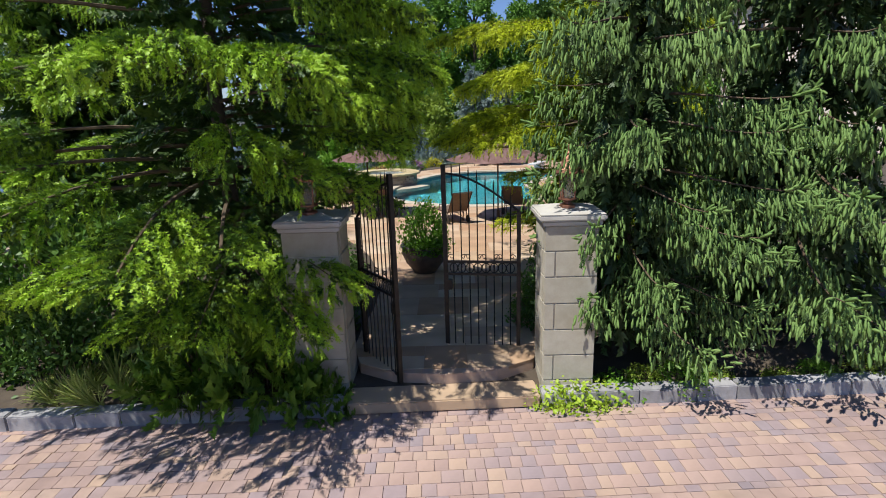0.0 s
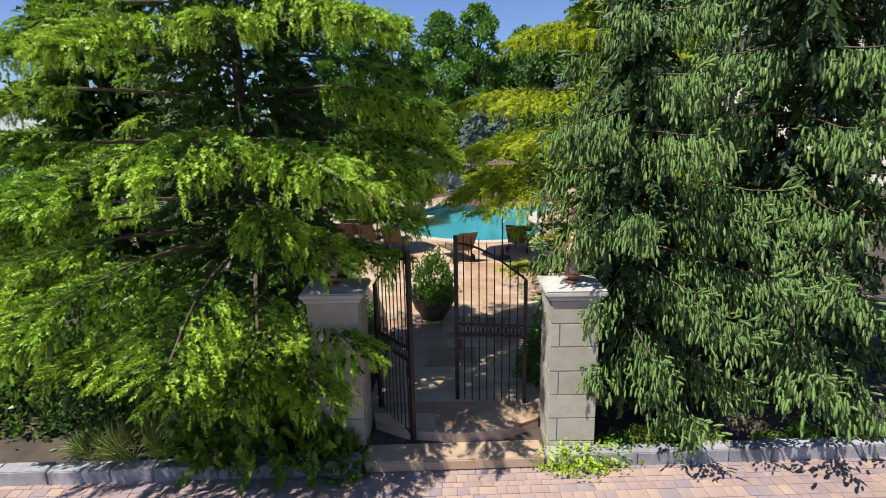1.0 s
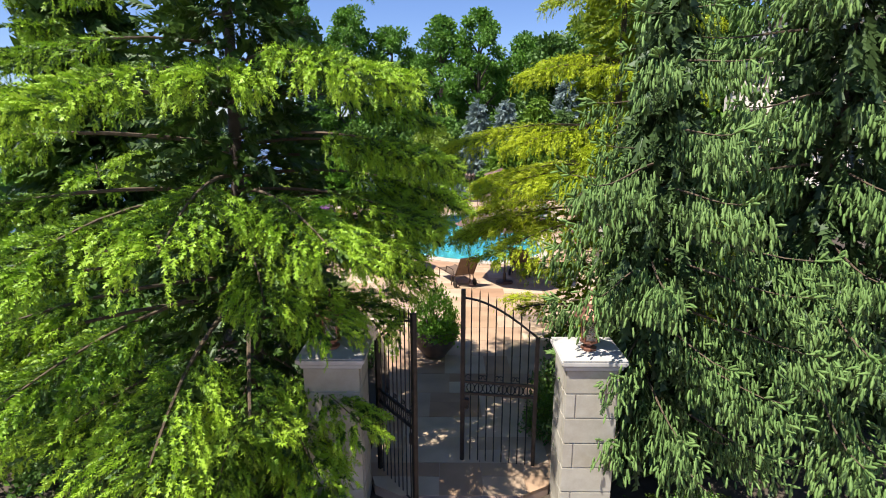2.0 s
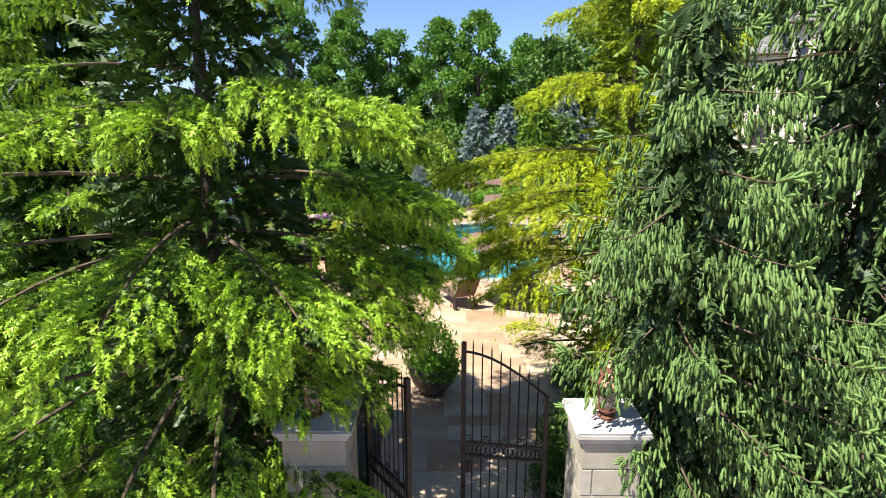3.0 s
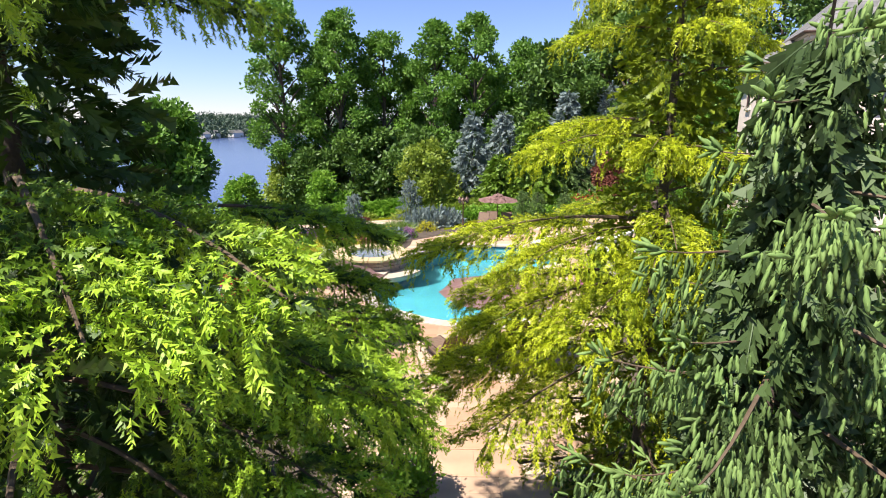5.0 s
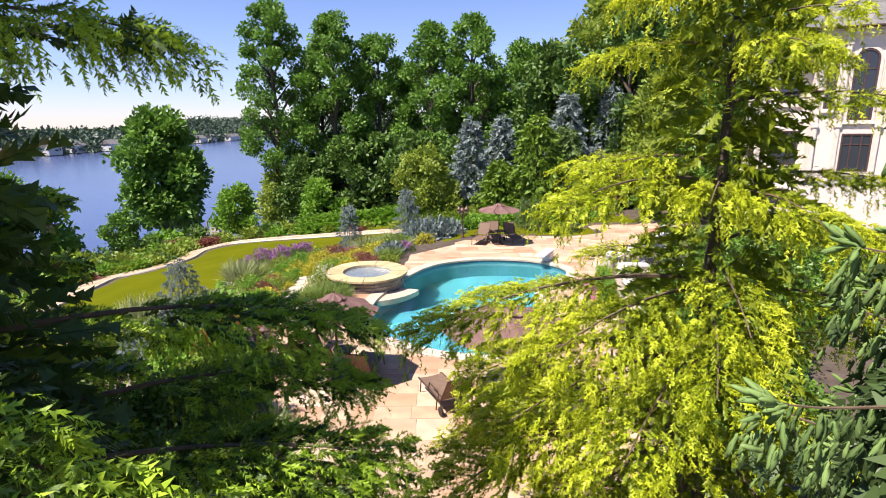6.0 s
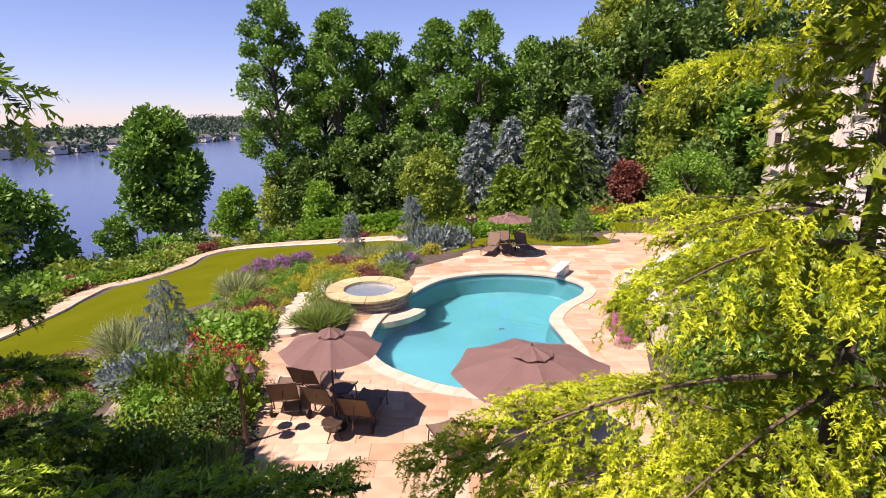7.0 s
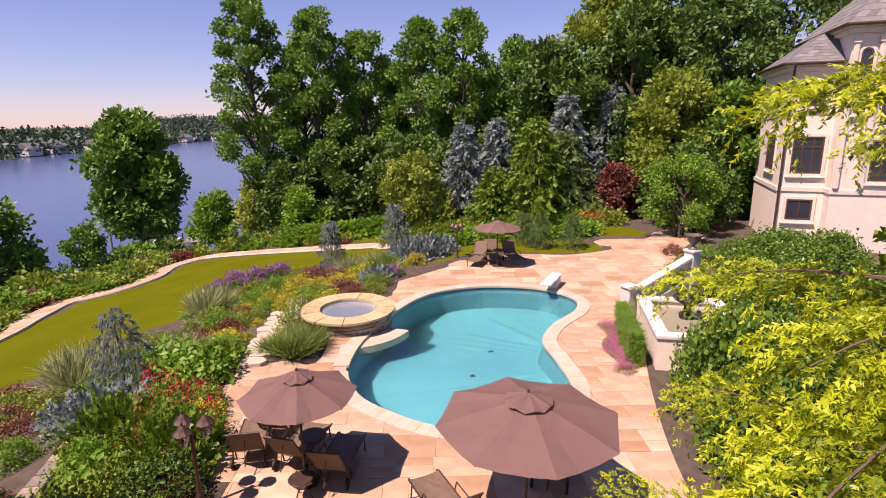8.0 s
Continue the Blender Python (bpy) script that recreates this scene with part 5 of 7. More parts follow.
for i, (x, y, h, r) in enumerate([(-13.0, 57.5, 6.5, 2.9), (-9.0, 57.5, 7.4, 3.0), (-5.5, 57, 7.6, 3.0), (-2.0, 56.5, 7.0, 3.0), (1.5, 54, 6, 2.8), (5, 54, 6, 2.8), (8.5, 52, 6, 2.8)]):
    broadleaf("understory_tree", (x, y), h, r, 160 + i, "darkleaf", "dark understory tree below the wood", 24, 26, 0.7, 0.12, 0.02, "understory trees")
# single trees on the bank
broadleaf("lakeside_tree", (-32.4, 68.0), 16.0, 4.7, 171, "oak", "rounded broad-leaved tree standing alone by the lake", 44, 44, 0.95, 0.42, 0.24, z=-8.4)
broadleaf("lakeside_tree", (-39.0, 52.0), 10.8, 4.6, 172, "oak", "spreading broad-leaved tree on the lake bank", 36, 40, 0.8, 0.35, 0.05, z=-9.0)
broadleaf("bank_bush", (-22.2, 63.0), 5.0, 2.4, 173, "green", "rounded green tree on the bank", 20, 30, 0.6, 0.15, 0.05, z=-5.2)
broadleaf("bank_bush", (-16.0, 60.0), 6.2, 2.8, 174, "olive", "bright green young tree on the bank", 22, 30, 0.6, 0.15, 0.05, z=-4.4)
broadleaf("bank_bush", (-11.0, 54.0), 4.3, 1.9, 175, "green", "bright green young tree beside the hedge", 18, 26, 0.5, 0.1, 0.1)
broadleaf("bank_bush", (-26.5, 49.0), 4.2, 1.3, 176, "oak", "slim young tree on the bank", 14, 22, 0.45, 0.08, 0.3)
# garden trees on the far side of the pool
broadleaf("garden_tree", (14.6, 38.6), 5.2, 2.3, 180, "green", "many-stemmed green tree beside the patio", 26, 46, 0.42, 0.16, 0.26, stems=6, template=FINE_CLUMP)
broadleaf("garden_tree", (17.2, 46.5), 9.6, 3.7, 181, "olive", "broad olive-green tree with flat tiers", 34, 40, 0.6, 0.2, 0.2)
broadleaf("garden_tree", (20.5, 45.0), 8.6, 3.4, 182, "oak", "broad dark green tree beside the house", 30, 36, 0.65, 0.2, 0.1)
broadleaf("garden_tree", (16.2, 41.5), 5.6, 2.4, 183, "darkleaf", "dense dark green tree by the house corner", 22, 36, 0.5, 0.15, 0.05)
broadleaf("maple_tree", (12.9, 45.0), 3.6, 1.15, 184, "burgundy", "small maple with burgundy leaves", 20, 36, 0.4, 0.09, 0.2)
broadleaf("garden_tree", (-1.0, 46.5), 5.6, 2.5, 185, "olive", "yellowish green shrubby tree at the garden's end", 20, 34, 0.5, 0.12, 0.05)
for i, (x, y, top, r, c, lab) in enumerate([(2.5, 48.0, 6.7, 2.0, "bluespruce", "silvery blue spruce"), (5.3, 51.0, 6.9, 2.2, "bluespruce", "silvery blue spruce"), (10.5, 50.0, 8.7, 3.0, "bluespruce", "silvery blue spruce"),
                                            (14.2, 50.5, 9.3, 2.8, "bluespruce", "silvery blue spruce"), (7.2, 45.0, 7.0, 3.3, "cedar", "green layered conifer"), (4.4, 44.6, 3.6, 2.0, "cedar", "green layered conifer"), (9.6, 46.4, 6.0, 2.8, "spruce", "dark green spruce")]):
    conifer("garden_conifer", (x, y), top - ground_z(x, y), 0.5, r, 70, "cedar", c, 200 + i, lab + " in the far garden", (0.4, 0.66), "far garden conifers", FAR_SPRAY, 0.85)
# nodding blue spruces in the beds
conifer("dwarf_blue_spruce", (-8.3, 21.6), 2.6, 0.15, 0.95, 54, "spruce", "bluespruce", 220, "small silvery blue spruce in the flower bed", (0.14, 0.22), "blue spruces in the beds", SHOOT)
conifer("dwarf_blue_spruce", (-5.4, 36.6), 2.9, 0.15, 0.75, 46, "spruce", "bluespruce", 221, "narrow weeping blue spruce beside the lawn", (0.2, 0.3), "blue spruces in the beds", SHOOT)
conifer("dwarf_blue_spruce", (-1.9, 36.2), 3.4, 0.15, 0.85, 50, "spruce", "bluespruce", 222, "narrow weeping blue spruce beside the lawn", (0.2, 0.3), "blue spruces in the beds", SHOOT)
for i, (x, y) in enumerate([(6.0, 36.6), (7.6, 36.4), (5.2, 37.4)]):
    conifer("weeping_conifer", (x, y), 1.9, 0.1, 0.6, 36, "spruce", "spruce", 230 + i, "small weeping dark green conifer on the grass island", (0.18, 0.26), "weeping conifers", SHOOT)


# ---- shrubs and flowers ----
def mound(name, template, leaf, n, rx, rz, size, seed, top_only=False, upward=0.4):
    """The leaf mass of a low rounded shrub, as a mesh."""
    rng = np.random.default_rng(seed)
    d = unit(rng.normal(size=(n, 3)))
    d[:, 2] = np.abs(d[:, 2]) * (1 if not top_only else 1.3)
    lump = np.array([1 + 0.28 * noise.noise(Vector(p) * 2.2 + Vector((seed, 0, 0))) for p in d])
    rad = lump * (0.72 + 0.34 * rng.uniform(size=n))
    locs = d * rad[:, None] * np.array([rx, rx, rz])
    dirs = d + rng.normal(size=(n, 3)) * 0.5 + np.array([0, 0, upward])
    me = strewn(name, template, locs, dirs, size * rng.uniform(0.7, 1.25, n), rng)
    me.materials.append(M[leaf])
    return me


def stems_mesh(seed, rx, rz):
    rng = random.Random(seed)
    bm = bmesh.new()
    for k in range(7):
        a, r = rng.uniform(0, 6.28), rng.uniform(0.3, 0.8) * rx
        tube(bm, [(0.05 * math.cos(a), 0.05 * math.sin(a), -0.08), (0.5 * r * math.cos(a), 0.5 * r * math.sin(a), 0.45 * rz), (r * math.cos(a), r * math.sin(a), 0.8 * rz)], [0.016, 0.011, 0.004], 4, False)
    me = as_mesh(bm, "stems")
    me.materials.append(M["twig"])
    return me


SHRUBS = {}


def shrub_kind(key, name, label, category, leaf_layers, rx=0.5, rz=0.5, stems=True):
    SHRUBS[key] = (name, label, category, leaf_layers, stems_mesh(len(key), rx, rz) if stems else None)


shrub_kind("green", "green_shrub", "rounded green leafy shrub in the bed", "shrub", [("foliage", mound("foliage", FINE_CLUMP, "green", 240, 0.5, 0.55, 0.13, 1))])
shrub_kind("dark", "dark_shrub", "dark glossy broad-leaved shrub under trees", "shrub", [("foliage", mound("foliage", FINE_CLUMP, "darkleaf", 240, 0.5, 0.6, 0.14, 2))])
shrub_kind("laurel", "laurel_shrub", "dense broad-leaved evergreen shrub", "shrub", [("foliage", mound("foliage", FINE_CLUMP, "laurel", 360, 0.5, 0.62, 0.125, 3))])
shrub_kind("yellow", "golden_shrub", "low golden-yellow shrub in the bed", "shrub", [("foliage", mound("foliage", FINE_CLUMP, "yellow", 140, 0.5, 0.42, 0.14, 4))])
shrub_kind("olive", "olive_shrub", "low olive-green shrub in the bed", "shrub", [("foliage", mound("foliage", FINE_CLUMP, "olive", 140, 0.5, 0.45, 0.16, 5))])
shrub_kind("burgundy", "barberry_shrub", "low burgundy-leaved barberry shrub in the bed", "shrub", [("foliage", mound("foliage", FINE_CLUMP, "burgundy", 140, 0.5, 0.42, 0.14, 6))])
shrub_kind("red", "red_flower", "bush with clusters of red flowers", "flower", [("foliage", mound("foliage", FINE_CLUMP, "green", 130, 0.48, 0.5, 0.16, 7)), ("blossom", mound("blossom", FINE_CLUMP, "red", 60, 0.52, 0.60, 0.10, 8, True))])
shrub_kind("purple", "purple_flower", "drift of purple flower spikes", "flower", [("foliage", mound("foliage", STRAP, "green", 90, 0.48, 0.38, 0.18, 9)), ("blossom", mound("blossom", STRAP, "purple", 80, 0.5, 0.5, 0.13, 10, True, 1.0))])
shrub_kind("pink", "pink_flower", "cushion of pink bedding flowers", "flower", [("foliage", mound("foliage", FINE_CLUMP, "green", 70, 0.48, 0.28, 0.14, 11)), ("blossom", mound("blossom", FINE_CLUMP, "pink", 130, 0.5, 0.36, 0.10, 12, True))], rz=0.3)
shrub_kind("white", "daisy_flower", "bush dotted with small white flowers", "flower", [("foliage", mound("foliage", FINE_CLUMP, "olive", 150, 0.48, 0.48, 0.15, 13)), ("blossom", mound("blossom", FINE_CLUMP, "white", 45, 0.52, 0.55, 0.07, 14, True))])
shrub_kind("fargreen", "green_shrub", "rounded green leafy shrub in the far garden", "shrub", [("foliage", mound("foliage", FAR_CLUMP, "green", 60, 0.5, 0.55, 0.26, 31))], stems=False)
shrub_kind("farolive", "olive_shrub", "low olive-green shrub in the far garden", "shrub", [("foliage", mound("foliage", FAR_CLUMP, "olive", 60, 0.5, 0.5, 0.26, 32))], stems=False)
shrub_kind("fardark", "dark_shrub", "dark leafy shrub on the lake bank", "shrub", [("foliage", mound("foliage", FAR_CLUMP, "darkleaf", 60, 0.5, 0.55, 0.26, 33))], stems=False)
shrub_kind("farred", "barberry_shrub", "low burgundy-leaved shrub along the path", "shrub", [("foliage", mound("foliage", FAR_CLUMP, "burgundy", 55, 0.5, 0.42, 0.24, 34))], stems=False)
shrub_kind("hosta", "hosta_plant", "hosta with broad bright green leaves", "plant", [("foliage", mound("foliage", CLUMP, "green", 90, 0.5, 0.36, 0.26, 15))], stems=False)
shrub_kind("vine", "groundcover_plant", "yellow-green leafy groundcover at the pillar's foot", "plant", [("foliage", mound("foliage", CLUMP, "limevine", 70, 0.5, 0.42, 0.20, 19))], stems=False)
shrub_kind("juniper", "juniper_shrub", "spreading silvery blue juniper in the bed", "shrub", [("foliage", mound("foliage", FAR_SPRAY, "bluespruce", 260, 0.55, 0.34, 0.26, 16, False, 0.1))])
shrub_kind("greenjuniper", "juniper_shrub", "spreading feathery green juniper", "shrub", [("foliage", mound("foliage", FAR_SPRAY, "cedar", 260, 0.55, 0.36, 0.26, 17, False, 0.2))])


def tuft_mesh(leaf, n, r, size, seed, lean=0.5):
    rng = np.random.default_rng(seed)
    a, q = rng.uniform(0, 6.28, n), r * np.sqrt(rng.uniform(size=n))
    locs = np.stack([q * np.cos(a), q * np.sin(a), np.full(n, -0.03)], 1)
    dirs = np.stack([np.cos(a) * q / r * lean, np.sin(a) * q / r * lean, np.ones(n)], 1) + rng.normal(size=(n, 3)) * 0.1
    me = strewn("blades", BLADES, locs, dirs, size * rng.uniform(0.75, 1.1, n), rng)
    me.materials.append(M[leaf])
    return me


shrub_kind("grass", "ornamental_grass", "arching clump of green ornamental grass", "grass", [("blades", tuft_mesh("grassy", 60, 0.3, 0.62, 20, 0.7))], stems=False)
shrub_kind("feather", "feather_grass", "airy pale clump of feather grass", "grass", [("blades", tuft_mesh("palegrass", 60, 0.32, 0.7, 21, 0.7))], stems=False)
shrub_kind("striped", "striped_grass", "clump of yellow-striped grass beside the kerb", "grass", [("blades", tuft_mesh("stripe", 30, 0.3, 0.55, 22, 1.2))], stems=False)


def plant(key, x, y, s=1.0, tall=1.0, rz=None, z=None, label=""):
    name, lab, category, layers, stems = SHRUBS[key]
    rz = (x * 37.7 + y * 91.3) % 360 if rz is None else rz
    m = pose(x, y, ground_z(x, y) if z is None else z, 0, 0, rz)
    root = empty(name, (0, 0, 0), label or lab, category, name + "s in the beds")
    for pn, me in layers:
        part(pn, me, None, root)
    if stems:
        part("stem", stems, None, root)
    root.matrix_basis = m @ Matrix.Diagonal((s, s, s * tall, 1))
    return root


def clear_of(x, y, d):
    return not bool(inside(PATIO, np.array([x]), np.array([y]))[0]) and float(edge_distance(PATIO, np.array([x]), np.array([y]))[0]) > d


rng_p = random.Random(77)
# under the cedars and along the kerb
for x, y, k, s, t in [(-4.3, 6.15, "striped", 1.0, 1.0), (-4.9, 6.2, "striped", 0.8, 0.9), (-3.4, 6.6, "dark", 0.9, 0.9), (-2.5, 6.5, "dark", 0.8, 0.8), (-2.35, 6.3, "greenjuniper", 1.3, 1.5), (-1.65, 5.98, "greenjuniper", 0.75, 1.5), (-3.2, 6.3, "greenjuniper", 1.2, 1.4), (-5.4, 6.9, "dark", 1.4, 1.3), (-4.2, 7.6, "dark", 1.6, 1.3), (-6.4, 7.2, "laurel", 1.8, 1.3),
                       (-7.8, 7.6, "laurel", 2.0, 1.4), (-3.2, 8.6, "dark", 1.6, 1.2), (-5.6, 9.0, "laurel", 2.2, 1.3), (-1.9, 8.2, "dark", 0.9, 1.0), (-7.6, 9.8, "dark", 2.4, 1.4), (-2.2, 10.4, "dark", 1.1, 1.1), (-3.6, 11.2, "laurel", 1.6, 1.2),
                       (1.60, 5.98, "vine", 0.72, 1.0), (2.0, 6.05, "vine", 0.62, 0.9), (1.28, 6.0, "vine", 0.5, 1.0), (2.25, 6.2, "hosta", 0.5, 0.8), (3.1, 6.25, "green", 0.7, 0.9), (3.5, 6.3, "olive", 0.5, 0.7), (4.4, 6.3, "olive", 0.5, 0.6),
                       (2.6, 6.3, "olive", 0.45, 0.6), (4.9, 6.35, "green", 0.5, 0.6), (5.6, 6.4, "olive", 0.6, 0.7), (1.0, 8.3, "hosta", 0.5, 0.8), (1.55, 8.0, "laurel", 1.0, 1.2), (1.9, 9.0, "dark", 1.2, 1.2), (2.6, 11.0, "dark", 1.2, 1.0), (3.8, 12.4, "laurel", 1.5, 1.2)]:
    plant(k, x, y, s, t)

# the mixed bed between lawn and patio, from the near end on
BED = [(-5.0, 16.9, "dark", 1.4, 1.0), (-5.3, 17.7, "yellow", 0.8, 1.2), (-6.2, 18.2, "red", 0.9, 1.2), (-4.75, 17.5, "olive", 0.8, 1.2), (-5.9, 17.1, "olive", 1.3, 1.3), (-6.4, 17.3, "hosta", 1.1, 1.2), (-6.6, 16.4, "olive", 1.5, 1.2), (-7.0, 17.9, "green", 1.2, 1.3), (-5.4, 18.1, "greenjuniper", 1.5, 1.4), (-4.6, 15.4, "grass", 1.3, 1.0), (-3.7, 14.6, "grass", 1.3, 1.0), (-4.5, 14.2, "grass", 1.1, 0.9),
       (-5.6, 15.2, "laurel", 1.8, 1.2), (-6.6, 14.6, "laurel", 2.0, 1.3), (-4.9, 13.0, "dark", 1.6, 1.2), (-3.1, 13.4, "green", 1.0, 0.9), (-5.2, 18.9, "red", 1.2, 1.1), (-6.1, 19.4, "red", 1.3, 1.2), (-6.7, 20.4, "red", 1.3, 1.1), (-5.6, 20.3, "red", 1.0, 1.0),
       (-5.3, 19.7, "yellow", 0.9, 1.2), (-7.3, 19.3, "greenjuniper", 1.4, 1.3), (-8.0, 20.2, "juniper", 1.6, 1.1), (-8.9, 20.6, "juniper", 1.4, 1.0), (-7.6, 18.6, "yellow", 0.9, 1.0), (-6.3, 21.9, "hosta", 1.4, 1.1), (-7.0, 22.3, "hosta", 1.6, 1.1), (-6.2, 22.9, "greenjuniper", 1.1, 1.0),
       (-6.5, 24.0, "green", 1.1, 0.9), (-6.8, 25.2, "yellow", 1.3, 0.9), (-7.3, 25.9, "yellow", 1.3, 0.9), (-7.9, 24.4, "feather", 1.2, 1.1), (-8.3, 23.2, "green", 1.3, 1.2), (-9.2, 23.8, "laurel", 1.3, 1.2), (-8.7, 25.2, "green", 1.4, 1.1), (-9.7, 22.6, "green", 1.2, 1.0),
       (-8.3, 26.6, "burgundy", 1.2, 1.0), (-7.6, 27.3, "burgundy", 1.2, 1.1), (-9.6, 26.3, "olive", 1.3, 1.1), (-7.2, 28.4, "olive", 1.2, 1.0), (-8.4, 28.4, "green", 1.3, 1.0), (-9.2, 29.6, "olive", 1.3, 1.0), (-8.0, 29.8, "burgundy", 1.0, 0.9), (-6.9, 29.6, "green", 1.1, 1.0),
       (-10.6, 23.4, "feather", 1.7, 1.2), (-11.2, 24.4, "feather", 1.6, 1.1), (-9.9, 31.0, "feather", 1.6, 1.1), (-10.2, 32.4, "feather", 1.5, 1.0), (-9.0, 31.6, "olive", 1.3, 1.0), (-8.0, 31.4, "green", 1.2, 1.0), (-7.1, 31.0, "yellow", 1.3, 1.1), (-6.4, 31.8, "yellow", 1.3, 1.1),
       (-10.2, 35.6, "purple", 1.7, 0.9), (-9.3, 36.1, "purple", 1.7, 0.9), (-8.3, 36.5, "purple", 1.7, 0.9), (-11.0, 34.8, "purple", 1.4, 0.9), (-8.8, 33.6, "olive", 1.5, 1.0), (-7.6, 33.4, "green", 1.4, 1.0), (-6.5, 33.6, "yellow", 1.5, 1.0), (-5.4, 32.6, "yellow", 1.3, 1.0),
       (-6.0, 35.2, "burgundy", 1.5, 1.0), (-7.0, 35.6, "olive", 1.4, 1.0), (-4.7, 34.3, "burgundy", 1.3, 0.9), (-4.2, 31.6, "yellow", 1.5, 0.9), (-3.2, 32.2, "yellow", 1.5, 0.9), (-2.3, 33.0, "grass", 1.6, 0.9), (-1.7, 31.6, "purple", 0.9, 0.9), (-2.4, 31.3, "juniper", 1.2, 0.9),
       (-3.4, 33.6, "olive", 1.4, 0.9), (-2.8, 35.4, "feather", 1.4, 1.0), (-4.2, 36.0, "feather", 1.4, 1.0), (-0.8, 33.8, "yellow", 1.3, 0.9), (-0.3, 35.4, "juniper", 1.8, 1.3), (0.4, 36.4, "juniper", 1.6, 1.2), (-1.1, 35.0, "juniper", 1.6, 1.5), (-2.0, 34.4, "green", 1.2, 0.9),
       # round the hot tub and stepping stones
       (-4.1, 23.4, "grass", 1.35, 1.0), (-3.9, 23.9, "grass", 1.2, 1.0), (-4.75, 23.7, "grass", 1.1, 0.9), (-3.15, 23.5, "purple", 0.8, 1.0), (-3.0, 24.2, "purple", 0.7, 1.1), (-4.7, 25.4, "white", 1.2, 1.1), (-4.8, 26.4, "white", 1.1, 1.2), (-4.4, 24.8, "feather", 0.8, 0.9),
       (-4.9, 28.0, "olive", 1.2, 0.9), (-4.0, 28.3, "yellow", 1.2, 0.9), (-3.2, 28.6, "burgundy", 1.1, 0.9), (-2.4, 29.4, "olive", 1.1, 0.8), (-3.6, 30.0, "burgundy", 1.3, 0.9), (-4.9, 30.2, "olive", 1.3, 0.9), (-2.4, 30.4, "grass", 1.1, 0.8), (-5.8, 29.0, "yellow", 1.2, 1.2),
       # near the low wall and outer bed
       (-9.6, 19.2, "green", 1.1, 1.0), (-10.6, 20.6, "burgundy", 1.2, 0.8), (-11.6, 21.6, "burgundy", 1.3, 0.8), (-10.2, 17.6, "grass", 1.5, 0.9), (-9.6, 16.6, "grass", 1.5, 0.9), (-10.8, 18.8, "burgundy", 1.6, 0.8), (-11.8, 19.8, "olive", 1.4, 0.9), (-12.8, 20.8, "burgundy", 1.4, 0.9),
       (-12.2, 22.6, "olive", 1.3, 0.9), (-13.0, 23.6, "burgundy", 1.1, 0.8), (-9.9, 21.4, "olive", 1.3, 1.0), (-11.0, 22.4, "olive", 1.2, 0.9), (-11.4, 17.2, "greenjuniper", 1.6, 1.0), (-8.9, 17.0, "green", 1.1, 0.9), (-8.6, 15.4, "laurel", 1.6, 1.1), (-10.6, 15.0, "laurel", 2.0, 1.1)]
for x, y, k, s, t in BED:
    if clear_of(x, y, 0.05):
        plant(k, x, y, s, t)
# low filling plants, scattered over the bed
for i in range(120):
    x, y = rng_p.uniform(-12.5, -4.2), rng_p.uniform(14.5, 36.5)
    edge = -13.2 if y < 27 else -12.6 + (y - 27) * 0.45
    if x > edge and clear_of(x, y, 0.35) and math.hypot(x + 2.9, y - 26) > 2.0 and not (-6.2 < x < -4.7 and 22 < y < 28.2):
        plant(rng_p.choice(["green", "olive", "green", "olive", "grass", "burgundy", "hosta", "yellow", "white"]), x, y, rng_p.uniform(0.55, 0.95), rng_p.uniform(0.7, 1.0))

# bed along the lake path and hedges at the garden's end
for i in range(150):
    q = rng_p.uniform(0.1, 0.86)
    a = PATH_LINE[int(q * (len(PATH_LINE) - 1))]
    b = PATH_LINE[min(int(q * (len(PATH_LINE) - 1)) + 1, len(PATH_LINE) - 1)]
    t = unit(b - a)
    off = rng_p.uniform(1.4, 5.0)
    x, y = a[0] - t[1] * off, a[1] + t[0] * off
    plant(rng_p.choice(["farolive", "fargreen", "farred", "farolive", "fargreen", "farolive", "fardark"]), x, y, rng_p.uniform(1.1, 1.9), rng_p.uniform(0.6, 0.9))
for i in range(46):
    f = i / 45
    plant("fargreen", -11 + 15 * f + rng_p.uniform(-0.3, 0.3), 51.0 - 3.2 * f + rng_p.uniform(-0.4, 0.4), rng_p.uniform(1.9, 2.3), 0.85, label="bright green clipped hedge plant at the garden's end")
for i in range(40):
    f = i / 39
    plant("farolive" if i % 3 else "fargreen", -3 + 15 * f + rng_p.uniform(-0.4, 0.4), 43.6 - 1.2 * f + rng_p.uniform(-0.8, 0.8) + 1.2, rng_p.uniform(1.2, 1.8), 0.8)
for i in range(26):
    f = i / 25
    plant("fargreen", -1 + 10.5 * f + rng_p.uniform(-0.3, 0.3), 39.6 + rng_p.uniform(-0.6, 0.6), rng_p.uniform(1.0, 1.5), 0.8)
for x, y in [(10.3, 42.3), (10.9, 42.6), (9.7, 42.6)]:
    plant("red", x, y, 1.4, 0.9)
# shrubs on the bank
for i in range(70):
    x = rng_p.uniform(-33, -24.5)
    plant(rng_p.choice(["fardark", "fargreen", "farolive", "fardark"]), x, rng_p.uniform(30, 60), rng_p.uniform(1.6, 3.0), 0.9)

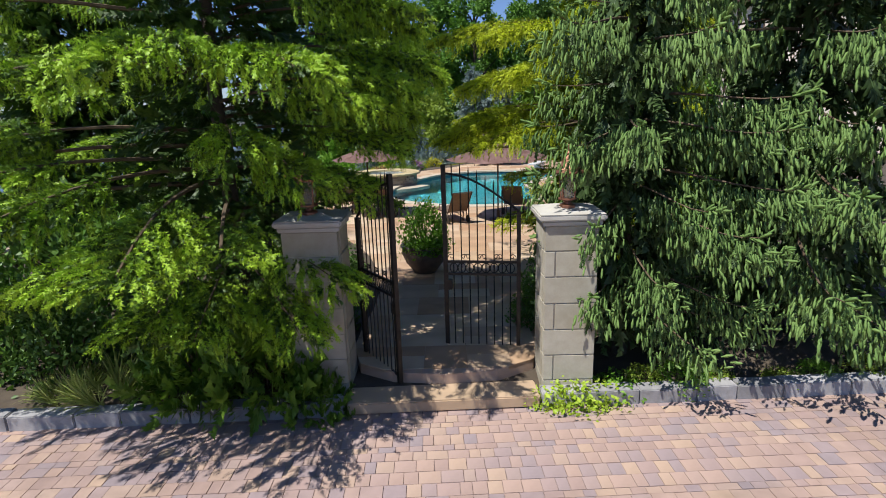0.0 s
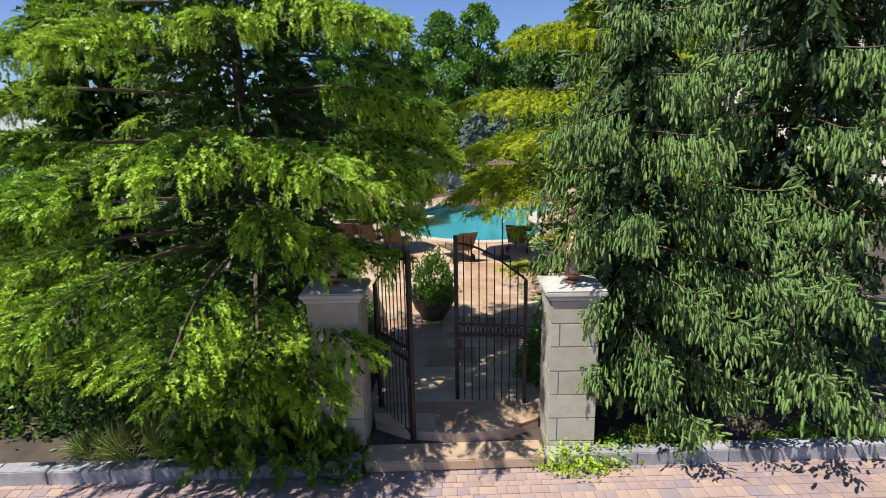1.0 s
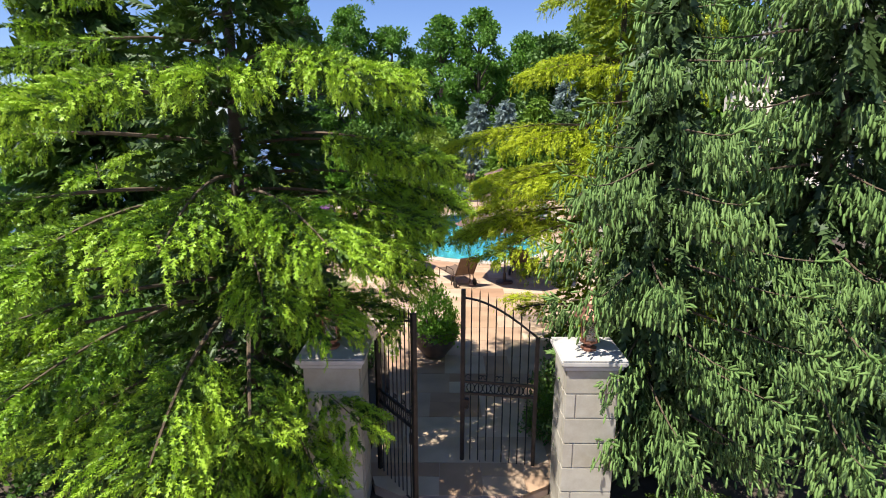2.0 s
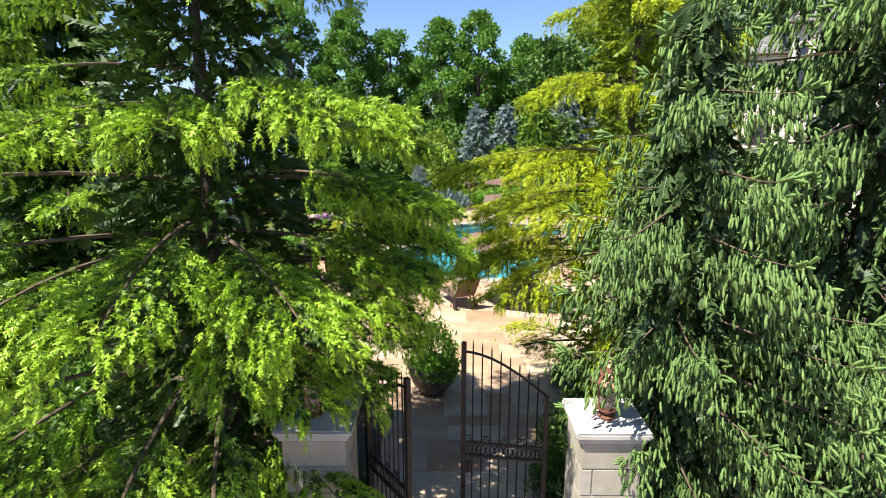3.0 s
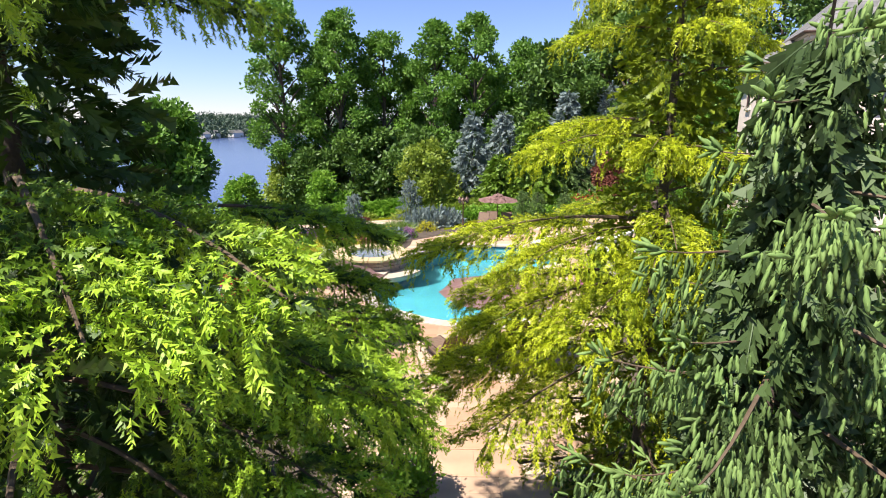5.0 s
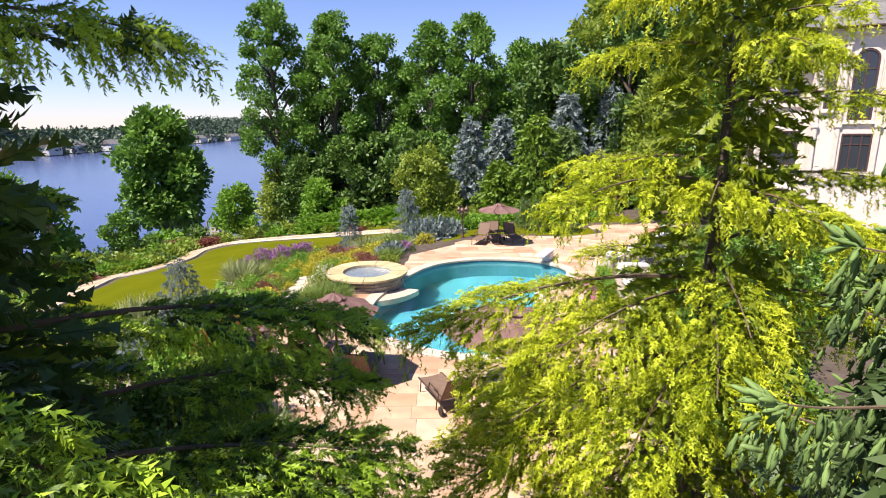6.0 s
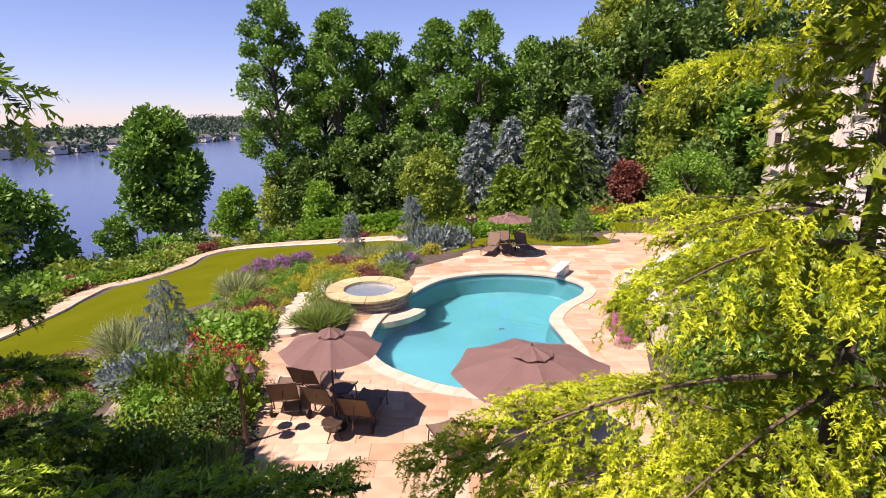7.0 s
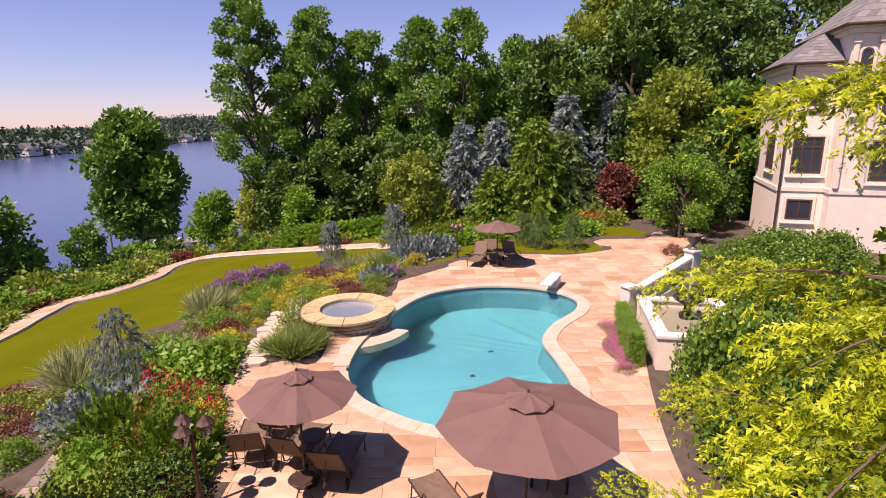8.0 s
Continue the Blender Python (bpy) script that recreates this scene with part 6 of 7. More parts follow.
# right of the patio: laurels, fountain garden
for x, y, s, t in [(6.6, 17.6, 2.6, 1.2), (7.0, 19.4, 2.8, 1.25), (8.2, 18.2, 3.0, 1.3), (7.6, 20.9, 2.4, 1.2), (9.0, 20.2, 3.0, 1.2), (9.6, 22.4, 2.8, 1.1), (6.2, 16.2, 2.2, 1.1), (10.6, 24.6, 2.8, 1.2), (11.6, 27.0, 2.6, 1.2), (13.0, 29.2, 2.8, 1.3), (14.6, 31.0, 3.0, 1.3),
                   (16.2, 32.6, 3.0, 1.3), (12.6, 25.6, 3.2, 1.4), (14.8, 28.0, 3.2, 1.4), (17.4, 30.6, 3.2, 1.4), (11.0, 21.0, 3.2, 1.3), (13.2, 23.0, 3.2, 1.4), (16.6, 26.0, 3.4, 1.4), (5.6, 14.2, 1.9, 1.1), (18.2, 34.2, 2.4, 1.2), (19.8, 33.2, 2.4, 1.2), (15.4, 34.2, 2.0, 1.0), (7.0, 14.8, 2.6, 1.2)]:
    plant("laurel", x, y, s * 0.9, t * (1.2 if x < 8.5 and 17 < y < 22 else 0.72))
for x, y, k, s in [(8.2, 28.4, "olive", 1.4), (8.8, 29.4, "olive", 1.5), (7.7, 27.4, "green", 1.1), (10.6, 30.0, "green", 1.6), (11.6, 31.4, "olive", 1.6), (13.2, 33.2, "green", 1.5), (10.0, 28.8, "yellow", 1.4), (9.6, 27.2, "olive", 1.3), (12.4, 34.6, "burgundy", 1.2)]:
    plant(k, x, y, s, 0.9)
for i in range(11):
    plant("pink", 5.32 + 0.06 * i + 0.15 * math.sin(i), 21.75 + 0.32 * i, 0.62, 0.9, z=0.0)


def clipped_hedge():
    h = empty("clipped_hedge", (5.95, 23.3, 0.0), "clipped upright box hedge beside the fountain", "hedge", rz=-11)
    rng = np.random.default_rng(31)
    n = 1500
    p = rng.uniform(-1, 1, size=(n, 3))
    ax = rng.integers(0, 3, n)
    p[np.arange(n), ax] = np.sign(p[np.arange(n), ax])
    d = p.copy()
    p[:, 2] = p[:, 2] * 0.5 + 0.5
    locs = p * np.array([0.22, 1.35, 1.0])
    me = strewn("foliage", FINE_CLUMP, locs, d + rng.normal(size=(n, 3)) * 0.6, rng.uniform(0.06, 0.11, n), rng)
    part("foliage", me, M["green"], h)
    bm = bmesh.new()
    box(bm, -0.19, -1.3, -0.02, 0.19, 1.3, 0.97, 0.05)
    part("inner_growth", bm, M["darkleaf"], h)


clipped_hedge()


# ---- fountain and balustrade ----
def fountain():
    f = empty("fountain_basin", (6.15, 21.75, 0), "white cast-stone fountain basin with water", "fountain", rz=-12)
    for name, b in (("basin_wall", (0, 0, 2.6, 0.34)), ("basin_wall", (0, 0.34, 0.34, 3.2)), ("basin_wall", (0, 3.2, 2.6, 3.54)), ("basin_wall", (2.26, 0.34, 2.6, 3.2))):
        bm = bmesh.new()
        box(bm, b[0] + 0.03, b[1] + 0.03, -0.1, b[2] - 0.03, b[3] - 0.03, 0.92)
        part(name, bm, M["stucco"], f)
        bm = bmesh.new()
        box(bm, b[0] - 0.02, b[1] - 0.02 if b[1] != 0.34 else b[1] + 0.025, 0.92, b[2] + 0.02, b[3] + 0.02 if b[3] != 3.2 else b[3] - 0.025, 1.02, 0.02)
        part("rim", bm, M["whitestone"], f)
    bm = bmesh.new()
    bm.faces.new([bm.verts.new(p) for p in ((0.3, 0.3, 0.75), (2.3, 0.3, 0.75), (2.3, 3.24, 0.75), (0.3, 3.24, 0.75))])
    part("water", bm, M["shallow"], f, "shallow grey-green water")
    bm = bmesh.new()
    lathe(bm, [(0.0, 0.3), (0.22, 0.3), (0.22, 0.8), (0.12, 0.9), (0.1, 1.15), (0.16, 1.2), (0.42, 1.36), (0.44, 1.42), (0.38, 1.40), (0.1, 1.28), (0.08, 1.5), (0, 1.55)], 20, (1.3, 2.3, 0))
    part("bowl", bm, M["iron"], f, "dark metal tazza bowl", True)


fountain()


def balustrade():
    b = empty("stair_balustrade", (6.95, 25.6, 0), "white cast-stone stair balustrade climbing from the patio", "balustrade", rz=-63)
    ln, n = 2.6, 8
    bm = bmesh.new()
    box(bm, -0.15, 0, 0.12, 0.15, ln, 0.34)
    for v in bm.verts:
        v.co.z += 0.30 * v.co.y
    part("plinth", bm, M["whitestone"], b)
    bm = bmesh.new()
    box(bm, -0.17, -0.1, 0.98, 0.17, ln + 0.1, 1.12, 0.02)
    for v in bm.verts:
        v.co.z += 0.30 * v.co.y
    part("handrail", bm, M["whitestone"], b)
    prof = [(0.07, 0), (0.07, 0.05), (0.045, 0.08), (0.06, 0.14), (0.095, 0.24), (0.08, 0.34), (0.045, 0.45), (0.04, 0.55), (0.06, 0.6), (0.07, 0.66)]
    bm = bmesh.new()
    lathe(bm, prof, 12)
    me = as_mesh(bm, "baluster", True)
    me.materials.append(M["whitestone"])
    for k in range(n):
        y = 0.3 + k * (ln - 0.6) / (n - 1)
        ob = part("baluster", me, None, b)
        ob.matrix_basis = pose(0, y, 0.33 + 0.30 * y)
    for y in (-0.25, ln + 0.25):
        bm = bmesh.new()
        z = 0.30 * max(y, 0)
        box(bm, -0.20, y - 0.20, -0.3, 0.20, y + 0.20, z + 1.2, 0.02)
        box(bm, -0.25, y - 0.25, z + 1.2, 0.25, y + 0.25, z + 1.30, 0.03)
        part("newel_post", bm, M["whitestone"], b)


balustrade()
bm = bmesh.new()
lathe(bm, [(0, 0), (0.18, 0), (0.18, 0.04), (0.07, 0.1), (0.06, 0.16), (0.2, 0.3), (0.27, 0.5), (0.30, 0.54), (0.26, 0.54), (0.2, 0.4), (0, 0.38)], 20, (9.49, 26.89, 2.155))
solid("stone_urn", bm, M["pot"], "dark stone urn on the newel post", "urn", smooth=True)


# ---- furniture ----
def umbrella(x, y, r, rim, peak, rz, label):
    u = empty("patio_umbrella", (x, y, 0), label, "umbrella", "patio umbrellas", rz=rz)
    n, bm = 8, bmesh.new()
    rings = []
    for f in (1.0, 0.66, 0.33, 0.12):
        ring = []
        for k in range(n * 3):
            a, s = 2 * math.pi * k / (n * 3), (k % 3) / 3
            c = math.cos(math.pi / n) / math.cos((a % (2 * math.pi / n)) - math.pi / n)
            sag = 0.05 * math.sin(math.pi * s) * f
            ring.append(bm.verts.new((r * f * c * math.cos(a), r * f * c * math.sin(a), rim + (peak - rim) * (1 - f) ** 0.9 - sag)))
        rings.append(ring)
    for a, b in zip(rings, rings[1:]):
        for k in range(n * 3):
            bm.faces.new((a[k], a[(k + 1) % (n * 3)], b[(k + 1) % (n * 3)], b[k]))
    bmesh.ops.solidify(bm, geom=bm.faces[:], thickness=0.006)
    part("canopy", bm, M["canvas"], u, "taupe canvas canopy")
    bm = bmesh.new()
    vr, tops = [], bm.verts.new((0, 0, peak + 0.09))
    for k in range(16):
        a = 2 * math.pi * k / 16
        vr.append(bm.verts.new((0.26 * r * math.cos(a), 0.26 * r * math.sin(a), peak - 0.06 + 0.025 * math.cos(k * math.pi))))
    for k in range(16):
        bm.faces.new((vr[k], vr[(k + 1) % 16], tops))
    bmesh.ops.solidify(bm, geom=bm.faces[:], thickness=0.005)
    part("vent", bm, M["canvas"], u, "small ruffled vent cap")
    bm = bmesh.new()
    lathe(bm, [(0, 0), (0.27, 0), (0.27, 0.03), (0.06, 0.07), (0.04, 0.3), (0, 0.3)], 20)
    part("base", bm, M["bronze"], u)
    bm = bmesh.new()
    tube(bm, [(0, 0, 0.05), (0, 0, peak + 0.08)], 0.024, 8)
    part("pole", bm, M["bronze"], u)
    bm = bmesh.new()
    lathe(bm, [(0, 0), (0.028, 0.01), (0.02, 0.05), (0, 0.07)], 8, (0, 0, peak + 0.08))
    part("finial", bm, M["bronze"], u)
    for k in range(n):
        a = 2 * math.pi * k / n
        bm = bmesh.new()
        tube(bm, [(0, 0, peak - 0.05), (0.98 * r * math.cos(a), 0.98 * r * math.sin(a), rim - 0.03)], 0.009, 5)
        part("rib", bm, M["bronze"], u)
        bm = bmesh.new()
        tube(bm, [(0, 0, rim - 0.05), (0.5 * r * math.cos(a), 0.5 * r * math.sin(a), (rim + peak) / 2 - 0.06)], 0.007, 5)
        part("strut", bm, M["bronze"], u)
    return u


umbrella(-2.5, 17.4, 1.10, 1.88, 2.26, 12, "open taupe canvas umbrella over sun loungers")
umbrella(1.62, 16.3, 1.58, 1.88, 2.30, 5, "large open taupe canvas umbrella at the pool's edge")
umbrella(3.15, 33.0, 1.15, 1.84, 2.15, 20, "open taupe canvas umbrella beyond the pool")


def lounger(m, back=58):
    """A sun lounger, foot towards +y: rails, legs, wheels, slung seat and raised back."""
    l = empty("sun_lounger", (0, 0, 0), "brown sling sun lounger with raised back", "sun lounger", "sun loungers")
    w, ln, h = 0.31, 1.25, 0.33
    for sx in (-w, w):
        bm = bmesh.new()
        tube(bm, [(sx, 0, h), (sx, ln, h), (sx * 0.9, ln + 0.05, h - 0.02)], 0.018, 7)
        part("rail", bm, M["bronze"], l)
        for y in (0.18, ln - 0.15):
            bm = bmesh.new()
            tube(bm, [(sx, y, h), (sx, y + 0.06, 0.0)], 0.016, 6)
            part("leg", bm, M["bronze"], l)
        bm = bmesh.new()
        tube(bm, [(sx * 1.06, 0.05, h), (sx * 1.06, 0.1, h + 0.2), (sx * 1.06, 0.55, h + 0.2), (sx * 1.06, 0.62, h)], 0.014, 6)
        part("armrest", bm, M["bronze"], l)
        bm = bmesh.new()
        tube(bm, [(sx * 1.0, -0.06, 0.11), (sx * 1.12, -0.06, 0.11)], 0.11, 14)
        part("wheel", bm, M["iron"], l, "dark rubber wheel")
        bm = bmesh.new()
        tube(bm, [(sx, 0.02, h), (sx, -0.06, 0.11)], 0.014, 6)
        part("wheel_strut", bm, M["bronze"], l)
    c, s = math.cos(radians(back)), math.sin(radians(back))
    bm = bmesh.new()
    box(bm, -w, 0.02, h - 0.006, w, ln, h + 0.006)
    bmesh.ops.subdivide_edges(bm, edges=[e for e in bm.edges if e.calc_length() > 0.5], cuts=4)
    for v in bm.verts:
        v.co.z -= 0.03 * (1 - (v.co.x / w) ** 2)
    part("seat_sling", bm, M["sling"], l)
    bm = bmesh.new()
    q = 0.72
    v = [bm.verts.new((sx * 0.96, -c * d + off * s, h + s * d + off * c)) for off in (0, 0.012) for sx, d in ((-w, 0.02), (w, 0.02), (w, q), (-w, q))]
    for f in ((0, 1, 2, 3), (7, 6, 5, 4), (0, 4, 5, 1), (1, 5, 6, 2), (2, 6, 7, 3), (3, 7, 4, 0)):
        bm.faces.new([v[i] for i in f])
    part("back_sling", bm, M["sling"], l)
    bm = bmesh.new()
    tube(bm, [(-w, 0, h), (-w, -c * (q + 0.03), h + s * (q + 0.03)), (w, -c * (q + 0.03), h + s * (q + 0.03)), (w, 0, h)], 0.018, 7)
    part("back_frame", bm, M["bronze"], l)
    bm = bmesh.new()
    tube(bm, [(0, -c * 0.45, h + s * 0.45), (0, -0.42, 0.25), (0, 0.15, h)], 0.012, 5)
    part("back_stay", bm, M["bronze"], l)
    l.matrix_basis = m
    return l


first = lounger(pose(-3.75, 17.95, 0, 0, 0, 8))
for x, y, rz in ((-3.45, 18.75, -8), (-2.85, 17.75, -15), (-1.95, 17.25, -10), (0.35, 15.9, 25), (2.2, 17.0, -20), (2.4, 33.9, 160), (3.9, 34.0, 195), (3.0, 34.3, 180)):
    copy_thing(first, pose(x, y, 0, 0, 0, rz))


def side_table(x, y, r=0.26, h=0.5):
    t = empty("side_table", (x, y, 0), "small round dark metal side table", "side table", "side tables")
    bm = bmesh.new()
    lathe(bm, [(0, h - 0.02), (r, h - 0.02), (r + 0.01, h), (r, h + 0.012), (0, h + 0.012)], 20)
    part("tabletop", bm, M["bronze"], t)
    for k in range(3):
        a = k * 2.1
        bm = bmesh.new()
        tube(bm, [(0.6 * r * math.cos(a), 0.6 * r * math.sin(a), h - 0.02), (0.35 * r * math.cos(a), 0.35 * r * math.sin(a), h * 0.5), (0.9 * r * math.cos(a), 0.9 * r * math.sin(a), 0)], 0.012, 6)
        part("leg", bm, M["bronze"], t)


side_table(-2.45, 18.0, 0.27, 0.62)
side_table(-2.45, 16.9, 0.22, 0.42)
side_table(3.3, 33.7, 0.3, 0.6)


def lamp_post(x, y):
    l = empty("lamp_post", (x, y, ground_z(x, y) - 0.05), "bronze lamp post with three bell-roofed lanterns", "street lamp")
    bm = bmesh.new()
    lathe(bm, [(0, 0), (0.12, 0), (0.12, 0.08), (0.07, 0.14), (0.05, 0.5), (0.035, 0.55), (0.032, 1.55), (0.05, 1.58), (0.03, 1.62), (0, 1.64)], 12)
    part("post", bm, M["bronze"], l, smooth=True)
    for k in range(3):
        a = 0.4 + k * 2.094
        ox, oy = 0.24 * math.cos(a), 0.24 * math.sin(a)
        bm = bmesh.new()
        tube(bm, [(0, 0, 1.45), (ox * 0.6, oy * 0.6, 1.38), (ox, oy, 1.45)], 0.014, 6)
        part("arm", bm, M["bronze"], l)
        bm = bmesh.new()
        lathe(bm, [(0, 0), (0.05, 0), (0.07, 0.03), (0.12, 0.24), (0, 0.24)], 6, (ox, oy, 1.45))
        part("lantern", bm, M["lampglass"], l, "tapered lantern glass")
        bm = bmesh.new()
        lathe(bm, [(0.0, 0.23), (0.16, 0.23), (0.165, 0.25), (0.10, 0.31), (0.05, 0.37), (0.02, 0.40), (0.015, 0.46), (0, 0.47)], 8, (ox, oy, 1.45))
        part("roof", bm, M["bronze"], l, "bell-shaped lantern roof")
        for q in range(4):
            b = q * math.pi / 2
            bm = bmesh.new()
            tube(bm, [(ox + 0.06 * math.cos(b), oy + 0.06 * math.sin(b), 1.46), (ox + 0.125 * math.cos(b), oy + 0.125 * math.sin(b), 1.69)], 0.006, 4)
            part("lantern_bar", bm, M["bronze"], l)


lamp_post(-4.25, 16.75)
lamp_post(1.3, 34.6)


def diving_board():
    d = empty("diving_board", (4.9, 29.2, 0), "short white diving board over the pool's end", "diving board", rz=62)
    bm = bmesh.new()
    box(bm, -0.9, -0.23, 0.40, 0.95, 0.23, 0.46, 0.02)
    part("board", bm, M["white_paint"], d)
    bm = bmesh.new()
    box(bm, 0.05, -0.2, -0.02, 0.8, 0.2, 0.395, 0.05)
    part("stand", bm, M["white_paint"], d)


diving_board()


def planter(x, y):
    p = empty("clay_planter", (x, y, 0), "big dark glazed bowl planter in the path", "planter")
    bm = bmesh.new()
    lathe(bm, [(0, 0), (0.24, 0), (0.26, 0.04), (0.40, 0.22), (0.48, 0.42), (0.47, 0.52), (0.51, 0.56), (0.50, 0.60), (0.44, 0.60), (0.42, 0.52), (0, 0.50)], 28)
    part("pot", bm, M["pot"], p, smooth=True)
    plant("green", x, y, 1.0, 1.7, z=0.5, label="upright leafy shrub growing in the planter")
    plant("hosta", x + 0.1, y - 0.15, 0.75, 0.7, z=0.5, label="broad-leaved trailing plant in the planter")


planter(-0.43, 10.9)


# low curved garden wall of stacked stone
def low_wall():
    w = empty("garden_wall", (0, 0, 0), "low curved wall of stacked stone in the bed", "garden wall")
    rng = random.Random(9)
    for row in range(4):
        a = rng.uniform(0, 0.1)
        while a < 5.2:
            ln = rng.uniform(0.22, 0.5)
            x, y = -7.75 - 0.05 * a - 0.02 * a * a, 15.6 + a * 0.98
            bm = bmesh.new()
            box(bm, -0.17 - rng.uniform(0, 0.02), 0.004, 0, 0.17 + rng.uniform(0, 0.02), ln - 0.006, 0.126, 0.015)
            ob = part("stone", bm, M["spawall"], w)
            ob.matrix_basis = pose(x, y, -0.65 + row * 0.13, 0, 0, 3 + 2.2 * a)
            a += ln


low_wall()


# stepping slabs beside the hot tub
def stepping_slabs():
    rng = random.Random(12)
    for k in range(9):
        y = 22.75 + k * 0.60
        x = -5.45 + 0.18 * math.sin(k * 0.6) + 0.02 * k
        bm = bmesh.new()
        w, d = rng.uniform(0.55, 0.72), rng.uniform(0.25, 0.28)
        loop = [(w * math.cos(t) * rng.uniform(0.92, 1.05), d * (1 if math.sin(t) > 0 else -1) * abs(math.sin(t)) ** 0.4 * rng.uniform(0.95, 1.03)) for t in np.linspace(0, 2 * math.pi, 13)[:-1]]
        lo, hi = [bm.verts.new((*p, -0.25)) for p in loop], [bm.verts.new((*p, 0.0)) for p in loop]
        bm.faces.new(hi)
        for i in range(12):
            bm.faces.new((lo[i], lo[(i + 1) % 12], hi[(i + 1) % 12], hi[i]))
        s = solid("stepping_stone", bm, M["coping"], "irregular pale stepping slab beside the hot tub", "stepping stone", "stepping slabs")
        s.matrix_basis = pose(x, y, max(ground_z(x, y), -0.3) + 0.10, 0, 0, rng.uniform(-8, 8))


stepping_slabs()


# dock with piles
def dock():
    d = empty("boat_dock", (-33.5, 82.0, WATER_Z), "small weathered wooden boat dock with piles", "dock", rz=15)
    for k in range(14):
        bm = bmesh.new()
        box(bm, -1.0, k * 0.6, 0.75, 1.0, k * 0.6 + 0.55, 0.83)
        part("plank", bm, M["wood"], d)
    for x in (-1.1, 1.1):
        for y in (0.2, 4.2, 8.2):
            bm = bmesh.new()
            tube(bm, [(x, y, -3), (x, y, 2.2)], 0.15, 8)
            part("pile", bm, M["wood"], d)
    b = bmesh.new()
    box(b, -5.5, 2.0, -0.3, -1.6, 4.0, 0.9, 0.3)
    box(b, -4.5, 2.3, 0.9, -2.5, 3.7, 1.7, 0.2)
    bo = solid("motor_boat", b, M["white_paint"], "small white motor boat moored at the dock", "boat")
    bo.matrix_basis = pose(-33.5, 82.0, WATER_Z, 0, 0, 15)
    for i, (x, y) in enumerate([(-43, 78), (-44.5, 82), (-46, 79), (-40.5, 84)]):
        b = bmesh.new()
        tube(b, [(0, 0, -3), (0, 0, 2.4)], 0.16, 8)
        s = solid("mooring_pile", b, M["wood"], "weathered wooden mooring pile in the lake", "pile", "mooring piles")
        s.matrix_basis = pose(x, y, WATER_Z)


dock()


# ---- paving, piece by piece ----
from mathutils.geometry import delaunay_2d_cdt


def flag_cells(x0, y0, x1, y1, seed):
    """Irregular courses of rectangular slabs."""
    rng, y, cells = random.Random(seed), y0, []
    while y < y1:
        h, x = rng.uniform(0.45, 0.85), x0 + rng.uniform(-0.8, 0)
        while x < x1:
            w = rng.uniform(0.5, 1.15)
            if rng.random() < 0.35 and h > 0.6:
                m = h * rng.uniform(0.4, 0.6)
                cells += [(x, y, x + w, y + m), (x, y + m, x + w, y + h)]
            else:
                cells.append((x, y, x + w, y + h))
            x += w
        y += h
    return cells


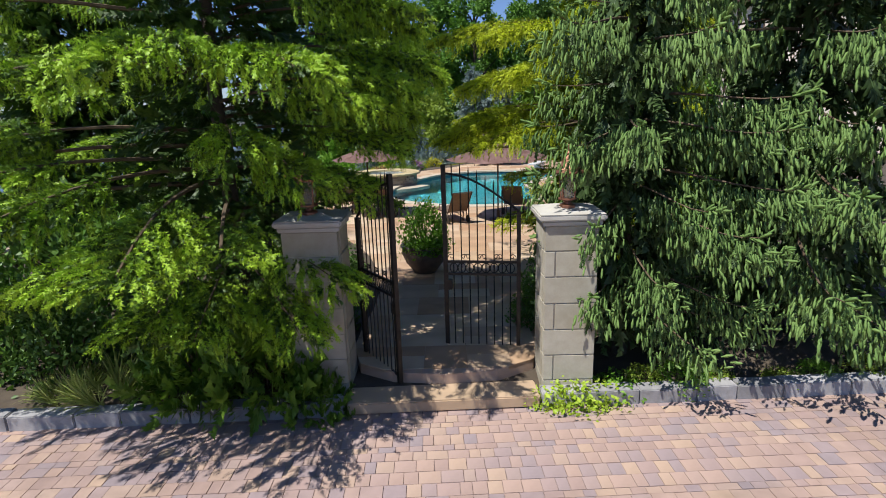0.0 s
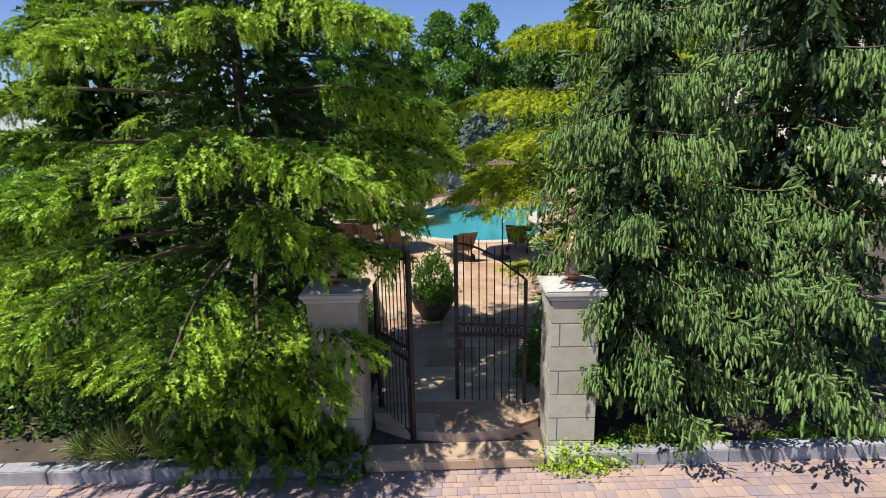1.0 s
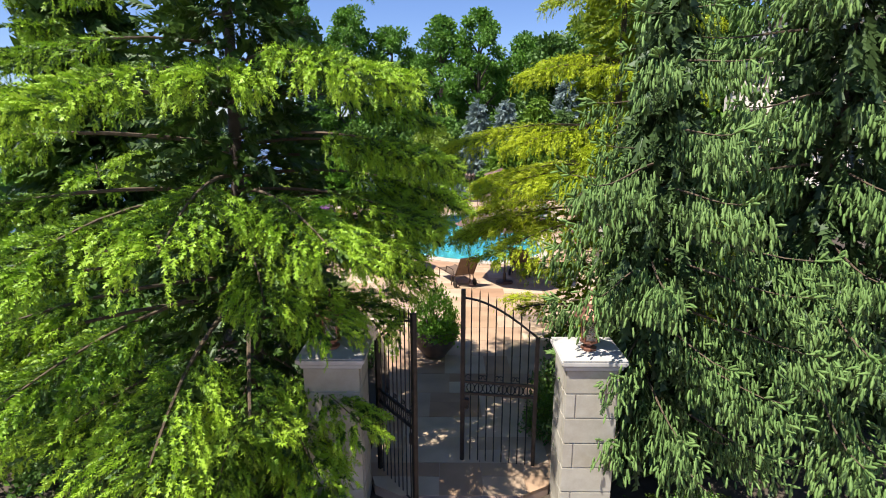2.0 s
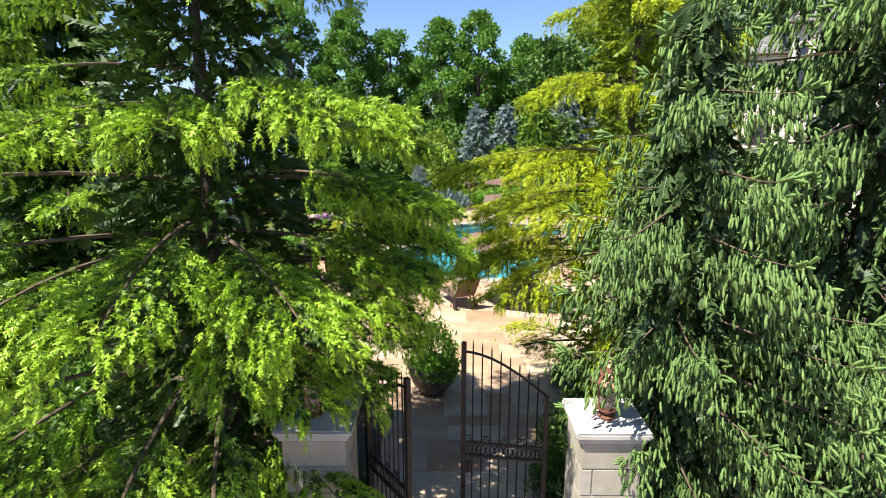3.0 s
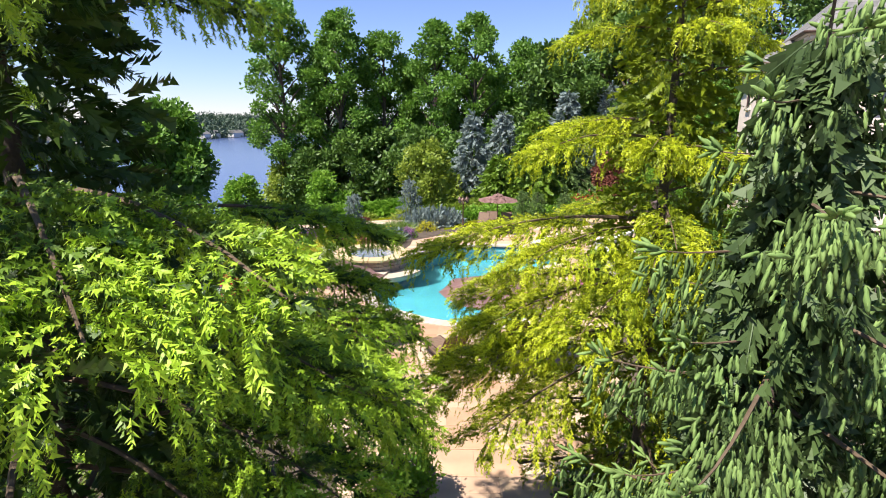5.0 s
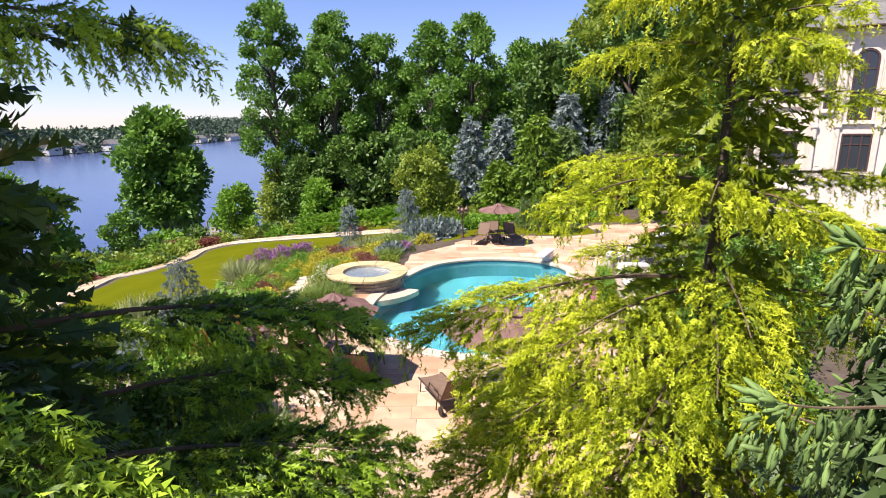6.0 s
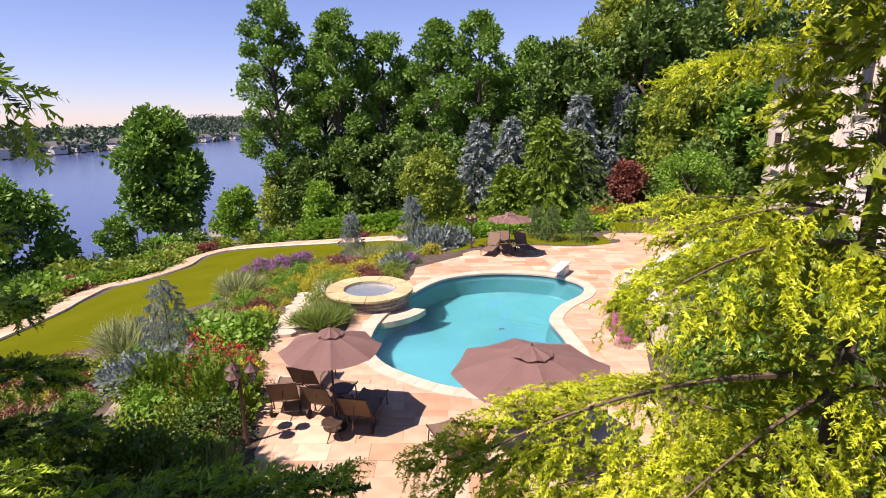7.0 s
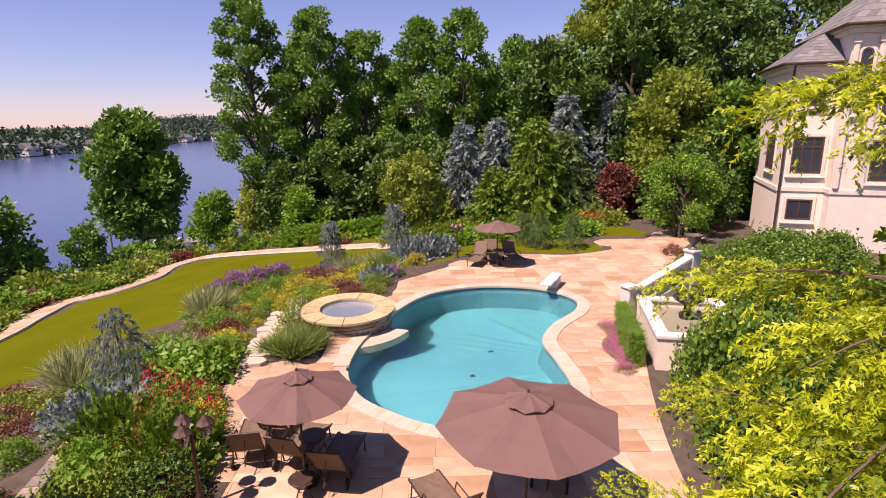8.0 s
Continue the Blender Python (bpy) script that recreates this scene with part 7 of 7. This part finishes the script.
def paved(name, cells, keep, z, thick, mat_near, mat_far, near, parent, joint, angle=0.0, loops=()):
    """Slabs cut to an area; those with near(x, y) become parts, the rest one joined part."""
    far_v, far_t, count = [], [], 0
    ca, sa = math.cos(angle), math.sin(angle)
    for (x0, y0, x1, y1) in cells:
        g = joint / 2
        n = 4
        ring = [(x0 + g + (x1 - x0 - joint) * q / n, y0 + g) for q in range(n)] + [(x1 - g, y0 + g + (y1 - y0 - joint) * q / n) for q in range(n)] + \
               [(x1 - g - (x1 - x0 - joint) * q / n, y1 - g) for q in range(n)] + [(x0 + g, y1 - g - (y1 - y0 - joint) * q / n) for q in range(n)]
        pts = [(px * ca - py * sa, px * sa + py * ca) for px, py in ring]
        ok = keep(np.array([p[0] for p in pts]), np.array([p[1] for p in pts]))
        if not ok.any():
            continue
        if ok.all():
            poly = [pts[i] for i in (0, n, 2 * n, 3 * n)]
            pieces = [([poly[0], poly[1], poly[2], poly[3]], [(0, 1, 2), (0, 2, 3)], [0, 1, 2, 3])]
        else:
            allp, edges, k = [Vector(p) for p in pts], [(i, (i + 1) % len(pts)) for i in range(len(pts))], len(pts)
            cx, cy = sum(p[0] for p in pts) / len(pts), sum(p[1] for p in pts) / len(pts)
            for lp in loops:
                near_seg = np.hypot(lp[:, 0] - cx, lp[:, 1] - cy) < 2.6
                for i in np.nonzero(near_seg)[0]:
                    j = (i + 1) % len(lp)
                    edges.append((len(allp), len(allp) + 1))
                    allp += [Vector(lp[i]), Vector(lp[j])]
            v, e, f, *_ = delaunay_2d_cdt(allp, edges, [], 0, 1e-5)
            v = np.array([tuple(q) for q in v])
            tri = np.array([q for q in f if len(q) == 3])
            if not len(tri):
                continue
            c = v[tri].mean(1)
            un_x, un_y = c[:, 0] * ca + c[:, 1] * sa, -c[:, 0] * sa + c[:, 1] * ca
            good = keep(c[:, 0], c[:, 1]) & (un_x > x0) & (un_x < x1) & (un_y > y0) & (un_y < y1)
            tri = tri[good]
            if not len(tri):
                continue
            pieces = [([tuple(q) for q in v], [tuple(t) for t in tri], None)]
        for poly, tris, border in pieces:
            used = sorted({i for t in tris for i in t})
            remap = {u: i for i, u in enumerate(used)}
            poly = [poly[u] for u in used]
            tris = [tuple(remap[i] for i in t) for t in tris]
            count_e = {}
            for t in tris:
                for a, b in ((t[0], t[1]), (t[1], t[2]), (t[2], t[0])):
                    count_e[(a, b)] = 1
            rim = [(a, b) for a, b in count_e if (b, a) not in count_e]
            n0 = len(poly)
            lift = random.Random(int(x0 * 991 + y0 * 577)).uniform(-0.003, 0.003)
            verts = [(x, y, z + lift) for x, y in poly] + [(x, y, z - thick) for x, y in poly]
            faces = list(tris) + [q for a, b in rim for q in ((a, a + n0, b + n0), (a, b + n0, b))]
            mx, my = sum(p[0] for p in poly) / n0, sum(p[1] for p in poly) / n0
            if near(mx, my) and count < 300:
                me = np_mesh("slab", [(a - mx, b - my, c) for a, b, c in verts], faces)
                ob = part(name, me, M[mat_near], parent)
                ob.location = (mx, my, 0)
                count += 1
            else:
                k = len(far_v)
                far_v += verts
                far_t += [tuple(i + k for i in q) for q in faces]
    if far_v:
        ob = part(name + "_rest", np_mesh(name + "_rest", far_v, far_t), M[mat_far], parent)
        tagged(ob, kind="stuff")


HOLE = grown(POOL, 0.40)


def on_patio(x, y):
    return inside(PATIO, x, y) & ~inside(HOLE, x, y)


def slab_under(area, hole, z, thick):
    pts = [Vector(p) for p in area] + [Vector(p) for p in hole]
    n, m = len(area), len(hole)
    edges = [(i, (i + 1) % n) for i in range(n)] + [(n + i, n + (i + 1) % m) for i in range(m)]
    v, e, f, *_ = delaunay_2d_cdt(pts, edges, [], 0, 1e-5)
    v, f = np.array([tuple(q) for q in v]), np.array([q for q in f if len(q) == 3])
    c = v[f].mean(1)
    f = f[inside(area, c[:, 0], c[:, 1]) & ~inside(hole, c[:, 0], c[:, 1])]
    k = len(v)
    top = np.c_[v, np.full(k, z)]
    low = np.c_[v, np.full(k, z - thick)]
    rim = []
    for lo, size in ((0, n), (n, m)):
        for i in range(size):
            a, b = lo + i, lo + (i + 1) % size
            rim += [(a, a + k, b + k), (a, b + k, b)]
    return np_mesh("bedding", np.concatenate([top, low]), np.concatenate([f, np.array(rim)]))


patio = empty("patio", (0, 0, 0), "pinkish sandstone flag patio round the pool", "patio", kind="structure")
part("bedding", slab_under(PATIO, grown(POOL, 0.03), -0.012, 0.7), M["joint"], patio, "sandy joints")
paved("flagstone", flag_cells(-8, 6.4, 20, 43, 5), on_patio, 0.0, 0.05, "flag", "flag_far", lambda x, y: 7 < y < 33, patio, 0.007, 0.0, (PATIO, HOLE))


def lake_path():
    """The curving stone-edged path along the lawn."""
    p = empty("garden_path", (0, 0, 0), "narrow curving sandstone path round the lawn", "path", kind="structure")
    n = len(PATH_LINE)
    t = unit(np.gradient(PATH_LINE, axis=0))
    side = np.stack([-t[:, 1], t[:, 0]], 1)
    fv, ft = [], []
    for i in range(0, n - 1):
        for q in range(3):
            f0, f1 = q / 3, (q + 1) / 3
            a, b = PATH_LINE[i] * (1 - f0) + PATH_LINE[i + 1] * f0, PATH_LINE[i] * (1 - f1) + PATH_LINE[i + 1] * f1
            s0, s1 = side[i] * (1 - f0) + side[i + 1] * f0, side[i] * (1 - f1) + side[i + 1] * f1
            k = len(fv)
            for w, (c, s) in ((-0.62, (a, s0)), (0.62, (a, s0)), (0.62, (b, s1)), (-0.62, (b, s1))):
                x, y = c + s * w
                fv.append((x, y))
            ft += [(k, k + 2, k + 1), (k, k + 3, k + 2)]
    fv = np.array(fv)
    zs = height(fv[:, 0], fv[:, 1])
    top = np.c_[fv, zs + 0.10]
    part("paving_rest", np_mesh("paving_rest", top, np.array(ft)), M["flag_far"], p)
    for sgn, wd in ((-1, 0.66), (1, 0.66)):
        bm = bmesh.new()
        e = PATH_LINE + side * wd * sgn
        ez = height(e[:, 0], e[:, 1])
        tube(bm, [(x, y, zz + 0.05) for (x, y), zz in zip(e, ez)], 0.09, 6)
        part("edging", bm, M["coping"], p)


lake_path()

drive = empty("driveway", (0, 0, 0), "driveway of tumbled pink, tan and grey pavers", "driveway", kind="structure")
bm = bmesh.new()
q = [(-14, -14), (14, -14), (14, kerb_y(14) + 0.02), (-14, kerb_y(-14) + 0.02)]
lo, hi = [bm.verts.new((*p, -0.6)) for p in q], [bm.verts.new((*p, -0.31)) for p in q]
bm.faces.new(hi)
for i in range(4):
    bm.faces.new((lo[i], lo[(i + 1) % 4], hi[(i + 1) % 4], hi[i]))
part("bedding", bm, M["drive_bed"], drive, "sand-filled joints")


def paver_cells():
    rng, y, cells = random.Random(8), 2.6, []
    while y < 5.86:
        h, x = rng.choice((0.15, 0.15, 0.10, 0.19)), -8.5 + rng.uniform(0, 0.2)
        while x < 9:
            w = rng.choice((0.12, 0.15, 0.19, 0.23, 0.15))
            cells.append((x, y, x + w, y + h))
            x += w
        y += h
    return cells


paved("paver", paver_cells(), lambda x, y: y < kerb_y(x) + 0.12, -0.30, 0.05, "paver", "paver_far", lambda x, y: -1.2 < x < 3.6 and y > 4.4, drive, 0.008, 0.038)
